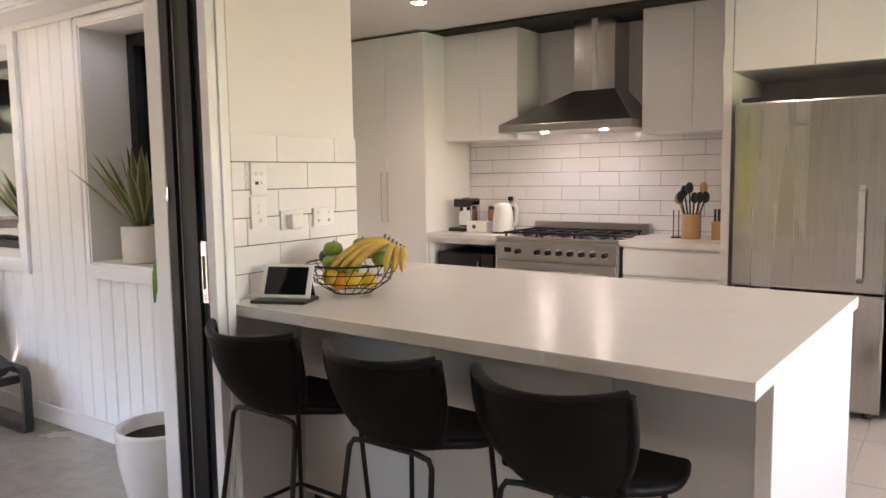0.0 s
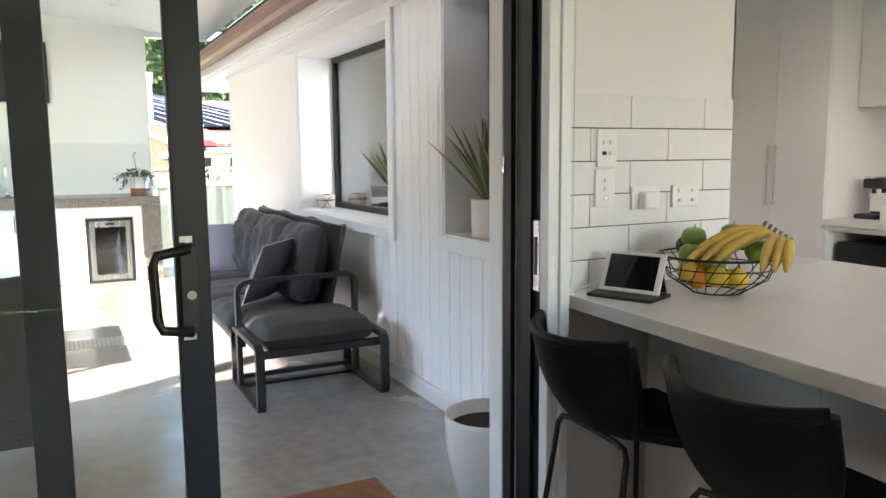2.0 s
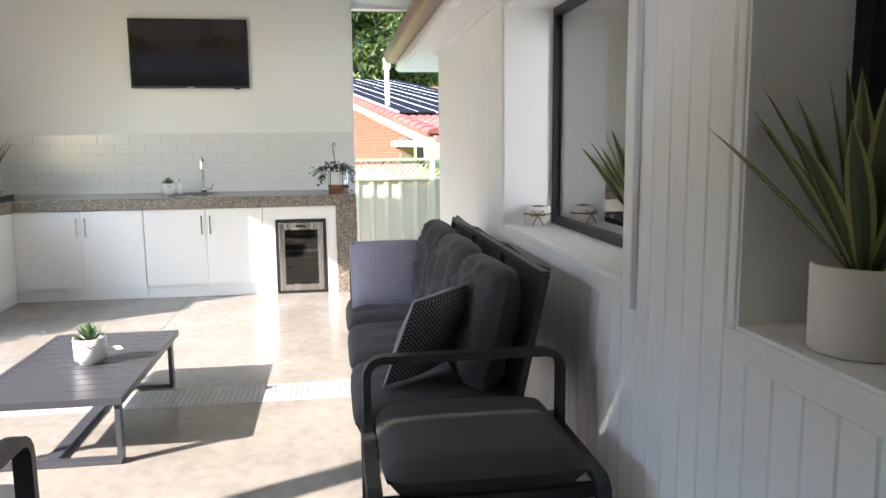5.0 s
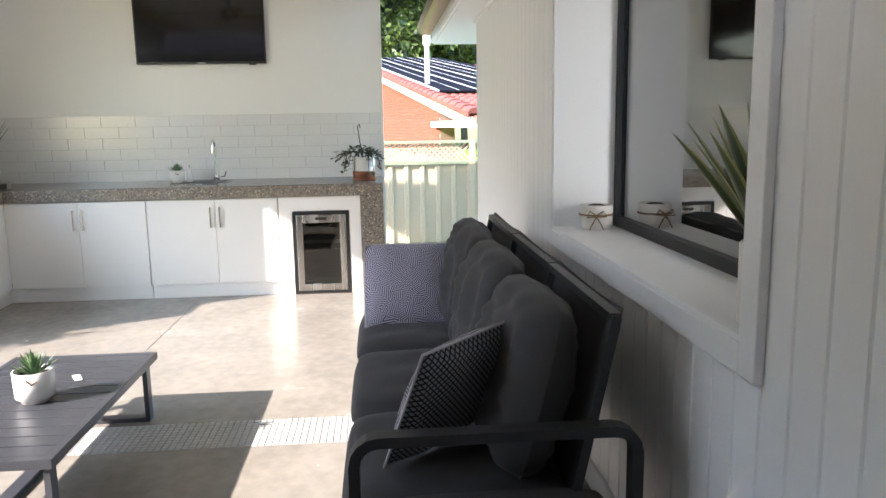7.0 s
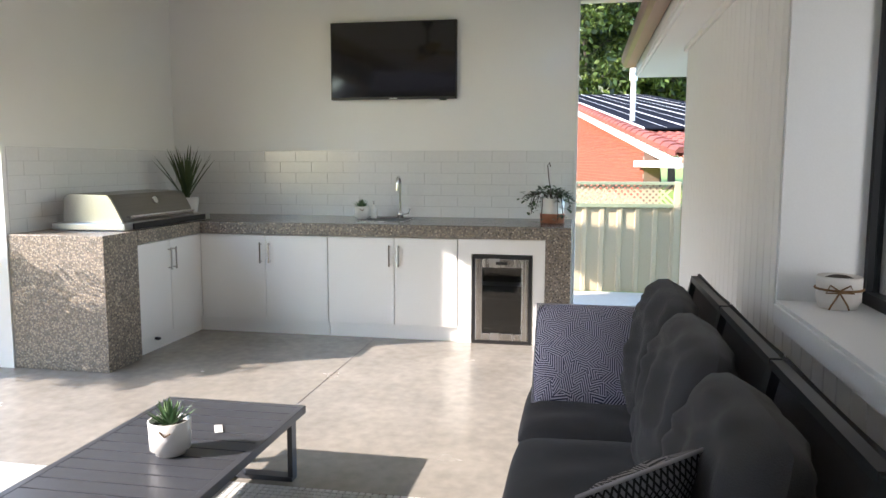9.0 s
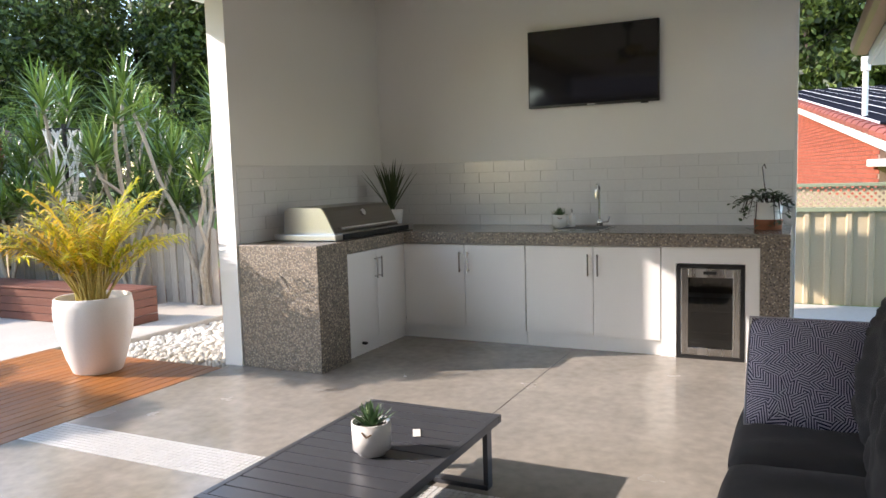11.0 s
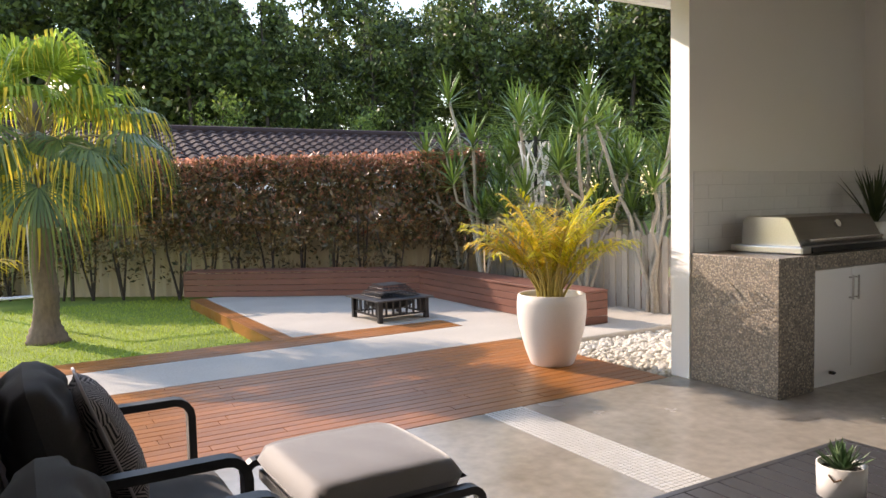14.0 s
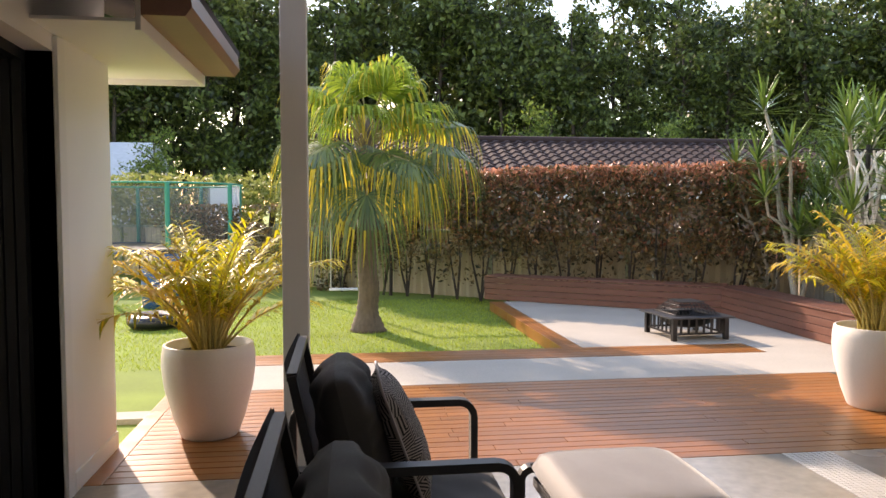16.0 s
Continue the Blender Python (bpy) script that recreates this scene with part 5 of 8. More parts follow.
def build_floor_tiles():
    f = thing("floor_tiles", (0, 0, 0), "large pale beige floor tiles with thin joints", "floor", kind="structure")
    M = mat("beige_floor_tile", (0.52, 0.46, 0.41), 0.35, var=0.08, scale=3, fine=60, rand=0.25)
    me = Geo().box((0.002, 0.002, -0.008), (0.598, 0.598, 0.0), 0.002).mesh("tile", M)
    for i in range(9):
        for j in range(14):
            x, y = -2.13 + 0.6 * i, -2.5 + 0.6 * j
            if x + 0.6 < IN_X1 + 0.1 and y + 0.6 < KB + 0.5:
                part("tile", me, M, f, at=Matrix.Translation((x, y, 0)))
    for i in range(4):
        for j in range(5):
            part("tile", me, M, f, at=Matrix.Translation((-4.53 + 0.6 * i, 2.3 + 0.6 * j, 0)))


build_kitchen_cabinets()
build_range()
build_fridge()
build_island()
build_stools()
build_kitchen_small()

# ---- patio ----


def sword_leaf(geo, base, az, lean, length, width, curl=0.3, n=7, fold=0.25, tip=0.05):
    """One long pointed leaf rising from base, leaning out along az and curling over."""
    b = Vector(base)
    d = Vector((math.cos(az), math.sin(az), 0))
    s = Vector((-math.sin(az), math.cos(az), 0))
    L, M, R = [], [], []
    p, ang = b.copy(), lean
    for i in range(n + 1):
        t = i / n
        w = width * (0.55 + 1.6 * t * (1 - t) + 0.1 * (1 - t)) * (1 - t ** 4) + width * tip * t
        up = Vector((0, 0, 1)) * math.sin(ang) + d * -math.cos(ang)
        nrm = Vector((0, 0, 1)) * math.sin(ang) * 0 + (d * -math.sin(math.pi / 2 - ang) + Vector((0, 0, 1)) * math.cos(math.pi / 2 - ang))
        L.append(p - s * w / 2 + nrm * fold * w / 2)
        R.append(p + s * w / 2 + nrm * fold * w / 2)
        M.append(p.copy())
        step = length / n
        p = p + (d * math.sin(ang) + Vector((0, 0, 1)) * math.cos(ang)) * step
        ang += curl / n
    v = L + M + R
    k = n + 1
    f = [(i, i + 1, k + i + 1, k + i) for i in range(n)] + [(k + i, k + i + 1, 2 * k + i + 1, 2 * k + i) for i in range(n)]
    return geo.add(v, f, True)


AGAVE = leaf_mat("variegated_leaf", (0.24, 0.26, 0.09), (0.42, 0.41, 0.18), 0.4, 0.15)
AGAVE_CORE = leaf_mat("agave_leaf_middle", (0.055, 0.085, 0.04), (0.13, 0.15, 0.065), 0.4, 0.12)
AGAVE_D = leaf_mat("dark_sword_leaf", (0.035, 0.06, 0.025), (0.08, 0.11, 0.045), 0.4, 0.1)
SUCC = leaf_mat("succulent_leaf", (0.05, 0.12, 0.05), (0.16, 0.24, 0.12), 0.4, 0.12)
LEAF_G = leaf_mat("bright_leaf", (0.06, 0.20, 0.02), (0.12, 0.30, 0.04), 0.3, 0.3)
ROPE = mat("brown_twine", (0.20, 0.11, 0.05), 0.9, var=0.3, scale=60)
PALM_PRINT = pattern_mat("palm_leaf_print", (0.022, 0.024, 0.065), (0.56, 0.54, 0.64), 14, "leaf")
PALM_PRINT_D = pattern_mat("dark_palm_leaf_print", (0.010, 0.010, 0.013), (0.32, 0.30, 0.30), 14, "leaf")
DIAMOND = pattern_mat("diamond_weave_print", (0.012, 0.013, 0.018), (0.26, 0.27, 0.30), 78, "check")
PIPING = mat("pale_piping", (0.45, 0.44, 0.48), 0.8, var=0.1)


def soft_box(geo, sx, sy, sz, puff=0.25, n=10, crease=0.0, seed=0, corner=0.03):
    """A stuffed cushion of size sx, sy, sz centred on the origin."""
    rng = random.Random(seed)
    ph = rng.uniform(0, 6)

    def face(sign):
        def fn(u, v):
            a, b = u * 2 - 1, v * 2 - 1
            edge = (1 - abs(a) ** 6) * (1 - abs(b) ** 6)
            dome = max(0.0, (1 - a * a) * (1 - b * b)) ** 0.5
            rx = sx / 2 * (1 - 0.03 * (1 - edge)) * (1 - corner * b ** 4)
            ry = sy / 2 * (1 - 0.03 * (1 - edge)) * (1 - corner * a ** 4)
            z = sz / 2 * ((1 - puff) * max(0, edge) ** 0.35 + puff * dome)
            z += crease * math.sin(9 * a + ph + 2 * b) * math.cos(3 * b + ph) * edge
            z += crease * 1.5 * (abs(noise.noise(Vector((a * 2.2 + ph, b * 4.5 - a, sign)))) - 0.25) * edge
            return (a * rx, b * ry, sign * z)
        return fn
    geo.grid(face(1), n, n)
    geo.grid(face(-1), n, n)
    return geo


def pillow(name, size, depth, material, at, label, group, back=None):
    p = thing(name, at, label, "cushion", group)
    g = soft_box(Geo(), size, size, depth, 1.0, 16, 0.004, 3)
    if back is None:
        part("cover", g, material, p)
    else:
        up = [sum(g.v[i][2] for i in f) >= 0 for f in g.f]
        for nm, keep, m in (("front_cover", False, material), ("back_cover", True, back)):
            h = Geo()
            h.add(g.v, [f for f, q in zip(g.f, up) if q == keep], True)
            part(nm, h, m, p)
    q = size / 2 * 0.97
    part("piping", Geo().tube([(-q, -q, 0), (q, -q, 0), (q, q, 0), (-q, q, 0), (-q, -q, 0)], 0.005, 6), PIPING, p, "pale corded piping")
    return p


def loop_frame(geo, y, x0, x1, z0, z1, w, h, r=0.05):
    """A rounded rectangular hoop standing in the xz plane at y."""
    pts = []
    for cx, cz, a0 in ((x1 - r, z1 - r, 0), (x0 + r, z1 - r, 90), (x0 + r, z0 + r, 180), (x1 - r, z0 + r, 270)):
        for k in range(5):
            a = radians(a0 + 22.5 * k)
            pts.append((cx + r * math.cos(a), y, cz + r * math.sin(a)))
    n = len(pts)
    rings = []
    for i, p in enumerate(pts):
        p = Vector(p)
        d = (Vector(pts[(i + 1) % n]) - Vector(pts[i - 1])).normalized()
        nor = d.cross(Vector((0, 1, 0))).normalized()
        rings.append([p + Vector((0, sy * w / 2, 0)) + nor * (sn * h / 2) for sy, sn in ((-1, -1), (1, -1), (1, 1), (-1, 1))])
    v = [q for rr in rings for q in rr]
    f = [(i * 4 + k, i * 4 + (k + 1) % 4, ((i + 1) % n) * 4 + (k + 1) % 4, ((i + 1) % n) * 4 + k) for i in range(n) for k in range(4)]
    return geo.add(v, f)


def arm_frame(geo, x, y0, y1, z, w=0.05, h=0.028, r=0.06):
    """An arm of flat bar: front leg, rounded corner, arm rest, corner, back leg; runs along y at x."""
    pts = [(x, y0 - 0.0, 0.0), (x, y0, z - r)]
    for k in range(1, 5):
        a = radians(180 - 22.5 * k)
        pts.append((x, y0 + r + r * math.cos(a), z - r + r * math.sin(a)))
    for k in range(0, 5):
        a = radians(90 - 22.5 * k)
        pts.append((x, y1 - r + r * math.cos(a), z - r + r * math.sin(a)))
    pts.append((x, y1, 0.0))
    n, rings = len(pts), []
    for i, p in enumerate(pts):
        p = Vector(p)
        d = (Vector(pts[min(i + 1, n - 1)]) - Vector(pts[max(i - 1, 0)])).normalized()
        nor = d.cross(Vector((1, 0, 0))).normalized()
        rings.append([p + Vector((sx * w / 2, 0, 0)) + nor * (sn * h / 2) for sx, sn in ((-1, -1), (1, -1), (1, 1), (-1, 1))])
    v = [q for rr in rings for q in rr]
    f = [(i * 4 + k, i * 4 + (k + 1) % 4, (i + 1) * 4 + (k + 1) % 4, (i + 1) * 4 + k) for i in range(n - 1) for k in range(4)]
    geo.add(v, f)
    geo.add(rings[0], [(0, 1, 2, 3)])
    return geo.add(rings[-1], [(0, 1, 2, 3)])


def seat(name, at, width, seats, label, category, group=""):
    """Sofa or armchair, in its own space: seats side by side along x, front at y 0, back at y 0.76."""
    s = thing(name, at, label, category, group)
    for x in (0.0, width):
        part("arm", arm_frame(Geo(), x, 0.03, 0.745, 0.62), CHARCOAL, s)
        part("floor_bar", Geo().box((x - 0.025, 0.03, 0.0), (x + 0.025, 0.745, 0.018), 0.003), CHARCOAL, s)
    g = Geo()
    for y in (0.05, 0.60):
        g.box((0.0, y - 0.02, 0.235), (width, y + 0.02, 0.275), 0.004)
    for k in range(int(width / 0.12)):
        g.box((0.06 + k * 0.12, 0.05, 0.262), (0.10 + k * 0.12, 0.60, 0.272))
    part("seat_frame", g, CHARCOAL, s)
    # reclined back: side rails and slung fabric
    for k in range(seats):
        x0, x1 = 0.035 + (width - 0.07) * k / seats + 0.01, 0.035 + (width - 0.07) * (k + 1) / seats - 0.01
        g = Geo()
        for x in (x0, x1):
            g.bar([(x, 0.56, 0.24), (x, 0.70, 0.90)], 0.03, 0.025, (0, 1, 0.2))
        g.bar([(x0, 0.70, 0.895), (x1, 0.70, 0.895)], 0.03, 0.025)
        part("back_frame", g, CHARCOAL, s)
        dip = lambda u, v: (x0 + (x1 - x0) * u, 0.565 + 0.137 * v + 0.02 * math.sin(math.pi * u) + 0.012, 0.26 + 0.66 * v - 0.025 * math.sin(math.pi * u) * v)
        gg = Geo().grid(dip, 10, 6)
        gg.grid(lambda u, v: tuple(a + b for a, b in zip(dip(u, v), (0, 0.006, 0))), 10, 6)
        part("back_sling", gg, CUSHION, s, "dark woven sling fabric")
    cw = (width - 0.08) / seats
    for k in range(seats):
        cx = 0.04 + cw * (k + 0.5)
        c = part("seat_cushion", soft_box(Geo(), cw - 0.006, 0.66, 0.16, 0.12, 28, 0.005, k), CUSHION, s, at=Matrix.Translation((cx, 0.30, 0.352)))
        part("back_cushion", soft_box(Geo(), cw - 0.02, 0.52, 0.22, 0.55, 32, 0.017, 10 + k, 0.09), CUSHION, s, at=Matrix.Translation((cx, 0.515, 0.665 if seats > 1 else 0.63)) @ pose(0, 0, 0, 90 - 14, 0, 0) @ pose(0, 0, 0, 0, 0, 2 * (k - 1)))
    return s


def ottoman(at, label, material):
    """Footstool in its own space: x 0 to 0.63, y 0 to 0.74."""
    o = thing("ottoman", at, label, "ottoman", "ottomans")
    for y in (0.02, 0.72):
        part("side_frame", loop_frame(Geo(), y, 0.0, 0.63, 0.0, 0.345, 0.045, 0.028, 0.045), CHARCOAL, o)
    g = Geo().box((0.05, 0.02, 0.27), (0.09, 0.72, 0.31), 0.004).box((0.54, 0.02, 0.27), (0.58, 0.72, 0.31), 0.004)
    for k in range(5):
        g.box((0.08, 0.10 + k * 0.13, 0.285), (0.55, 0.14 + k * 0.13, 0.30))
    part("seat_frame", g, CHARCOAL, o)
    part("stretcher", Geo().box((0.07, 0.03, 0.04), (0.10, 0.71, 0.065), 0.003), CHARCOAL, o)
    part("seat_cushion", soft_box(Geo(), 0.61, 0.665, 0.15, 0.10, 16, 0.002, 7), material, o, at=Matrix.Translation((0.315, 0.37, 0.375)))
    return o


def build_seating():
    # lighter copy of the ottoman cloth, with the sun put into its colour
    OTT_SUNLIT = mat("sunlit_grey_cushion_cloth", (0.19, 0.185, 0.19), 0.6, sheen=0.6, var=0.12, scale=4, fine=300, bump=0.2)
    seat("sofa", pose(-6.80, 1.13, 0), 2.22, 3, "charcoal three-seat outdoor sofa with metal arms", "sofa")
    a = seat("armchair", pose(-4.07, -0.86, 0, 0, 0, -90), 0.75, 1, "charcoal outdoor armchair with metal arms", "armchair", "armchairs")
    copy_thing(a, pose(-4.07, 0.22, 0, 0, 0, -90))
    ottoman(pose(-4.70, 1.14, 0), "dark metal ottoman with a grey cushion coloured for shade, against the sofa", CUSHION_SHADED)
    ottoman(pose(-4.86, -1.60, 0), "dark metal ottoman with a grey cushion coloured lighter for sunlight", OTT_SUNLIT)
    g = "scatter cushions"
    pillow("scatter_cushion", 0.47, 0.15, PALM_PRINT, Matrix.Translation((-6.50, 1.38, 0.60)) @ pose(0, 0, 0, 90, 0, 90) @ pose(0, 0, 0, -38, 0, 0), "blue and white palm-leaf cushion on the sofa", g)
    v, u = Vector((0.19, 0.42, 0.89)).normalized(), Vector((-0.68, 0.73, 0.05)).normalized()
    n = u.cross(v).normalized()
    v = n.cross(u)
    lean = Matrix(((u.x, v.x, n.x, -4.865), (u.y, v.y, n.y, 1.435), (u.z, v.z, n.z, 0.635), (0, 0, 0, 1)))
    pillow("scatter_cushion", 0.42, 0.13, PALM_PRINT_D, lean, "palm-leaf cushion with a dark diamond-weave back", g, DIAMOND)
    for y in (-1.22,):
        pillow("scatter_cushion", 0.45, 0.15, PALM_PRINT_D, Matrix.Translation((-3.715, y, 0.62)) @ pose(0, 0, 0, 90, 0, 90) @ pose(0, 0, 0, 20, 0, 0), "dark palm-leaf cushion on the armchair", g)


def build_table():
    t = thing("coffee_table", (-6.46, -0.54, 0), "low grey slatted aluminium coffee table", "table")
    W, D, H = 1.20, 0.67, 0.31
    g = Geo().box((0, 0, H - 0.035), (0.035, D, H), 0.003).box((W - 0.035, 0, H - 0.035), (W, D, H), 0.003).box((0.035, 0, H - 0.035), (W - 0.035, 0.03, H), 0.003).box((0.035, D - 0.03, H - 0.035), (W - 0.035, D, H), 0.003)
    part("rim", g, TABLE_AL, t)
    n = 13
    sw = (W - 0.07) / n
    me = Geo().box((0.004, 0.03, -0.02), (sw - 0.004, D - 0.03, -0.001), 0.0015).mesh("slat", TABLE_AL)
    for k in range(n):
        part("slat", me, TABLE_AL, t, at=Matrix.Translation((0.035 + sw * k, 0, H)))
    for x in (0.10, W - 0.045):
        for y in (0.03, D - 0.03):
            part("leg", Geo().bar([(x, y, 0.02), (x, y, H - 0.03)], 0.05, 0.022, (0, 1, 0)), TABLE_AL, t)
        part("foot_bar", Geo().box((x - 0.03, 0.02, 0.0), (x + 0.03, D - 0.02, 0.022), 0.004), TABLE_AL, t)
    part("stretcher", Geo().box((0.10, D * 0.5 - 0.03, 0.002), (W - 0.05, D * 0.5 + 0.03, 0.02), 0.003), TABLE_AL, t)
    solid("paper_scrap", Geo().box((-0.045, -0.016, 0), (0.045, 0.016, 0.0015), 0.0, Matrix.Rotation(0.5, 3, "Z")), PLASTIC_W, "small white scrap on the coffee table", "scrap").location = (-6.10, -0.11, 0.312)


def succulent_pot(at, s, label, twine=True, seed=1):
    p = thing("succulent_pot", at, label, "potted plant", "succulent pots")
    part("pot", Geo().lathe([(0.0, 0.0), (0.055 * s, 0.0), (0.058 * s, 0.018 * s), (0.075 * s, 0.022 * s), (0.078 * s, 0.13 * s), (0.071 * s, 0.13 * s), (0.070 * s, 0.10 * s), (0.0, 0.10 * s)], 28), CERAMIC_G, p)
    part("soil", Geo().lathe([(0.0, 0.112 * s), (0.070 * s, 0.108 * s)], 18), SOIL, p)
    if twine:
        for q in (0.3, 3.4):
            part("twine", Geo().tube([(0.08 * s * math.cos(q - 0.25), 0.08 * s * math.sin(q - 0.25), 0.108 * s), (0.086 * s * math.cos(q), 0.086 * s * math.sin(q), 0.09 * s), (0.08 * s * math.cos(q + 0.25), 0.08 * s * math.sin(q + 0.25), 0.10 * s)], 0.003, 5), ROPE, p)
    rng = random.Random(seed)
    g = Geo()
    for k in range(46):
        t = k / 46
        sword_leaf(g, (rng.uniform(-0.01, 0.01), rng.uniform(-0.01, 0.01), 0.105 * s), k * 2.4, 1.25 - 1.15 * t, (0.09 + 0.02 * rng.random()) * s, 0.017 * s, -0.3, 5, 0.5, 0.02)
    part("leaves", g, SUCC, p)
    return p


def striped_leaf(core, edge, base, az, lean, length, width, curl, n=8):
    """A broad pointed leaf with a dark middle and pale margins, folded along its midrib."""
    d, s, up = Vector((math.cos(az), math.sin(az), 0)), Vector((-math.sin(az), math.cos(az), 0)), Vector((0, 0, 1))
    p, ang, rows = Vector(base), lean, []
    for i in range(n + 1):
        t = i / n
        w = width * (0.42 + 1.9 * t * (1 - t) ** 0.9) * (1 - t ** 5)
        nrm = up * math.sin(ang) - d * math.cos(ang)
        rows.append([p + s * (q * w / 2) + nrm * (0.34 * abs(q) * w / 2) for q in (-1, -0.62, 0, 0.62, 1)])
        p = p + (d * math.sin(ang) + up * math.cos(ang)) * (length / n)
        ang += curl / n
    for geo, cols in ((edge, (0, 3)), (core, (1, 2))):
        for c in cols:
            v = [row[c + k] for row in rows for k in (0, 1)]
            geo.add(v, [(2 * i, 2 * i + 1, 2 * i + 3, 2 * i + 2) for i in range(n)], True)


def agave(at, r, h, size, turn, east, north, label):
    p = thing("agave_pot", at, label, "potted plant", "potted agaves")
    part("pot", Geo().lathe([(0.0, 0.0), (r - 0.006, 0.0), (r - 0.002, 0.004), (r, h - 0.005), (r - 0.005, h), (r - 0.009, h - 0.005), (r - 0.01, h - 0.035), (0.0, h - 0.035)], 40), CERAMIC, p)
    part("soil", Geo().lathe([(0.0, h - 0.022), (r - 0.01, h - 0.03)], 20), SOIL, p)
    core, edge = Geo(), Geo()
    leaves = [(236, 0.72, 0.40, 0.10), (252, 0.50, 0.37, 0.12), (222, 0.42, 0.40, 0.10), (262, 0.32, 0.36, 0.10), (240, 0.14, 0.37, 0.05), (195, 0.10, 0.39, 0.05), (300, 0.12, 0.38, 0.05), (330, 0.26, 0.40, 0.12), (0, 0.34, 0.38, 0.15), (22, 0.20, 0.40, 0.08), (48, 0.14, 0.37, 0.06), (280, 0.46, 0.32, 0.2), (312, 0.48, 0.34, 0.2), (350, 0.56, 0.34, 0.2), (165, 0.24, 0.36, 0.1), (120, 0.10, 0.36, 0.05), (205, 0.55, 0.36, 0.2), (30, 0.42, 0.30, 0.15)]
    for az, lean, L, c in leaves:
        a = radians(az + turn)
        # keep the leaves clear of the side of the recess and of the pane
        for reach, way in ((east, math.cos(a)), (north, math.sin(a))):
            if way > 0:
                lean = min(lean, math.asin(min(1.0, max(0.0, reach - 0.03) / (L * size * way + 1e-6))) - 0.5 * c)
        striped_leaf(core, edge, (0.025 * math.cos(a), 0.025 * math.sin(a), h - 0.03), a, lean, L * size, 0.054 * size, c)
    tagged(part("leaves", core, AGAVE_CORE, p, "grey-green leaf middles"), kind="stuff")
    tagged(part("variegation", edge, AGAVE, p, "pale yellow-green leaf margins"), kind="stuff")
    return p


def build_pots():
    succulent_pot((-5.84, -0.17, 0.31), 1.0, "spiky green succulent in a white pot on the table", True, 2)
    succulent_pot((-9.55, -0.53, 0.915), 0.85, "small succulent in a white pot by the sink", True, 4)
    agave((-3.375, 2.155, 0.941), 0.107, 0.185, 1.12, 0, 0.30, 0.13, "variegated agave in a white cylinder pot in the niche")
    agave((-4.405, 2.115, 0.927), 0.072, 0.19, 0.95, -25, 0.08, 0.16, "variegated agave in a slim white pot on the window sill")
    q = thing("leafy_pot", (-3.10, 2.18, 0.941), "small dark pot with one long drooping green leaf", "potted plant")
    part("pot", Geo().lathe([(0.0, 0.0), (0.04, 0.0), (0.05, 0.09), (0.045, 0.09), (0.0, 0.08)], 18), PLASTIC_B, q)
    g = Geo()
    pts = [(0.0, 0.0, 0.08), (0.05, -0.09, 0.14), (0.10, -0.19, 0.07), (0.115, -0.22, -0.01), (0.11, -0.225, -0.09), (0.095, -0.225, -0.15)]
    ws = [0.004, 0.006, 0.04, 0.06, 0.04, 0.003]
    v = []
    for (x, y, z), w in zip(pts, ws):
        v += [(x - w / 2, y - 0.01, z), (x, y, z + 0.004), (x + w / 2, y - 0.01, z)]
    g.add(v, [(3 * i + a, 3 * i + a + 1, 3 * i + a + 4, 3 * i + a + 3) for i in range(5) for a in (0, 1)], True)
    part("leaf", g, LEAF_G, q)
    # white floor pot and door mat beside the sliding door
    w = thing("floor_pot", (-2.645, 1.70, 0.0), "round white floor pot with dark soil by the door", "pot")
    part("pot", Geo().lathe([(0.0, 0.0), (0.11, 0.0), (0.125, 0.02), (0.165, 0.22), (0.172, 0.34), (0.168, 0.36), (0.158, 0.355), (0.155, 0.30), (0.0, 0.30)], 40), CERAMIC_G, w)
    part("soil", Geo().lathe([(0.0, 0.31), (0.155, 0.305)], 24), SOIL, w)
    m = Geo().box((-3.03, 0.52, 0.0), (-2.52, 1.38, 0.016), 0.004)
    solid("door_mat", m, mat("coir_mat", (0.30, 0.125, 0.05), 0.95, var=0.35, scale=30, fine=400, bump=0.8), "brown coir mat outside the sliding door", "mat")
    # twine-tied pot on the window sill
    s = thing("sill_pot", (-5.99, 2.175, 0.927), "small white pot tied with brown twine on the sill", "pot")
    part("pot", Geo().lathe([(0.0, 0.0), (0.058, 0.0), (0.068, 0.03), (0.070, 0.10), (0.066, 0.107), (0.06, 0.10), (0.0, 0.085)], 28), CERAMIC, s)
    ring = [(0.072 * math.cos(a), 0.072 * math.sin(a), 0.065) for a in [2 * math.pi * k / 24 for k in range(25)]]
    g = Geo().tube(ring, 0.004, 6)
    for dy in (-0.03, 0.03):
        g.tube([(0.07, -0.02, 0.065), (0.078, -0.02 + dy, 0.085), (0.08, -0.02 + dy * 1.4, 0.06), (0.074, -0.02, 0.06)], 0.003, 5).tube([(0.074, -0.02, 0.06), (0.078, -0.02 + dy * 0.8, 0.02), (0.076, -0.02 + dy, 0.005)], 0.003, 5)
    part("twine", g, ROPE, s)
    part("pebble_fill", Geo().ball((0.0, 0.0, 0.09), 0.05, 12, 6, 1, 1, 0.4), BARK_D, s)


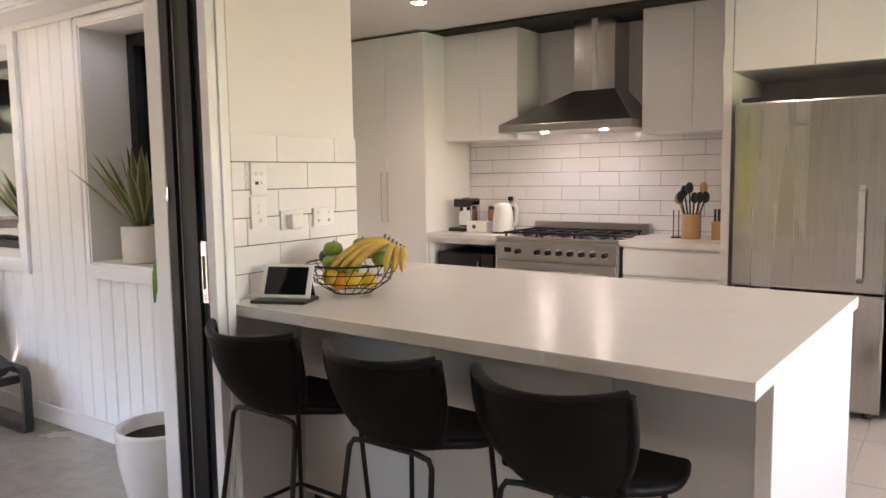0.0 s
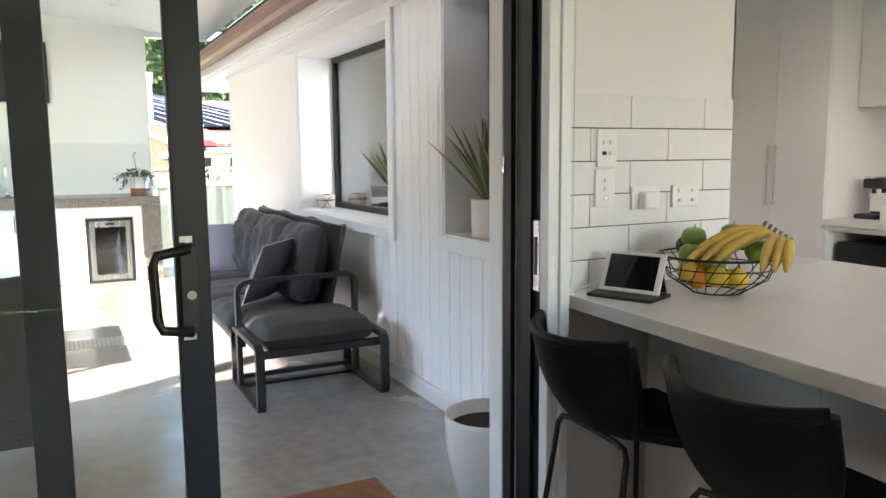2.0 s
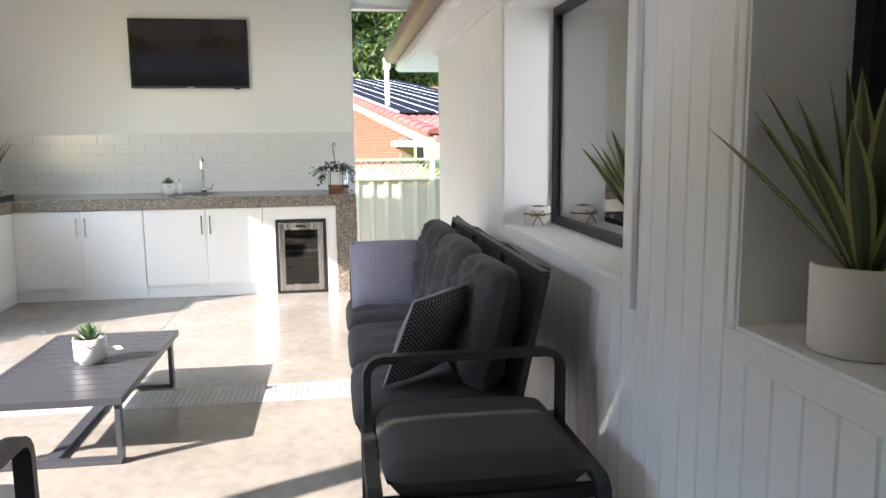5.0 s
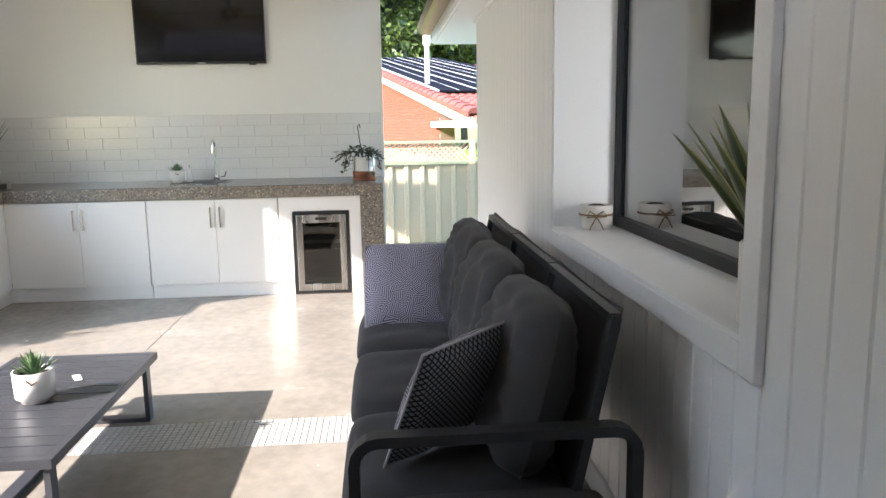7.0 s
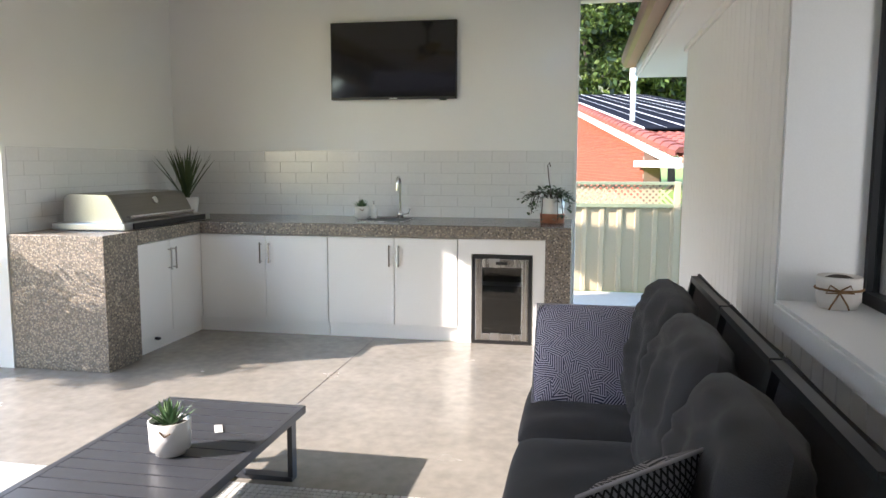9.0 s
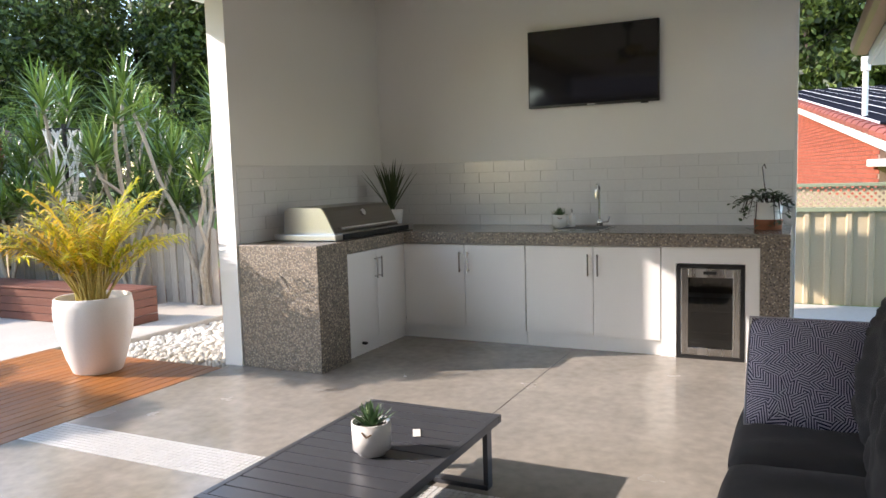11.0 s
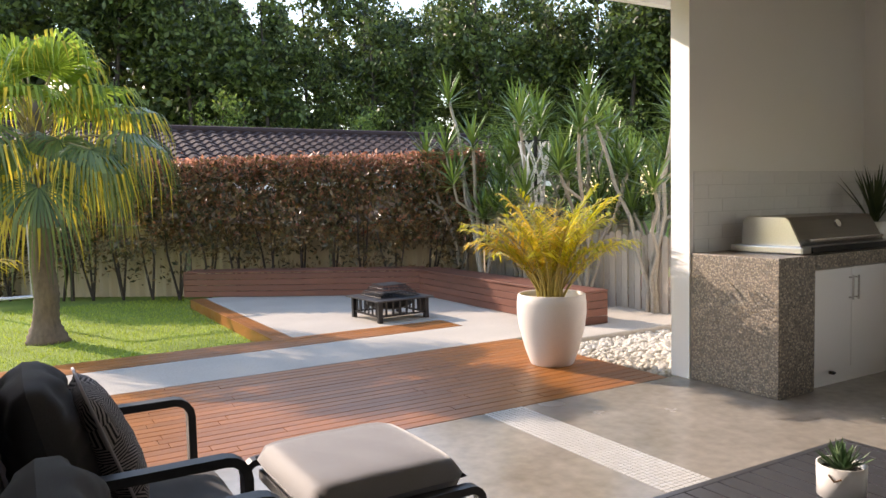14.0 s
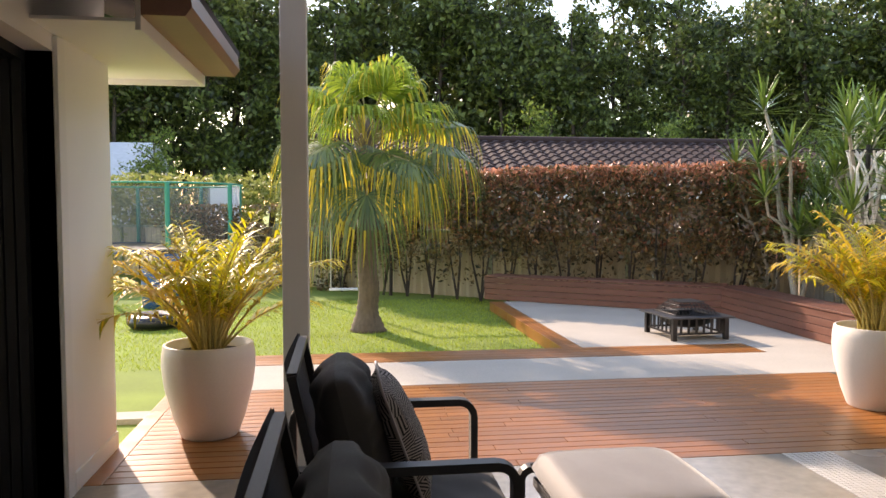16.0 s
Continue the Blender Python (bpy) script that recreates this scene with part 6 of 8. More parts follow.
def build_outdoor_kitchen():
    b = thing("outdoor_bench", (-9.86, -2.45, 0), "L-shaped exposed-aggregate concrete outdoor kitchen bench", "bench")
    L = lambda x, y, z: (x + 9.86, y + 2.45, z)
    g = Geo().box(L(-9.858, -2.448, 0.82), L(-8.99, 1.262, 0.915), 0.006).box(L(-8.99, -2.448, 0.82), L(-8.105, -1.735, 0.915), 0.006)
    part("benchtop", g, AGG, b)
    part("end_block", Geo().box(L(-8.103, -2.448, 0.0), L(-7.72, -1.735, 0.917), 0.006), AGG, b)
    part("end_block", Geo().box(L(-9.858, 1.07, 0.0), L(-8.99, 1.262, 0.819), 0.006), AGG, b)
    top = mat("honed_bench_top", (0.20, 0.18, 0.16), 0.22, var=0.3, scale=90, fine=200, rvar=0.05)
    g = Geo().box(L(-9.858, -2.448, 0.9145), L(-9.0, 1.255, 0.9185), 0.0).box(L(-9.0, -2.448, 0.9145), L(-8.11, -1.742, 0.9185))
    part("polished_surface", g, top, b)
    g = "outdoor cabinets"

    def unit(x, y, rot, w, doors, handles, label):
        c = thing("outdoor_cabinet", pose(x, y, 0, 0, 0, rot), label, "cabinet", g)
        part("body", Geo().box((0, 0.02, 0.118), (w, 0.60, 0.815)), CABINET, c)
        part("kick", Geo().box((0, 0.03, 0.0), (w, 0.58, 0.118)), CABINET, c)
        for a, d in zip(doors[:-1], doors[1:]):
            part("door", Geo().box((a + 0.002, 0, 0.116), (d - 0.002, 0.019, 0.812), 0.002), CABINET, c)
        for h in handles:
            k = Geo().box((h - 0.006, -0.034, 0.585), (h + 0.006, -0.024, 0.755), 0.002)
            for z in (0.60, 0.74):
                k.box((h - 0.005, -0.026, z - 0.005), (h + 0.005, 0.001, z + 0.005))
            part("handle", k, STEEL, c, "square steel bar handle")
        return c
    # along the television wall the cabinets face east; their own x runs along world y
    unit(-9.02, -1.757, 90, 1.097, [0, 0.567, 1.097], (0.532, 0.607), "white two-door outdoor cabinet under the bench")
    unit(-9.02, -0.655, 90, 1.05, [0, 0.545, 1.05], (0.51, 0.585), "white two-door outdoor cabinet under the sink")
    f = thing("filler_panel", pose(-9.02, 0.40, 0, 0, 0, 90), "white panel round the small drinks fridge", "panel")
    part("panel", Geo().box((0, 0, 0.0), (0.105, 0.02, 0.815)).box((0.575, 0, 0.0), (0.668, 0.02, 0.815)).box((0.105, 0, 0.70), (0.575, 0.02, 0.815)), CABINET, f)
    c = unit(-8.107, -1.755, 180, 0.912, [0, 0.445, 0.912], (0.415, 0.48), "white two-door outdoor cabinet under the barbecue")
    part("corner_filler", Geo().box((0.913, 0.033, 0.0), (0.943, 0.3, 0.117)).box((0.9435, 0.003, 0.0), (0.96, 0.3, 0.117)).box((0.913, 0.012, 0.1175), (0.934, 0.3, 0.812)), CABINET, c)
    solid("gas_tap", Geo().tube([(-8.30, -1.752, 0.10), (-8.30, -1.72, 0.10)], 0.012, 10).box((-8.315, -1.73, 0.092), (-8.285, -1.715, 0.108), 0.003), PLASTIC_B, "small black gas fitting on the kickboard", "fitting")
    # drinks fridge
    r = thing("bar_fridge", pose(-9.018, 0.515, 0, 0, 0, 90), "small steel-framed glass-door drinks fridge", "fridge")
    gb = Geo().box((0, 0.03, 0.0), (0.02, 0.56, 0.69)).box((0.435, 0.03, 0.0), (0.455, 0.56, 0.69)).box((0.02, 0.03, 0.67), (0.435, 0.56, 0.69)).box((0.02, 0.03, 0.0), (0.435, 0.56, 0.03)).box((0.02, 0.54, 0.03), (0.435, 0.56, 0.67))
    part("body", gb, PLASTIC_B, r)
    d = part("door_frame", Geo().box((0.025, -0.005, 0.03), (0.075, 0.028, 0.665), 0.003).box((0.38, -0.005, 0.03), (0.43, 0.028, 0.665), 0.003).box((0.075, -0.005, 0.60), (0.38, 0.028, 0.665), 0.003).box((0.075, -0.005, 0.03), (0.38, 0.028, 0.085), 0.003), STEEL, r)
    part("badge", Geo().box((0.18, -0.009, 0.622), (0.27, -0.004, 0.645), 0.002), PLASTIC_B, d)
    part("pane", Geo().box((0.075, 0.008, 0.085), (0.38, 0.014, 0.60)), GLASS_T, d)
    part("outer_frame", Geo().box((-0.002, -0.004, 0.0), (0.022, 0.03, 0.695)).box((0.433, -0.004, 0.0), (0.457, 0.03, 0.695)).box((0.022, -0.004, 0.668), (0.433, 0.03, 0.695)).box((0.022, -0.004, 0.0), (0.433, 0.03, 0.026)), PLASTIC_B, r)
    for z in (0.18, 0.34, 0.48):
        gs = Geo()
        for k in range(9):
            gs.box((0.03 + 0.045 * k, 0.06, z), (0.035 + 0.045 * k, 0.5, z + 0.005))
        gs.box((0.03, 0.06, z), (0.425, 0.068, z + 0.012))
        part("shelf", gs, CHROME, r)
    rng = random.Random(4)
    for z, n in ((0.346, 5), (0.486, 6)):
        for k in range(n):
            bt = thing("bottle", (-9.018 - 0.16 - 0.05 * (k % 2), 0.515 + 0.06 + 0.062 * k, z + 0.006), "small drink bottle lying ready in the fridge", "bottle", "bottles")
            part("glass", Geo().lathe([(0, 0), (0.026, 0), (0.026, 0.07), (0.012, 0.10), (0.012, 0.12), (0, 0.12)], 12), mat("bottle_glass", rng.choice([(0.02, 0.03, 0.05), (0.3, 0.3, 0.28), (0.10, 0.05, 0.02)]), 0.15), bt)
    # sink and tap
    s = thing("sink", (-9.45, -0.28, 0.919), "inset stainless steel bar sink", "sink")
    part("rim", Geo().box((-0.2, -0.2, 0.0), (-0.185, 0.2, 0.004)).box((0.185, -0.2, 0.0), (0.2, 0.2, 0.004)).box((-0.185, -0.2, 0.0), (0.185, -0.185, 0.004)).box((-0.185, 0.185, 0.0), (0.185, 0.2, 0.004)), STEEL, s)
    part("bowl", Geo().box((-0.185, -0.185, 0.0005), (0.185, 0.185, 0.0025)), BLACK_STEEL, s)
    t = thing("tap", (-9.68, -0.22, 0.919), "tall chrome gooseneck sink tap with side lever", "tap")
    part("base", Geo().lathe([(0.0, 0.0), (0.026, 0.0), (0.026, 0.05), (0.014, 0.06)], 18), CHROME, t)
    part("spout", Geo().tube([(0, 0, 0.05), (0, 0, 0.30)] + [(0.06 - 0.06 * math.cos(a), 0, 0.30 + 0.06 * math.sin(a)) for a in [radians(15 * k) for k in range(1, 13)]] + [(0.12, 0, 0.24)], 0.011, 10), CHROME, t)
    part("lever", Geo().tube([(0, 0.02, 0.035), (0, 0.07, 0.04), (0, 0.085, 0.085)], 0.007, 8), CHROME, t)
    sp = thing("soap_bottle", (-9.58, -0.43, 0.919), "small clear soap pump bottle", "bottle")
    part("body", Geo().lathe([(0, 0), (0.025, 0), (0.027, 0.09), (0.01, 0.105), (0.01, 0.12), (0, 0.12)], 14), PLASTIC_W, sp)
    part("pump", Geo().tube([(0, 0, 0.12), (0, 0, 0.15), (0.03, 0, 0.148)], 0.004, 6), CHROME, sp)
    # trailing plant at the end of the bench
    p = thing("trailing_plant", (-9.45, 1.10, 0.919), "trailing dark-leaved plant in a white and terracotta pot", "potted plant")
    part("saucer", Geo().lathe([(0, 0), (0.095, 0), (0.10, 0.07), (0.095, 0.075), (0.0, 0.07)], 24), TERRACOTTA, p)
    part("pot", Geo().lathe([(0.09, 0.06), (0.10, 0.2), (0.094, 0.2), (0.09, 0.17), (0.0, 0.17)], 24), CERAMIC_G, p)
    gs, gl = Geo(), Geo()
    for k in range(22):
        a, L = rng.uniform(0, 6.28), rng.uniform(0.10, 0.22)
        pts = [(0.03 * math.cos(a), 0.03 * math.sin(a), 0.18), (0.09 * math.cos(a), 0.09 * math.sin(a), 0.25), (L * math.cos(a), L * math.sin(a), 0.22), ((L + 0.03) * math.cos(a), (L + 0.03) * math.sin(a), 0.22 - rng.uniform(0.02, 0.2))]
        gs.tube(pts, 0.003, 5)
        for q in range(1, 4):
            for _ in range(3):
                c = Vector(pts[q]) + Vector((rng.uniform(-0.03, 0.03), rng.uniform(-0.03, 0.03), rng.uniform(-0.02, 0.03)))
                sword_leaf(gl, c, rng.uniform(0, 6.28), rng.uniform(0.8, 1.9), 0.05, 0.028, 0.5, 3, 0.2, 0.1)
    gs.tube([(0.0, 0.0, 0.18), (-0.02, -0.03, 0.33), (-0.03, -0.045, 0.46), (-0.01, -0.03, 0.48), (0.0, -0.02, 0.45)], 0.004, 6)
    part("stems", gs, BARK_D, p)
    part("leaves", gl, leaf_mat("trailing_leaf", (0.02, 0.05, 0.02), (0.06, 0.10, 0.04), 0.5, 0.15), p)
    # spiky plant in the corner
    c = thing("spiky_plant", (-9.50, -2.14, 0.919), "dark sword-leaved plant in a white pot in the corner", "potted plant")
    part("pot", Geo().lathe([(0, 0), (0.09, 0), (0.11, 0.17), (0.104, 0.17), (0.1, 0.14), (0, 0.14)], 24), CERAMIC_G, c)
    gl = Geo()
    for k in range(26):
        sword_leaf(gl, (0.02 * math.cos(k), 0.02 * math.sin(k), 0.14), k * 2.4, 0.08 + 0.6 * (k / 26), 0.42 + 0.1 * rng.random(), 0.030, 0.15, 6, 0.4, 0.02)
    part("leaves", gl, AGAVE_D, c)
    # hooded barbecue
    q = thing("barbecue", (-8.16, -1.79, 0.919), "built-in stainless steel barbecue with a closed hood", "barbecue")
    part("base", Geo().box((-1.10, -0.57, 0.0), (0.12, 0.0, 0.05), 0.008), STEEL_H, q)
    prof = [(-0.08, 0.05), (-0.17, 0.22), (-0.20, 0.245), (-0.50, 0.25), (-0.54, 0.22), (-0.55, 0.05)]
    part("hood", Geo().prism(prof, -0.98, 0.0, "x"), DARK_STEEL, q)
    part("end_cap", Geo().prism([(u * 1.0, w) for u, w in prof], 0.001, 0.02, "x"), STEEL_H, q, "bright hood end plate")
    part("handle", Geo().tube([(-0.93, -0.062, 0.085), (-0.05, -0.062, 0.085)], 0.012, 10).box((-0.92, -0.10, 0.078), (-0.90, -0.06, 0.092)).box((-0.08, -0.10, 0.078), (-0.06, -0.06, 0.092)), CHROME, q)
    part("gauge", Geo().tube([(-0.49, -0.145, 0.185), (-0.49, -0.128, 0.192)], 0.028, 18), CHROME, q)
    part("control_strip", Geo().box((-1.0, -0.03, 0.005), (0.02, 0.012, 0.048), 0.004), BLACK_STEEL, q)
    # television
    tv = thing("television", (-9.80, -0.878, 1.949), "black flat screen television hung on the white wall", "television")
    part("body", Geo().box((-0.045, 0.0, 0.0), (-0.004, 1.129, 0.665), 0.006), PLASTIC_B, tv)
    part("screen", Geo().box((-0.006, 0.012, 0.018), (0.0, 1.117, 0.653), 0.002), SCREEN, tv)
    part("badge", Geo().box((-0.005, 0.53, 0.004), (0.001, 0.60, 0.012)), GROUT_L, tv)
    part("sensor", Geo().box((-0.02, 0.98, -0.012), (-0.008, 1.04, 0.0)), PLASTIC_B, tv)
    part("wall_bracket", Geo().box((-0.062, 0.40, 0.18), (-0.044, 0.73, 0.48)), BLACK_STEEL, tv)
    so = thing("outdoor_socket", (-9.852, 0.93, 1.13), "pale grey outdoor power socket on the tiles", "socket")
    part("plate", Geo().box((-0.004, -0.055, -0.035), (0.012, 0.055, 0.035), 0.004), PLASTIC_W, so)
    # ceiling fan
    fz = ceil_z(-0.4)
    fan = thing("ceiling_fan", (-7.9, -0.4, 2.62), "brushed metal ceiling fan with pale wooden blades", "fan")
    part("rod", Geo().tube([(0, 0, 0.06), (0, 0, fz - 2.62)], 0.014, 10), STEEL, fan)
    part("canopy", Geo().lathe([(0.06, fz - 2.62), (0.055, fz - 2.67), (0.02, fz - 2.70)], 20), STEEL, fan)
    part("motor", Geo().lathe([(0, -0.02), (0.09, -0.02), (0.11, 0.01), (0.10, 0.06), (0.03, 0.08), (0, 0.08)], 26), STEEL, fan)
    blade = mat("honey_wood_blade", (0.62, 0.44, 0.16), 0.45, var=0.15, scale=4, fine=50, stretch=(0.2, 2, 1))
    for k in range(4):
        g2 = Geo()
        n = 8
        pr = [(0.10 + 0.52 * i / n, 0.045 + 0.03 * math.sin(math.pi * min(1, i / n * 0.9))) for i in range(n + 1)]
        out = [(x, w) for x, w in pr] + [(0.65, 0.03), (0.65, -0.03)] + [(x, -w) for x, w in pr[::-1]]
        g2.prism(out, 0.0, 0.008, "z")
        part("blade", g2, blade, fan, at=pose(0, 0, 0.0, 0, 0, 70 + 90 * k) @ pose(0, 0, 0, 8, 0, 0))
    for x, y in ((-8.6, 0.9), (-4.4, 0.4), (-6.0, -1.2)):
        z = ceil_z(y)
        dl = thing("patio_downlight", pose(x, y, z - 0.004, 4), "small round white ceiling light, unlit", "ceiling light", "patio downlights")
        part("ring", Geo().lathe([(0.03, -0.004), (0.05, -0.006), (0.053, 0.002)], 24), PLASTIC_W, dl)
        part("diffuser", Geo().lathe([(0.0, -0.002), (0.03, -0.003)], 20), CERAMIC_G, dl)


def build_outdoor_tiles():
    setting("grout_outdoor", Geo().box((-9.861, -2.45, 0.915), (-9.857, 1.258, 1.503)).box((-9.857, -2.451, 0.915), (-7.75, -2.447, 1.503)), GROUT_L, "pale grout of the outdoor splashback")
    tile_wall("splashback_tv", "pale grey glazed tiles above the outdoor bench", 6, OUT_TILE, GROUT_L, 0.0, 3.70, 1.503, 0.098, 0.30, lambda u, z: Matrix.Translation((-9.8575, -2.442 + u, z)) @ pose(0, 0, 0, 0, 0, 90))
    tile_wall("splashback_return", "pale grey glazed tiles behind the barbecue", 6, OUT_TILE, GROUT_L, 0.0, 2.10, 1.503, 0.098, 0.30, lambda u, z: Matrix.Translation((-7.752 - u, -2.4475, z)) @ pose(0, 0, 0, 0, 0, 180))


build_seating()
build_table()
build_pots()
build_outdoor_kitchen()

# ---- yard ----
ARECA = leaf_mat("areca_leaflet", (0.28, 0.33, 0.02), (0.74, 0.60, 0.03), 0.35, 0.5)
ARECA_O = leaf_mat("orange_areca_leaflet", (0.62, 0.40, 0.03), (0.74, 0.55, 0.08), 0.4, 0.5)
FAN_LEAF = leaf_mat("fan_palm_leaf", (0.13, 0.22, 0.025), (0.36, 0.45, 0.06), 0.35, 0.5)
FAN_OLD = leaf_mat("old_fan_palm_leaf", (0.05, 0.095, 0.03), (0.20, 0.26, 0.07), 0.35, 0.4)
FAN_TIP = leaf_mat("yellow_fan_tip", (0.50, 0.40, 0.04), (0.74, 0.56, 0.06), 0.5, 0.55)
DRAC = leaf_mat("dracaena_leaf", (0.025, 0.06, 0.014), (0.20, 0.31, 0.06), 0.28, 0.18)
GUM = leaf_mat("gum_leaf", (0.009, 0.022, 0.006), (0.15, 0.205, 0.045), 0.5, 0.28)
# sun on the understorey is put into this lighter leaf colour
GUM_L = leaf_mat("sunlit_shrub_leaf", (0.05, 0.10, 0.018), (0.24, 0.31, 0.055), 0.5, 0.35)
HEDGE = leaf_mat("hedge_leaf", (0.022, 0.034, 0.012), (0.27, 0.17, 0.07), 0.32, 0.3)
HEDGE_R = leaf_mat("red_hedge_tip", (0.26, 0.085, 0.045), (0.66, 0.30, 0.18), 0.4, 0.4)
HEDGE_Y = leaf_mat("yellow_hedge_leaf", (0.16, 0.20, 0.04), (0.42, 0.42, 0.12), 0.45, 0.4)


def leaf_quads(rng, points, size, flat=0.0):
    """Small leaf quads about the given points."""
    v, f = [], []
    for p in points:
        s = size * rng.uniform(0.6, 1.4)
        a = Vector((rng.gauss(0, 1), rng.gauss(0, 1), rng.gauss(0, 1) - flat)).normalized() * s
        b = a.orthogonal().normalized()
        b = (b * math.cos(rng.uniform(0, 3.1)) + a.normalized().cross(b) * math.sin(rng.uniform(0, 3.1))) * s * 0.42
        k = len(v)
        p = Vector(p)
        v += [p - a, p + b - a * 0.1, p + a, p - b - a * 0.1]
        f.append((k, k + 1, k + 2, k + 3))
    return v, f


def leaf_part(name, rng, points, size, material, parent, label="", flat=0.0):
    g = Geo()
    v, f = leaf_quads(rng, points, size, flat)
    g.add(v, f)
    me = bpy.data.meshes.new(name)
    me.from_pydata(g.v, [], g.f)
    me.materials.append(material)
    return part(name, me, material, parent, label)


def big_pot(at, label):
    p = thing("planter", at, label, "planter", "large planters")
    prof = [(0.0, 0.0), (0.165, 0.0), (0.175, 0.012), (0.215, 0.12), (0.262, 0.30), (0.278, 0.42), (0.278, 0.50), (0.268, 0.565), (0.258, 0.572), (0.246, 0.565), (0.25, 0.50), (0.0, 0.50)]
    part("pot", Geo().lathe(prof, 48), CERAMIC, p)
    part("soil", Geo().lathe([(0.0, 0.52), (0.25, 0.505)], 24), SOIL, p)
    return p


def frond(gs, gl, base, az, lean, length, curl, leaf_len, n, rng):
    """A feather palm frond: arched rachis with two rows of leaflets."""
    p, ang = Vector(base), lean
    d = Vector((math.cos(az), math.sin(az), 0))
    s = Vector((-math.sin(az), math.cos(az), 0))
    pts = [p.copy()]
    step = length / n
    dirs = []
    for i in range(n):
        v = d * math.sin(ang) + Vector((0, 0, 1)) * math.cos(ang)
        p = p + v * step
        pts.append(p.copy())
        dirs.append(v)
        ang += curl / n * (0.4 + 1.2 * i / n)
    gs.tube(pts[::3] + [pts[-1]], 0.009, 5, False, 0.002)
    start = int(n * 0.32)
    for i in range(start, n):
        t = (i - start) / (n - start)
        L = leaf_len * (0.55 + 1.2 * t * (1 - t) * 1.6) * (1.0 - 0.25 * t) * rng.uniform(0.85, 1.1)
        for sg in (-1, 1):
            w = 0.0092 * rng.uniform(0.8, 1.3)
            out = (s * sg * rng.uniform(0.55, 0.95) + dirs[i] * rng.uniform(0.5, 0.8) + Vector((0, 0, rng.uniform(-0.1, 0.35) - 0.2 * t))).normalized()
            side = out.cross(Vector((0, 0, 1))).normalized() * w
            a = pts[i]
            m = a + out * L * 0.5
            e = a + out * L + Vector((0, 0, -L * rng.uniform(0.12, 0.4)))
            gl.add([a - side * 0.4, a + side * 0.4, m + side, m - side, e], [(0, 1, 2, 3), (3, 2, 4)], True)
    return pts


def areca(at, seed, label, group="areca palms"):
    rng = random.Random(seed)
    p = thing("areca_palm", at, label, "palm", group)
    gs, gl, go = Geo(), Geo(), Geo()
    for k in range(48):
        az = k * 2.4 + rng.uniform(-0.3, 0.3)
        lean = rng.uniform(0.0, 0.36) if k < 33 else rng.uniform(0.35, 0.75)
        target = go if (math.cos(az) > 0.35 and k % 3 == 0) else gl
        r = rng.uniform(0.0, 0.09)
        frond(gs, target, (r * math.cos(az), r * math.sin(az), 0.0), az, lean, rng.uniform(0.68, 1.0), rng.uniform(0.6, 1.55), 0.26, 27, rng)
    for k in range(26):
        a, r = rng.uniform(0, 6.28), rng.uniform(0, 0.11)
        gs.tube([(r * math.cos(a), r * math.sin(a), -0.01), (1.3 * r * math.cos(a), 1.3 * r * math.sin(a), rng.uniform(0.2, 0.4))], 0.011, 6, True, 0.007)
    part("clump", gs, mat("golden_cane", (0.46, 0.36, 0.10), 0.45, var=0.25, scale=15), p)
    part("foliage", gl, ARECA, p)
    part("yellowing_foliage", go, ARECA_O, p, "orange-yellow fronds")
    return p


def palm_fan(gs, gl, gy, base, az, lean, plen, R, hang, droop, yellow, rng):
    """One fan leaf: stalk, a pleated palmate blade and loose hanging tips."""
    up = Vector((0, 0, 1))
    d, s = Vector((math.cos(az), math.sin(az), 0)), Vector((-math.sin(az), math.cos(az), 0))
    v1 = d * math.sin(lean) + up * math.cos(lean)
    v2 = d * math.sin(lean + droop) + up * math.cos(lean + droop)
    hub = base + v1 * plen * 0.55 + v2 * plen * 0.45
    gs.tube([base, base + v1 * plen * 0.55, hub], 0.016, 5, False, 0.009)
    ax = d * math.sin(lean + droop * 1.6) + up * math.cos(lean + droop * 1.6)
    nrm = s.cross(ax).normalized()
    n = 44
    for j in range(n):
        ph = (j / (n - 1) - 0.5) * 4.3
        dr = (ax * math.cos(ph) + s * math.sin(ph) - nrm * 0.18 * abs(math.sin(ph))).normalized()
        sd = dr.cross(nrm).normalized()
        r = R * rng.uniform(0.9, 1.08) * (1 - 0.12 * abs(ph) / 2.1)
        pleat = nrm * (0.012 if j % 2 else -0.012)
        w1, w2 = r * 0.5 * 4.3 / n * 0.54, r * 0.028
        a = hub + dr * 0.02
        m = hub + dr * r * 0.5 + pleat - up * 0.02
        m2 = hub + dr * r * 0.80 - up * (0.07 + 0.10 * hang)
        drop = hang * rng.uniform(0.55, 1.25)
        e1 = hub + dr * r * 0.97 - up * (0.12 + 0.5 * drop)
        e2 = e1 - up * (0.55 * drop) + dr * 0.02 + Vector((rng.uniform(-0.03, 0.03), rng.uniform(-0.03, 0.03), 0))
        tip = rng.random() < yellow
        gl.add([a - sd * 0.003, a + sd * 0.003, m + sd * w1, m - sd * w1, m2 + sd * w2, m2 - sd * w2], [(0, 1, 2, 3), (3, 2, 4, 5)], True)
        (gy if tip else gl).add([m2 + sd * w2, m2 - sd * w2, e1 - sd * 0.007, e1 + sd * 0.007, e2], [(0, 1, 2, 3), (3, 2, 4)], True)


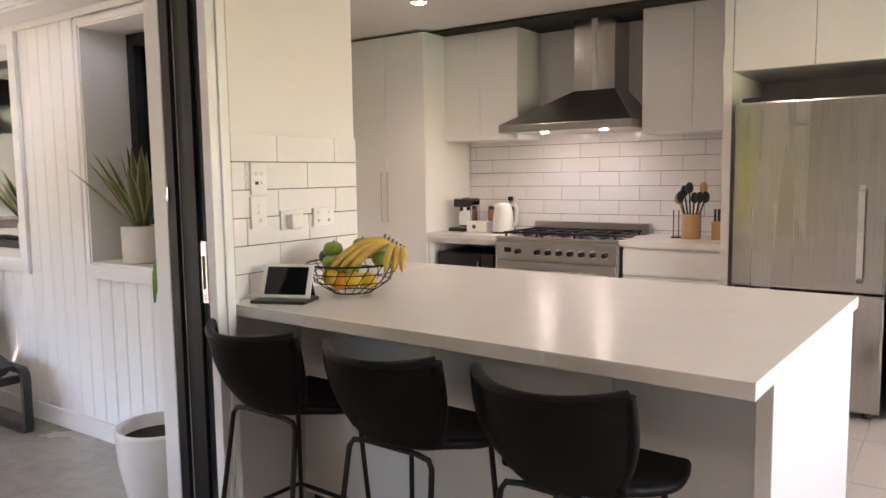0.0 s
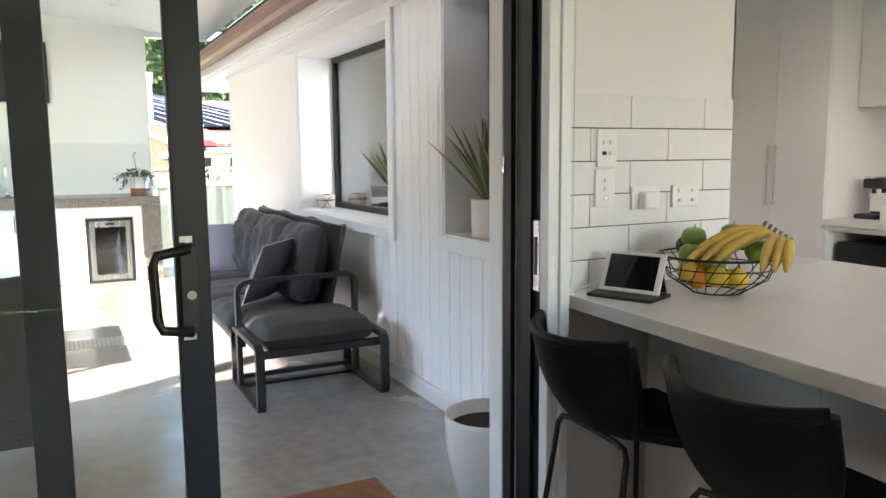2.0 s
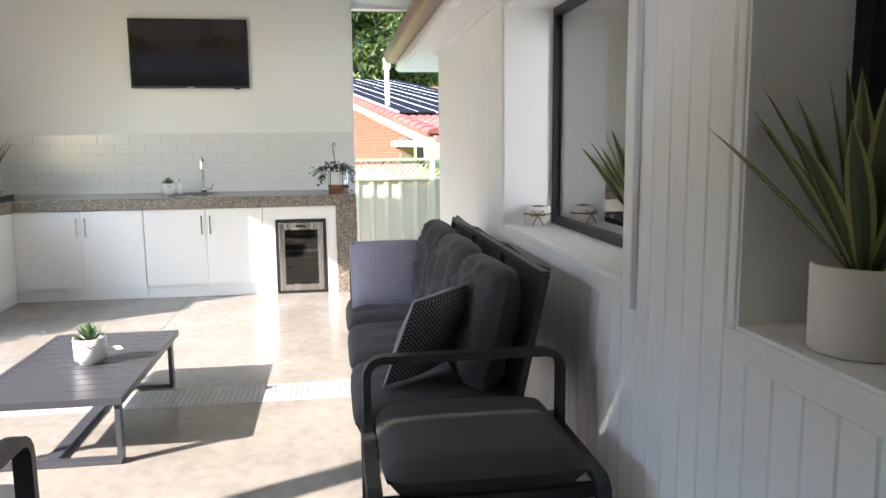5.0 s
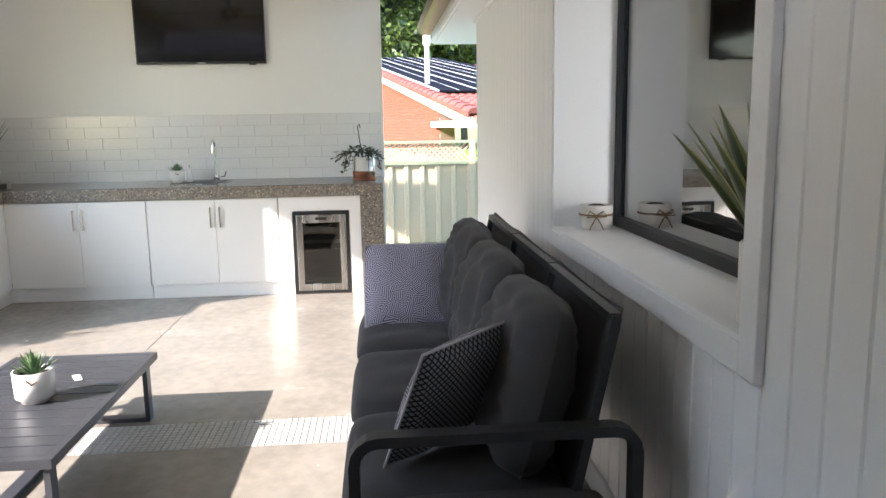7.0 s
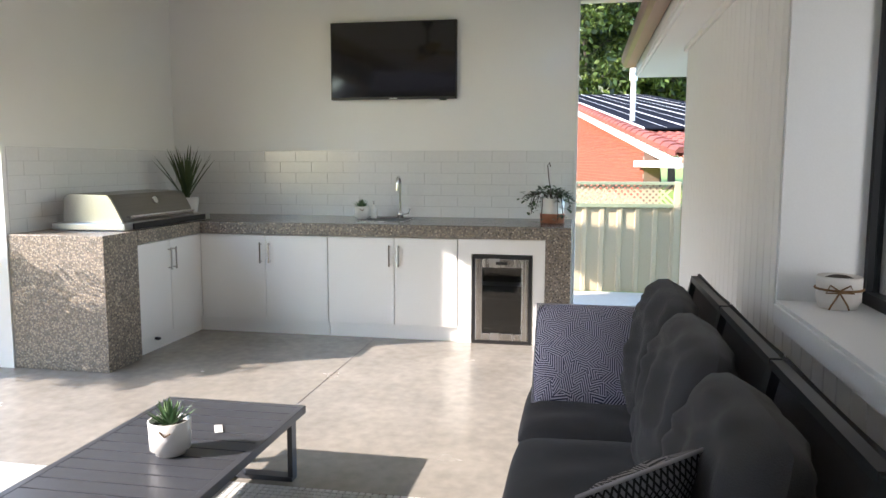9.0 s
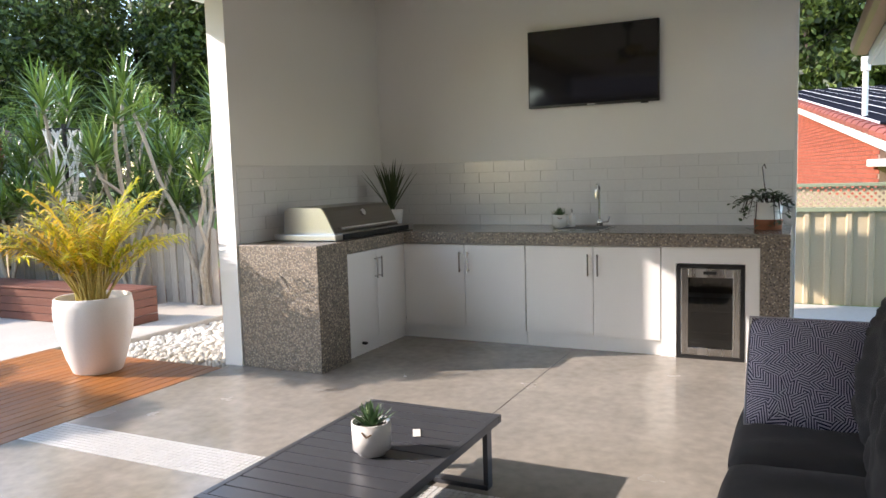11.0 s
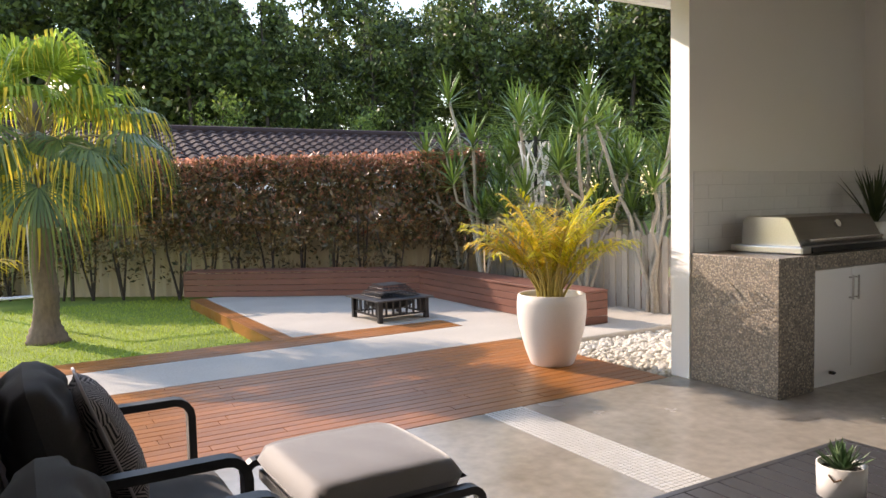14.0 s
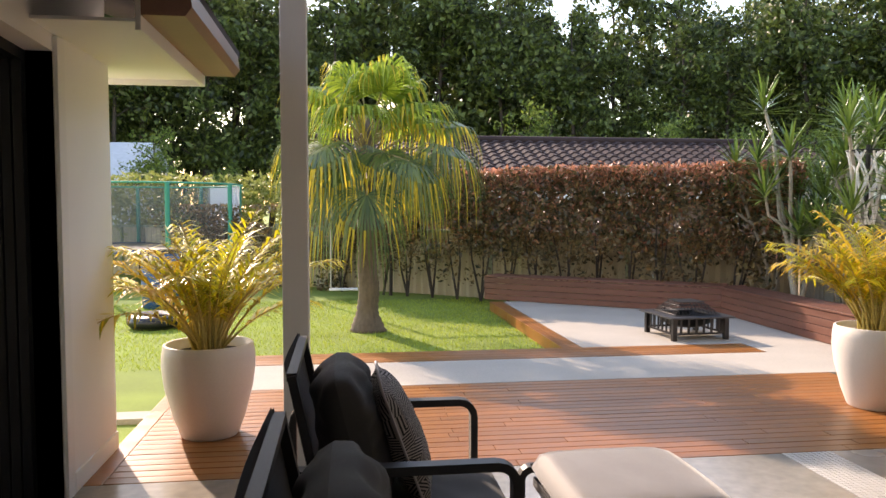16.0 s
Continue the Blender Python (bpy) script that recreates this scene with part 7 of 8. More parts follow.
def fan_palm():
    rng = random.Random(21)
    t = thing("fan_palm", (-3.83, -7.98, -0.13), "fan palm with drooping yellow-tipped fronds on the lawn", "palm")
    prof = [(0.0, 0.0), (0.22, 0.0), (0.19, 0.08), (0.14, 0.22), (0.125, 0.6), (0.11, 1.1), (0.10, 1.6), (0.12, 2.0), (0.10, 2.4), (0.0, 2.65)]
    rows = []
    for (r0, z0), (r1, z1) in zip(prof[:-1], prof[1:]):
        n = max(1, int((z1 - z0) / 0.035))
        rows += [((r0 + (r1 - r0) * q / n) * (1.05 if (len(rows) + q) % 2 else 0.97), z0 + (z1 - z0) * q / n) for q in range(n)]
    g = Geo().lathe(rows + [(0.0, 2.65)], 20)
    g.v = [(x + 0.012 * math.sin(9 * z + 3 * x), y + 0.012 * math.cos(11 * z), z) for x, y, z in g.v]
    part("trunk", g, BARK, t)
    gs, gl, gd, gy = Geo(), Geo(), Geo(), Geo()
    up = Vector((0, 0, 1))
    for k in range(13):
        az = k * 2.4 + rng.uniform(-0.2, 0.2)
        lean = 0.10 + 1.0 * (k / 13) + rng.uniform(-0.15, 0.15)
        palm_fan(gs, gl, gy, Vector((0.05 * math.cos(az), 0.05 * math.sin(az), 2.35)), az, lean, rng.uniform(0.45, 0.72), rng.uniform(0.56, 0.72), rng.uniform(0.28, 0.5), 0.25, 0.30, rng)
    for k in range(17):
        az = k * 2.4 + 0.9 + rng.uniform(-0.2, 0.2)
        lean = 1.15 + 0.75 * (k / 17) + rng.uniform(-0.2, 0.2)
        palm_fan(gs, gd, gy, Vector((0.06 * math.cos(az), 0.06 * math.sin(az), 2.15)), az, lean, rng.uniform(0.5, 1.05), rng.uniform(0.46, 0.62), rng.uniform(0.5, 0.8), rng.uniform(0.2, 0.5), 0.42, rng)
    for k in range(40):
        a, z = k * 2.4, 1.75 + 0.75 * k / 40
        gs.tube([(0.11 * math.cos(a), 0.11 * math.sin(a), z), (0.20 * math.cos(a), 0.20 * math.sin(a), z + 0.16)], 0.018, 5, True, 0.006)
    part("stalk", gs, mat("straw_leaf_base", (0.30, 0.24, 0.10), 0.6, var=0.3), t, "straw and green leaf stalks")
    part("crown", gl, FAN_LEAF, t)
    part("old_fronds", gd, FAN_OLD, t, "darker hanging fronds")
    part("yellow_fringe", gy, FAN_TIP, t, "yellow and straw frond tips")


def dracaena_kind(seed, heads, height):
    rng = random.Random(seed)
    t = thing("dracaena", (0, 0, 0), "tall dragon tree with spiky green leaf heads", "tree", "dragon trees")
    gs, gl = Geo(), Geo()

    def head(top, lead):
        for j in range(34):
            u = j / 34
            sword_leaf(gl, top + lead * (-0.10 + 0.12 * u), j * 2.4 + rng.uniform(-0.2, 0.2), 1.60 - 1.45 * u + rng.uniform(-0.12, 0.12), rng.uniform(0.36, 0.50), 0.032, 0.22, 4, 0.35, 0.01)
    for k in range(heads):
        az = k * 2.4 + rng.uniform(-0.5, 0.5)
        h = height * (0.45 + 0.55 * (k + 0.5) / heads) * rng.uniform(0.92, 1.05)
        spread = rng.uniform(0.25, 0.8)
        pts = [Vector((0.07 * math.cos(az), 0.07 * math.sin(az), 0.0))]
        for q in range(1, 7):
            t2 = q / 6
            kink = 0.05 if 1 < q < 6 else 0.0
            pts.append(Vector((spread * t2 ** 1.4 * math.cos(az) + rng.uniform(-kink, kink), spread * t2 ** 1.4 * math.sin(az) + rng.uniform(-kink, kink), h * t2)))
        gs.tube(pts, 0.032, 7, True, 0.019)
        head(pts[-1], Vector((0, 0, 1)))
        # a side branch that turns up into a head of its own
        if k % 2 == 0:
            b = pts[3].lerp(pts[4], rng.random())
            a2 = az + rng.choice((-1, 1)) * rng.uniform(0.8, 1.6)
            e = b + Vector((0.26 * math.cos(a2), 0.26 * math.sin(a2), 0.18))
            f = e + Vector((0.05 * math.cos(a2), 0.05 * math.sin(a2), rng.uniform(0.15, 0.4)))
            gs.tube([b, b.lerp(e, 0.6), e, f], 0.02, 6, True, 0.016)
            head(f, Vector((0, 0, 1)))
    part("trunk", gs, CANE, t)
    part("foliage", gl, DRAC, t)
    return t


def gum_kind(seed, height, spread, name, label, material, leaves=4200, size=0.16, low=0.25):
    """A forest tree: leaning trunk, forks, and loose clumps of leaves."""
    rng = random.Random(seed)
    t = thing(name, (0, 0, 0), label, "tree", "forest trees")
    gt, pts = Geo(), []
    trunk = [(0, 0, 0)]
    lx, ly = rng.uniform(-0.08, 0.08), rng.uniform(-0.08, 0.08)
    for q in range(1, 8):
        z = height * q / 7
        trunk.append((lx * z + rng.uniform(-0.1, 0.1), ly * z + rng.uniform(-0.1, 0.1), z))
    gt.tube(trunk, 0.012 * height + 0.03, 8, True, 0.03)
    n = 26
    for k in range(n):
        z0 = height * rng.uniform(low, 0.95)
        i = min(6, int(z0 / height * 7))
        a = Vector(trunk[i]).lerp(Vector(trunk[i + 1]), z0 / height * 7 - i)
        az, L = rng.uniform(0, 6.28), spread * rng.uniform(0.4, 1.0) * (1.15 - 0.6 * z0 / height)
        b = a + Vector((math.cos(az) * L * 0.5, math.sin(az) * L * 0.5, L * 0.35))
        c = a + Vector((math.cos(az) * L, math.sin(az) * L, L * rng.uniform(0.3, 0.7)))
        gt.tube([a, b, c], 0.05, 5, False, 0.012)
        for _ in range(leaves // n // 16):
            cc = b.lerp(c, rng.uniform(-0.2, 1.2)) + Vector((rng.gauss(0, 0.3), rng.gauss(0, 0.3), rng.gauss(0, 0.34))) * spread * 0.42
            r = rng.uniform(0.25, 0.7) * spread * 0.22
            for _ in range(16):
                pts.append(cc + Vector((rng.gauss(0, r), rng.gauss(0, r), rng.gauss(0, r * 0.8) - 0.3 * r)))
    part("trunk", gt, BARK_D, t)
    leaf_part("crown", rng, pts, size, material, t, flat=0.4)
    return t


def build_yard_plants():
    areca_at = [((-7.237, -3.437, 0.52), 1, "golden areca palm in the planter by the pebbles"), ((-2.70, -3.39, 0.52), 5, "golden areca palm in the planter by the house corner")]
    for (at, seed, label), (pa, pl) in zip(areca_at, (((-7.237, -3.437, 0.0), "large round off-white planter on the deck by the pebbles"), ((-2.70, -3.39, 0.0), "large round off-white planter on the deck by the house"))):
        big_pot(pa, pl)
        areca(at, seed, label)
    fan_palm()
    kinds = [dracaena_kind(40 + i, 5, 2.35 + 0.2 * i) for i in range(4)]
    rng = random.Random(9)
    spots = [(-9.3, -8.1), (-9.8, -7.3), (-9.4, -6.6), (-10.3, -6.6), (-9.6, -5.7), (-10.5, -5.4), (-9.8, -4.8), (-11.2, -6.0), (-10.9, -4.5), (-10.6, -7.9), (-11.6, -5.0), (-9.15, -7.3), (-10.0, -8.4), (-9.9, -6.1), (-11.4, -7.2)]
    for i, (x, y) in enumerate(spots):
        m = pose(x, y, -0.08, 0, 0, rng.uniform(0, 360)) @ Matrix.Scale(rng.uniform(0.85, 1.12), 4)
        if i < 4:
            kinds[i].matrix_basis = m
        else:
            o = copy_thing(kinds[i % 4], m)
            o.scale = (m.to_scale().x,) * 3


FENCE_U = Vector((0.80, -0.60, 0))
FENCE_P = Vector((-9.75, -8.25, -0.13))


def along(s, off=0.0, z=0.0):
    """A place s metres along the rear fence, off metres towards the yard."""
    n = Vector((0.60, 0.80, 0))
    return FENCE_P + FENCE_U * s + n * off + Vector((0, 0, z))


def build_hedge():
    rng = random.Random(31)
    h = thing("hedge", along(4.0, 0.55), "clipped dark hedge with red new growth along the top", "hedge")
    o = Vector(h.matrix_basis.translation)
    gt = Geo()
    for k in range(16):
        b = along(0.3 + 0.48 * k, 0.45 + rng.uniform(-0.1, 0.1)) - o
        for q in range(3):
            e = b + Vector((rng.uniform(-0.25, 0.25), rng.uniform(-0.25, 0.25), rng.uniform(1.0, 1.6)))
            gt.tube([b, b.lerp(e, 0.5) + Vector((rng.uniform(-0.06, 0.06), rng.uniform(-0.06, 0.06), 0)), e], 0.022, 5, False, 0.008)
    part("framework", gt, BARK_D, h)
    pts, red = [], []
    while len(pts) < 38000:
        s, off = rng.uniform(-0.1, 7.9), rng.uniform(0.05, 0.95)
        z = 0.25 + 1.88 * rng.random() ** 0.62
        clump = noise.noise(Vector((s * 2.3, off * 2.3, z * 2.3)))
        if clump < -0.13 - 0.22 * (z - 0.9) or (z < 0.75 and rng.random() < 0.6):
            continue
        edge = 0.06 * noise.noise(Vector((s * 1.7, 0, z * 2)))
        p = along(s, off + edge, z + 0.05 * noise.noise(Vector((s * 1.3, 3, 0)))) - o
        if z > 1.86 + 0.16 * rng.random() or (z > 0.9 and rng.random() < 0.12 + 0.30 * (z - 0.9)):
            red.append(p)
        pts.append(p)
    leaf_part("foliage", rng, pts, 0.042, HEDGE, h)
    for _ in range(2600):
        red.append(along(rng.uniform(-0.1, 7.9), rng.uniform(0.0, 1.0), 2.10 + rng.gauss(0, 0.035)) - o)
    leaf_part("red_foliage", rng, red, 0.036, HEDGE_R, h, "red-pink new leaves")
    # paler hedge beyond the trampoline
    h2 = thing("hedge", (0.5, -17.2, -0.13), "clipped yellow-green hedge beyond the trampoline", "hedge")
    pts = []
    while len(pts) < 15000:
        x, y, z = rng.uniform(-4.2, 5), rng.uniform(-0.6, 0.6), rng.uniform(0.3, 2.35)
        if noise.noise(Vector((x * 1.5, y * 2, z * 1.5))) > -0.2:
            pts.append((x, y, z + 0.06 * noise.noise(Vector((x, 0, 0)))))
    leaf_part("foliage", rng, pts, 0.075, HEDGE_Y, h2)
    # climbing shrub against the fence left of the hedge
    h3 = thing("shrub", along(9.6, 0.3), "loose dark shrub against the rear fence", "shrub")
    o = Vector(h3.matrix_basis.translation)
    pts = []
    while len(pts) < 9000:
        s, z = rng.uniform(7.6, 12.5), rng.uniform(0.0, 1.6)
        if noise.noise(Vector((s * 1.6, 1, z * 1.8))) > -0.12:
            pts.append(along(s, rng.uniform(0.05, 0.6), z) - o)
    leaf_part("foliage", rng, pts, 0.045, HEDGE, h3)


def build_fences():
    f = thing("rear_fence", along(0), "cream steel panel fence with green posts behind the hedge", "fence")
    o = Vector(f.matrix_basis.translation)
    ang = math.atan2(FENCE_U.y, FENCE_U.x)
    R = Matrix.Rotation(ang, 4, "Z")
    for k in range(9):
        b = along(2.35 * k - 2.35) - o
        g = Geo()
        out = []
        n = 30
        for i in range(n + 1):
            x = 2.3 * i / n
            out.append((x, 0.018 * (1 if (i // 1) % 2 else -1)))
        v = [(x, y, z) for x, y in out for z in (0.0, 1.12)]
        g.add(v, [(2 * i, 2 * i + 2, 2 * i + 3, 2 * i + 1) for i in range(n)])
        part("panel", g, FENCE, f, at=Matrix.Translation(b) @ R)
        part("post", Geo().box((-0.03, -0.03, 0.0), (0.03, 0.03, 1.22), 0.004), FENCE_G, f, at=Matrix.Translation(b) @ R)
        part("rail", Geo().box((0, -0.03, 1.10), (2.35, 0.03, 1.15), 0.004), FENCE_G, f, at=Matrix.Translation(b) @ R)
    # side steel fence with a lattice top
    s = thing("side_fence", (-12.25, -2.4, -0.10), "cream ribbed steel side fence with a lattice top", "fence")
    for k in range(4):
        g = Geo()
        x = 0.0
        pr = []
        for q in range(12):
            y0 = 0.2 * q
            pr += [(y0, 0.0), (y0 + 0.13, 0.0), (y0 + 0.145, 0.028), (y0 + 0.185, 0.028)]
        pr.append((2.4, 0.0))
        v = [(d, y, z) for y, d in pr for z in (0.0, 1.0)]
        g.add(v, [(2 * i, 2 * i + 2, 2 * i + 3, 2 * i + 1) for i in range(len(pr) - 1)])
        part("panel", g, FENCE, s, at=Matrix.Translation((0, 2.4 * k, 0)))
        part("rail", Geo().box((-0.03, 0, 0.99), (0.05, 2.4, 1.035), 0.004), FENCE_G, s, at=Matrix.Translation((0, 2.4 * k, 0)))
        part("rail", Geo().box((-0.03, 0, 1.25), (0.05, 2.4, 1.285), 0.004), FENCE_G, s, at=Matrix.Translation((0, 2.4 * k, 0)))
        g = Geo()
        for q in range(-4, 40):
            for sg, dx in ((1, 0.0), (-1, 0.008)):
                y0 = 0.07 * q
                y1 = y0 + sg * 0.215
                if min(y0, y1) < 0 or max(y0, y1) > 2.4:
                    continue
                g.add([(dx, y0 - 0.017, 1.035), (dx, y0 + 0.017, 1.035), (dx, y1 + 0.017, 1.25), (dx, y1 - 0.017, 1.25), (dx + 0.006, y0 - 0.017, 1.035), (dx + 0.006, y0 + 0.017, 1.035), (dx + 0.006, y1 + 0.017, 1.25), (dx + 0.006, y1 - 0.017, 1.25)], [(0, 1, 2, 3), (7, 6, 5, 4), (0, 4, 5, 1), (2, 6, 7, 3), (1, 5, 6, 2), (0, 3, 7, 4)])
        part("lattice", g, FENCE, s, at=Matrix.Translation((0, 2.4 * k, 0)))
        part("post", Geo().box((-0.035, -0.035, 0.0), (0.055, 0.035, 1.29), 0.004), FENCE, s, at=Matrix.Translation((0, 2.4 * k, 0)))
    # weathered paling fence behind the dragon trees
    p = thing("paling_fence", (-9.85, -9.0, -0.1), "weathered grey paling fence behind the dragon trees", "fence")
    me = [Geo().prism([(0, 0), (0.09, 0), (0.09, h), (0.045, h + 0.03), (0, h)], 0, 0.016, "x").mesh("paling", FENCE_T) for h in (0.98, 1.0, 0.95)]
    for k in range(60):
        if k * 0.105 < 6.1:
            part("paling", me[k % 3], FENCE_T, p, at=Matrix.Translation((0.01 * (k % 2), 0.105 * k, 0)))
    for z in (0.25, 0.8):
        part("rail", Geo().box((-0.05, 0, z), (-0.002, 6.2, z + 0.07), 0.004), FENCE_T, p)


def build_yard_things():
    b = thing("timber_bench", (0, 0, 0), "low red-brown slatted timber bench round the pad", "bench")
    rr = random.Random(2)
    # right arm, running along y, and rear arm set at an angle
    for k in range(4):
        z0 = 0.0 + 0.083 * k
        part("slat", Geo().box((-8.49, -7.90, z0 + 0.003), (-8.467, -4.60, z0 + 0.08), 0.003), DECK_DK, b)
        part("slat", Geo().box((-8.90, -4.60, z0 + 0.003), (-8.467, -4.577, z0 + 0.08), 0.003), DECK_DK, b)
    for k in range(4):
        x1 = -8.455 - 0.112 * k
        part("top_board", Geo().box((x1 - 0.109, -8.1, 0.335), (x1, -4.57, 0.358), 0.003), DECK_DK, b)
    u = Vector((0.80, -0.57, 0)).normalized()
    ang = math.degrees(math.atan2(u.y, u.x))
    R = pose(-8.50, -7.88, 0, 0, 0, ang)
    for k in range(4):
        z0 = 0.085 * k
        part("slat", Geo().box((0.0, -0.025, z0 + 0.003), (3.45, 0.0, z0 + 0.082), 0.003), DECK_DK, b, at=R)
    for k in range(4):
        part("top_board", Geo().box((0.0, -0.108 * (k + 1) + 0.003, 0.345), (3.47, -0.108 * k, 0.368), 0.003), DECK_DK, b, at=R)
    part("end_board", Geo().box((3.45, -0.43, 0.0), (3.475, 0.0, 0.345), 0.003), DECK_DK, b, at=R)
    # square fire pit
    f = thing("fire_pit", pose(-7.25, -6.40, -0.003, 0, 0, 4), "square black steel fire pit with a mesh lid", "fire pit")
    g = Geo()
    H = 0.235
    for a in (-1, 1):
        for c in (-1, 1):
            part("leg", Geo().box((a * 0.30 - 0.025, c * 0.30 - 0.025, 0), (a * 0.30 + 0.025, c * 0.30 + 0.025, H), 0.004), BLACK_STEEL, f)
    for a, bb in (((-0.37, -0.37), (0.37, -0.22)), ((-0.37, 0.22), (0.37, 0.37)), ((-0.37, -0.22), (-0.22, 0.22)), ((0.22, -0.22), (0.37, 0.22))):
        g.box((*a, H), (*bb, H + 0.018), 0.003)
    part("table_rim", g, CHARCOAL, f)
    g = Geo()
    for s in (-1, 1):
        g.box((-0.30, s * 0.30 - 0.01, 0.06), (0.30, s * 0.30 + 0.01, 0.08)).box((s * 0.30 - 0.01, -0.30, 0.06), (s * 0.30 + 0.01, 0.30, 0.08))
        for k in range(6):
            q = -0.22 + 0.088 * k
            g.box((q - 0.012, s * 0.30 - 0.006, 0.08), (q + 0.012, s * 0.30 + 0.006, H)).box((s * 0.30 - 0.006, q - 0.012, 0.08), (s * 0.30 + 0.006, q + 0.012, H))
    part("side_grille", g, BLACK_STEEL, f)
    part("bowl", Geo().lathe([(0.30, H), (0.26, 0.16), (0.15, 0.11), (0.0, 0.10)], 20), BLACK_STEEL, f)
    g = Geo()
    for k in range(13):
        for ax in (0, 1):
            q = -0.25 + 0.5 * k / 12
            top = 0.13 * min(1, (0.26 - abs(q)) / 0.12)
            line = [(-0.26, H + 0.02), (-0.26 + 0.12 * top / 0.13, H + 0.02 + top), (0.26 - 0.12 * top / 0.13, H + 0.02 + top), (0.26, H + 0.02)]
            g.tube([((u2, q, z) if ax == 0 else (q, u2, z)) for u2, z in line], 0.004, 4)
    g.box((-0.14, -0.14, H + 0.148), (0.14, 0.14, H + 0.155))
    part("mesh_lid", g, BLACK_STEEL, f)
    # hoop with a white knotted net on a black pole
    n = thing("hoop_net", (-9.20, -6.17, -0.1), "white knotted net hanging from a hoop on a black pole", "hoop")
    part("pole", Geo().tube([(-0.1, -0.12, 0), (-0.1, -0.12, 2.2)], 0.025, 8), BLACK_STEEL, n)
    part("hoop", Geo().tube([(0.21 * math.cos(a), 0.21 * math.sin(a), 2.12) for a in [2 * math.pi * k / 24 for k in range(25)]], 0.01, 6), BLACK_STEEL, n)
    rg = random.Random(6)
    g = Geo()
    for k in range(16):
        a = 2 * math.pi * k / 16
        pts = []
        for q in range(9):
            t2 = q / 8
            r = 0.21 * (1 - 0.62 * t2 ** 0.7)
            aa = a + (0.2 if k % 2 else -0.2) * math.sin(q * 1.6)
            pts.append((r * math.cos(aa) + rg.uniform(-0.01, 0.01), r * math.sin(aa) + rg.uniform(-0.01, 0.01), 2.12 - 0.80 * t2))
        g.tube(pts, 0.011, 5)
    part("net", g, mat("white_rope", (0.72, 0.70, 0.66), 0.9, var=0.15, scale=40), n)
    # rope swing hanging beside the palm
    s = thing("swing", (-3.55, -11.2, 0.0), "white plastic swing seat on two ropes", "swing")
    for dx in (-0.23, 0.23):
        part("rope", Geo().tube([(dx, 0, 0.06), (dx * 0.9, 0.0, 2.2)], 0.012, 6), mat("pale_rope", (0.5, 0.45, 0.36), 0.9), s)
    part("seat", Geo().box((-0.26, -0.09, 0.03), (0.26, 0.09, 0.06), 0.012), PLASTIC_W, s)
    part("top_bar", Geo().tube([(-0.8, 0, 2.2), (0.8, 0, 2.2)], 0.03, 8), BARK_D, s)
    for dx in (-0.8, 0.8):
        part("frame_leg", Geo().tube([(dx, 0, 2.2), (dx, -0.5, -0.13)], 0.03, 8), BARK_D, s)
    # trampoline
    t = thing("trampoline", (0.35, -14.6, -0.13), "round trampoline with a grey net and green poles", "trampoline")
    GREEN = mat("green_foam", (0.02, 0.30, 0.19), 0.6, var=0.1)
    ring = lambda r, z: [(r * math.cos(a), r * math.sin(a), z) for a in [2 * math.pi * k / 40 for k in range(41)]]
    part("frame", Geo().tube(ring(1.75, 0.75), 0.03, 6), BLACK_STEEL, t)
    part("mat", Geo().lathe([(0.0, 0.76), (1.5, 0.76)], 40), PLASTIC_B, t)
    part("pad", Geo().lathe([(1.5, 0.77), (1.78, 0.77), (1.78, 0.70)], 40), mat("blue_pad", (0.03, 0.10, 0.22), 0.6), t)
    for k in range(8):
        a = 2 * math.pi * (k + 0.5) / 8
        c, sn = math.cos(a), math.sin(a)
        part("leg", Geo().tube([(1.7 * c, 1.7 * sn, 0.0), (1.7 * c, 1.7 * sn, 0.75)], 0.025, 6), BLACK_STEEL, t)
        part("net_pole", Geo().tube([(1.8 * c, 1.8 * sn, 0.5), (1.8 * c, 1.8 * sn, 2.0)], 0.045, 8), GREEN, t)
    part("top_ring", Geo().tube(ring(1.8, 2.0), 0.02, 6), GREEN, t)
    net = glass_mat("grey_net", (0.72, 0.72, 0.72), 0.8, 0.08)
    part("net", Geo().lathe([(1.72, 0.78), (1.75, 1.98)], 40), net, t)
    solid("tyre", Geo().lathe([(0.22, 0.05), (0.30, 0.0), (0.36, 0.06), (0.36, 0.12), (0.30, 0.18), (0.22, 0.13)], 26, (-1.15, -8.6, -0.13)), PLASTIC_B, "black rubber tyre lying on the lawn", "tyre")
    d = thing("drum", (-0.75, -10.6, -0.13), "blue plastic drum on the lawn", "drum")
    part("body", Geo().lathe([(0, 0), (0.27, 0), (0.29, 0.2), (0.29, 0.6), (0.27, 0.85), (0, 0.87)], 24), mat("blue_plastic", (0.03, 0.12, 0.30), 0.4, var=0.15), d)
    part("lid", Geo().lathe([(0.28, 0.84), (0.28, 0.90), (0, 0.90)], 24), PLASTIC_B, d)


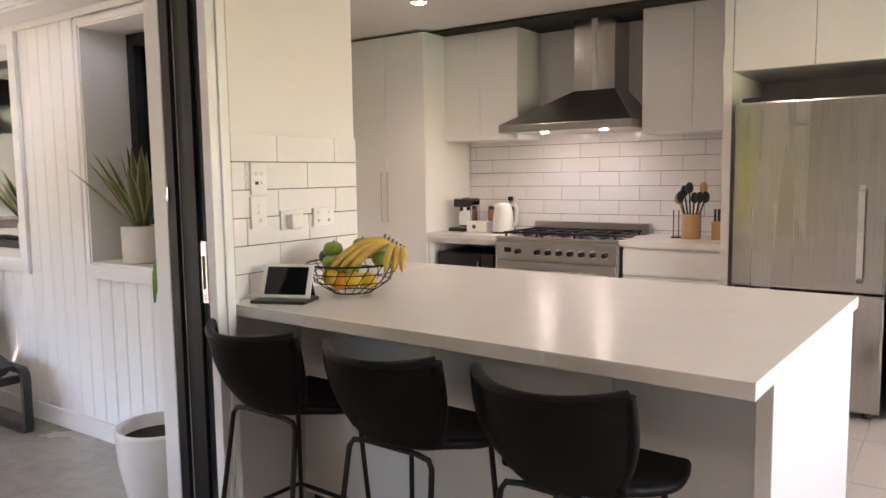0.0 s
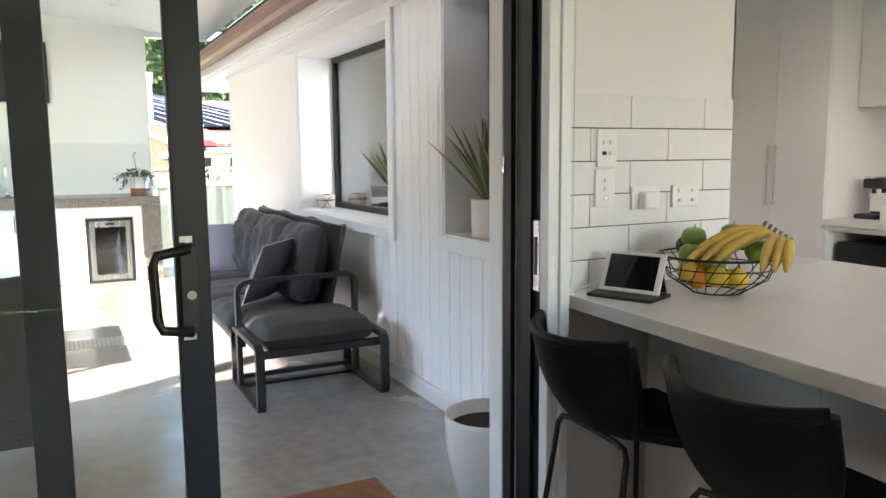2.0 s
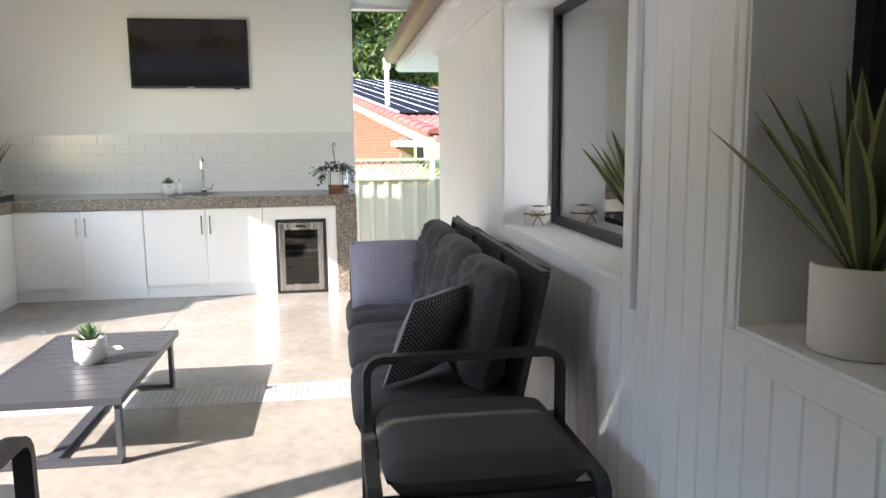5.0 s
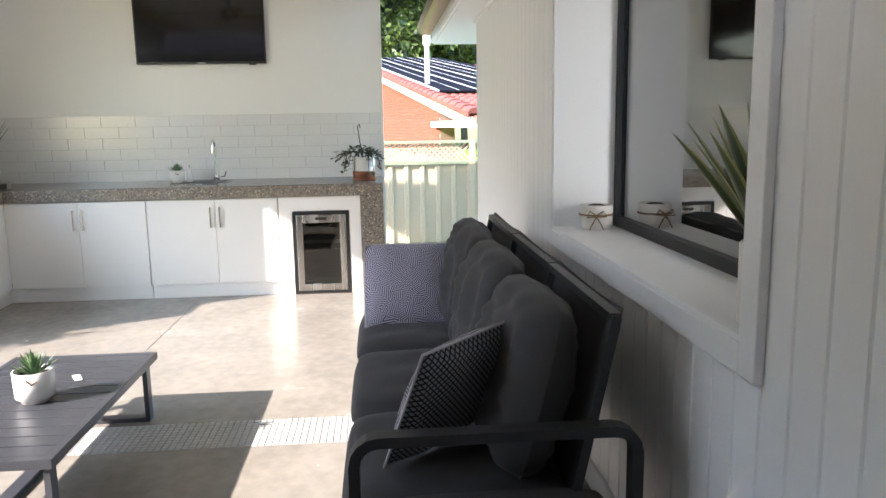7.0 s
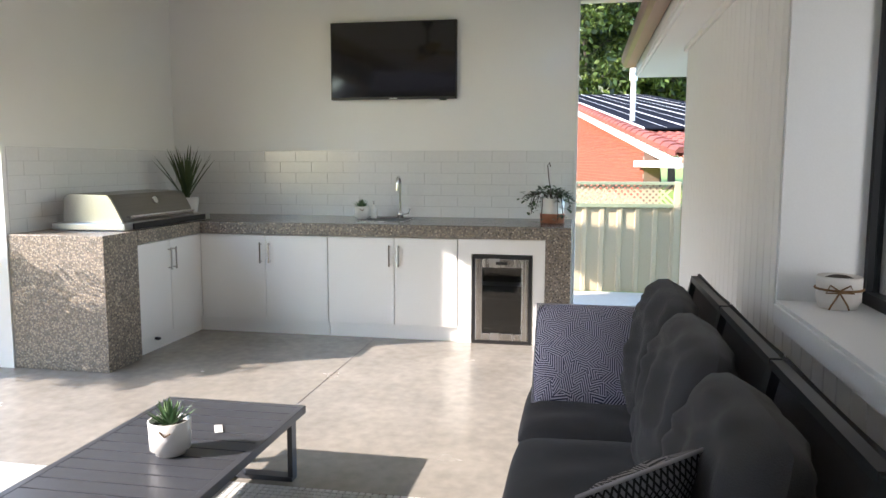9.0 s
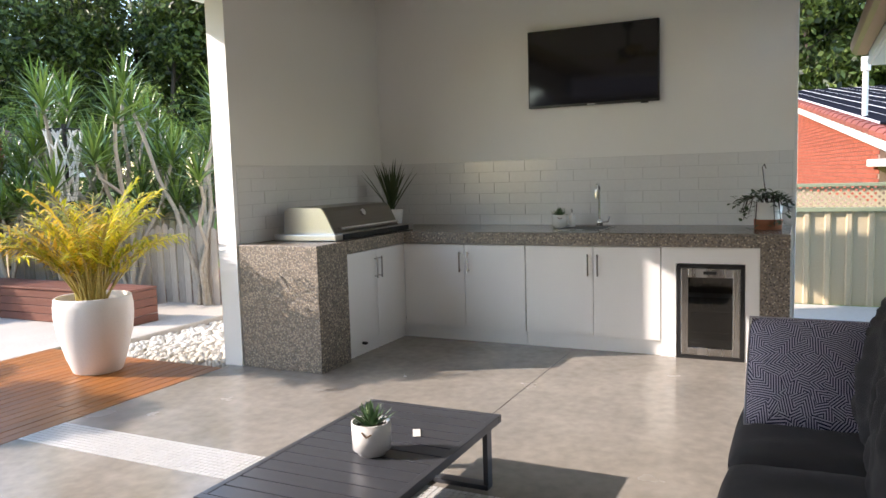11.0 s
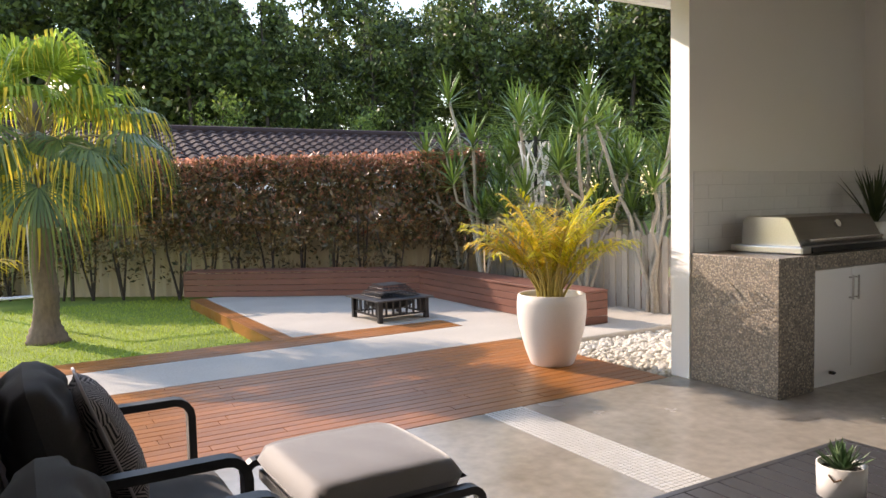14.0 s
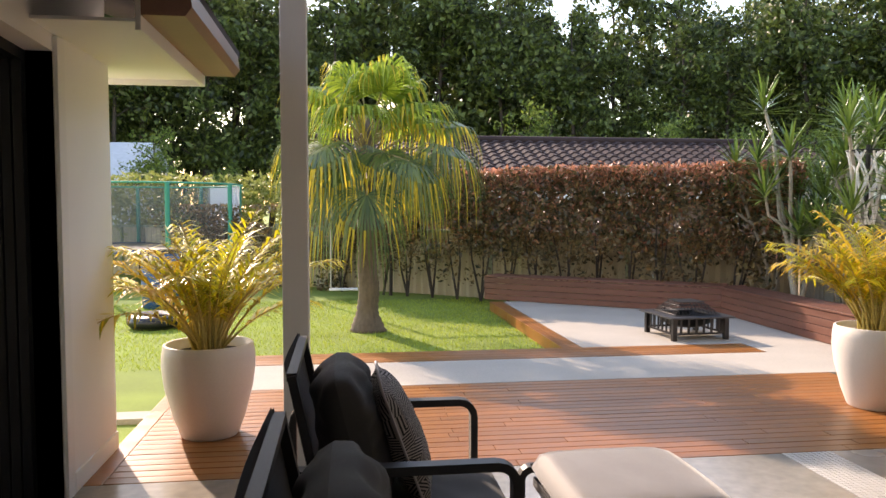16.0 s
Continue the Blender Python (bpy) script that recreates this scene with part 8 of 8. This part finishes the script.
def tiled_roof(name, geo_name, x0, x1, ye, ze, yr, zr, tile_w, rows, material, parent):
    """Curved tiles in rows from the eave up to the ridge."""
    g = Geo()
    n = int((x1 - x0) / tile_w)
    for r in range(rows):
        a, b = r / rows, (r + 1.12) / rows
        ya, yb, za, zb = ye + (yr - ye) * a, ye + (yr - ye) * b, ze + (zr - ze) * a, ze + (zr - ze) * b
        for i in range(n):
            xa = x0 + (x1 - x0) * i / n
            w = (x1 - x0) / n
            v = []
            for q, hgt in ((0.0, 0.02), (0.18, 0.065), (0.5, 0.075), (0.8, 0.02), (1.0, 0.02)):
                v += [(xa + w * q, ya, za + hgt + 0.035), (xa + w * q, yb, zb + hgt)]
            f = [(2 * k, 2 * k + 2, 2 * k + 3, 2 * k + 1) for k in range(4)]
            lip = [(xa + w * q, ya, za + hgt - 0.01) for q, hgt in ((0.0, 0.02), (0.18, 0.065), (0.5, 0.075), (0.8, 0.02), (1.0, 0.02))]
            k0 = len(v)
            v += lip
            f += [(2 * k, k0 + k, k0 + k + 1, 2 * k + 2) for k in range(4)]
            g.add(v, f)
    return tagged(part(geo_name, g, material, parent), kind="stuff")


def build_neighbours():
    h = thing("rear_house", (-9.0, -18.0, -0.1), "neighbouring brick house with a dark tiled roof", "house")
    L = lambda x, y, z: (x + 9.0, y + 18.0, z + 0.1)
    part("wall", Geo().box(L(-15.5, -21.0, -0.1), L(-3.2, -14.4, 1.75)), mat("dark_brick", (0.14, 0.08, 0.06), 0.9, var=0.3), h)
    part("roof_bed", Geo().prism([(-14.0 + 18, 1.72 + 0.1), (-18.0 + 18, 3.10 + 0.1), (-22.0 + 18, 1.72 + 0.1)], -16 + 9.0, -2.8 + 9.0, "x"), SHADOWLINE, h)
    tiled_roof("roof", "roof_tiles", -16 + 9.0, -2.8 + 9.0, 4.0, 1.84, 0.0, 3.22, 0.30, 13, ROOF_D, h)
    part("ridge", Geo().tube([(-7.0, 0, 3.28), (6.2, 0, 3.28)], 0.11, 8), ROOF_D, h, "rounded ridge tiles")
    part("fascia", Geo().box((-7.0, 3.98, 1.70), (6.2, 4.03, 1.86)), CERAMIC, h)
    # brick neighbour beyond the side fence: its verge runs away from the fence and its eave faces it
    b = thing("brick_house", pose(-14.5, 2.654, 1.489, 0, 0, -172.1), "orange brick neighbour house with red tiles and solar panels", "house")
    k = 0.1289
    th = math.degrees(math.atan(k))
    part("wall", Geo().prism([(2.9, -1.6), (15.0, -1.6), (15.0, 15 * k - 0.16), (2.9, 2.9 * k - 0.16)], -0.45, -0.165, "y"), MORTAR, b)
    me = Geo().box((0, 0, 0), (0.222, 0.012, 0.068)).mesh("brick", BRICK)
    r, z = 0, -0.75
    while z < 1.4:
        x = 2.9 - (0.116 if r % 2 else 0)
        while x < 12.0:
            if z + 0.07 < x * k - 0.17 and x >= 2.9:
                part("brick", me, BRICK, b, at=Matrix.Translation((x, -0.165, z)))
            x += 0.232
        z += 0.078
        r += 1
    part("bargeboard", Geo().prism([(0, -0.17), (15, 15 * k - 0.17), (15, 15 * k + 0.0), (0, 0.0)], -0.03, 0.0, "y"), TRIM, b)
    part("soffit_lining", Geo().prism([(0, -0.125), (15, 15 * k - 0.125), (15, 15 * k - 0.115), (0, -0.115)], -0.17, -0.03, "y"), TRIM, b)
    part("eave_box", Geo().box((0.0, -0.6, -0.16), (3.2, -0.04, -0.05)), TRIM, b)
    part("roof", Geo().prism([(-0.1, -0.02), (15, 15 * k), (15, 15 * k + 0.04), (-0.1, 0.02)], -8.0, -0.05, "y"), ROOF_R, b)
    part("gutter", Geo().box((-0.16, -8.0, -0.09), (-0.04, -0.05, 0.02), 0.01), GUTTER, b)
    cap = [(-0.24, 0.02), (-0.20, 0.085), (-0.10, 0.115), (0.0, 0.10), (0.05, 0.05), (0.055, -0.03), (0.04, -0.03), (0.03, 0.02)]
    vt = Geo().prism(cap, 0.0, 0.50, "x").mesh("verge_tile", ROOF_R)
    for q in range(30):
        part("verge_tile", vt, ROOF_R, b, at=pose(0.46 * q - 0.06, 0, 0.46 * q * k + 0.035, 0, -th + 2.6, 0))
    # rounded courses of roof tiles behind the verge
    for q in range(12):
        g = Geo()
        for j in range(5):
            y0 = -0.25 - 0.16 * j
            g.prism([(y0 - 0.15, 0.0), (y0 - 0.11, 0.055), (y0 - 0.05, 0.06), (y0, 0.0)], 0.0, 0.40, "x")
        part("tile_course", g, ROOF_R, b, at=pose(0.36 * q - 0.06, 0, 0.36 * q * k + 0.03, 0, -th + 2.0, 0))
    for i in range(4):
        for j in range(9):
            pn = part("solar_panel", Geo().box((0.01, -0.81, 0.0), (1.64, -0.01, 0.035), 0.003), SOLAR, b, at=pose(3.1 + 1.65 * j, -0.18 - 0.82 * i, (3.1 + 1.65 * j) * k + 0.12, 0, -th, 0))
            g = Geo().box((0.0, -0.016, 0.0), (1.65, 0.0, 0.042)).box((0.0, -0.418, 0.03), (1.65, -0.408, 0.038))
            part("panel_frame", g, GROUT_L, pn, "pale aluminium panel frame")
    fl = thing("flue", (-19.2, 2.3, 1.9), "pale steel roof flue with a cap", "flue")
    part("pipe", Geo().tube([(0, 0, -0.3), (0, 0, 1.25)], 0.05, 12), CERAMIC, fl)
    part("cap", Geo().tube([(0, 0, 1.15), (0, 0, 1.4)], 0.08, 12), CERAMIC, fl)
    w = thing("white_house", (10.5, -30, -0.1), "far white house with a pale tiled roof", "house")
    part("wall", Geo().box((-6, -4, 0), (3, 2, 2.6)), WHITE, w)
    part("roof", Geo().prism([(2.5, 2.5), (-1, 4.2), (-4.5, 2.5)], -6.5, 3.5, "x"), mat("pale_roof", (0.45, 0.47, 0.48), 0.6, var=0.15), w)


def build_forest():
    rng = random.Random(77)
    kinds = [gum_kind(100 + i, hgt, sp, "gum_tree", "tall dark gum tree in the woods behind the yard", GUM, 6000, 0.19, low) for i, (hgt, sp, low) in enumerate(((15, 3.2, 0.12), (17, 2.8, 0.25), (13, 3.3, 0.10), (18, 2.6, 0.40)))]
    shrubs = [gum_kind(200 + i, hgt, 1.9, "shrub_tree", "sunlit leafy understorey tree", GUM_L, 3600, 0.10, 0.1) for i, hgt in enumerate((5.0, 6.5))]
    rows = []
    for k in range(170):
        az = -202 + 152 * (k + 0.5) / 170
        a = radians(az) + rng.uniform(-0.02, 0.02)
        d = (43, 52, 47, 60)[k % 4] * rng.uniform(0.98, 1.06)
        top = (14.0, 18.0) if az > -92 else (11.5, 17.0) if -138 < az < -104 else (13.0, 21.0)
        h = 1.4 + d * math.tan(radians(rng.uniform(*top)))
        rows.append((-3.5 + d * math.cos(a), 1.3 + d * math.sin(a), h))
    tall = (15, 17, 13, 18)
    for i, (x, y, h) in enumerate(rows):
        j = i if i < 4 else (i % 4 if i % 5 else 3)
        sc = h / tall[j]
        m = pose(x, y, -0.3, 0, 0, rng.uniform(0, 360))
        if i < 4:
            kinds[i].matrix_basis = m @ Matrix.Scale(sc, 4)
        else:
            copy_thing(kinds[j], m).scale = (sc,) * 3
    for i in range(24):
        a = radians(-168 + 112 * (i + 0.5) / 24)
        d = 30.0 * rng.uniform(0.95, 1.1)
        m = pose(-3.5 + d * math.cos(a), 1.3 + d * math.sin(a), -0.3, 0, 0, rng.uniform(0, 360))
        sc = rng.uniform(0.6, 0.95)
        if i < 2:
            shrubs[i].matrix_basis = m @ Matrix.Scale(sc, 4)
        else:
            copy_thing(shrubs[i % 2], m).scale = (sc,) * 3


build_fences()
build_yard_things()
build_yard_plants()
build_hedge()
build_neighbours()
build_forest()

# ---- tiles laid last ----
build_kitchen_tiles()
build_outdoor_tiles()
build_floor_tiles()
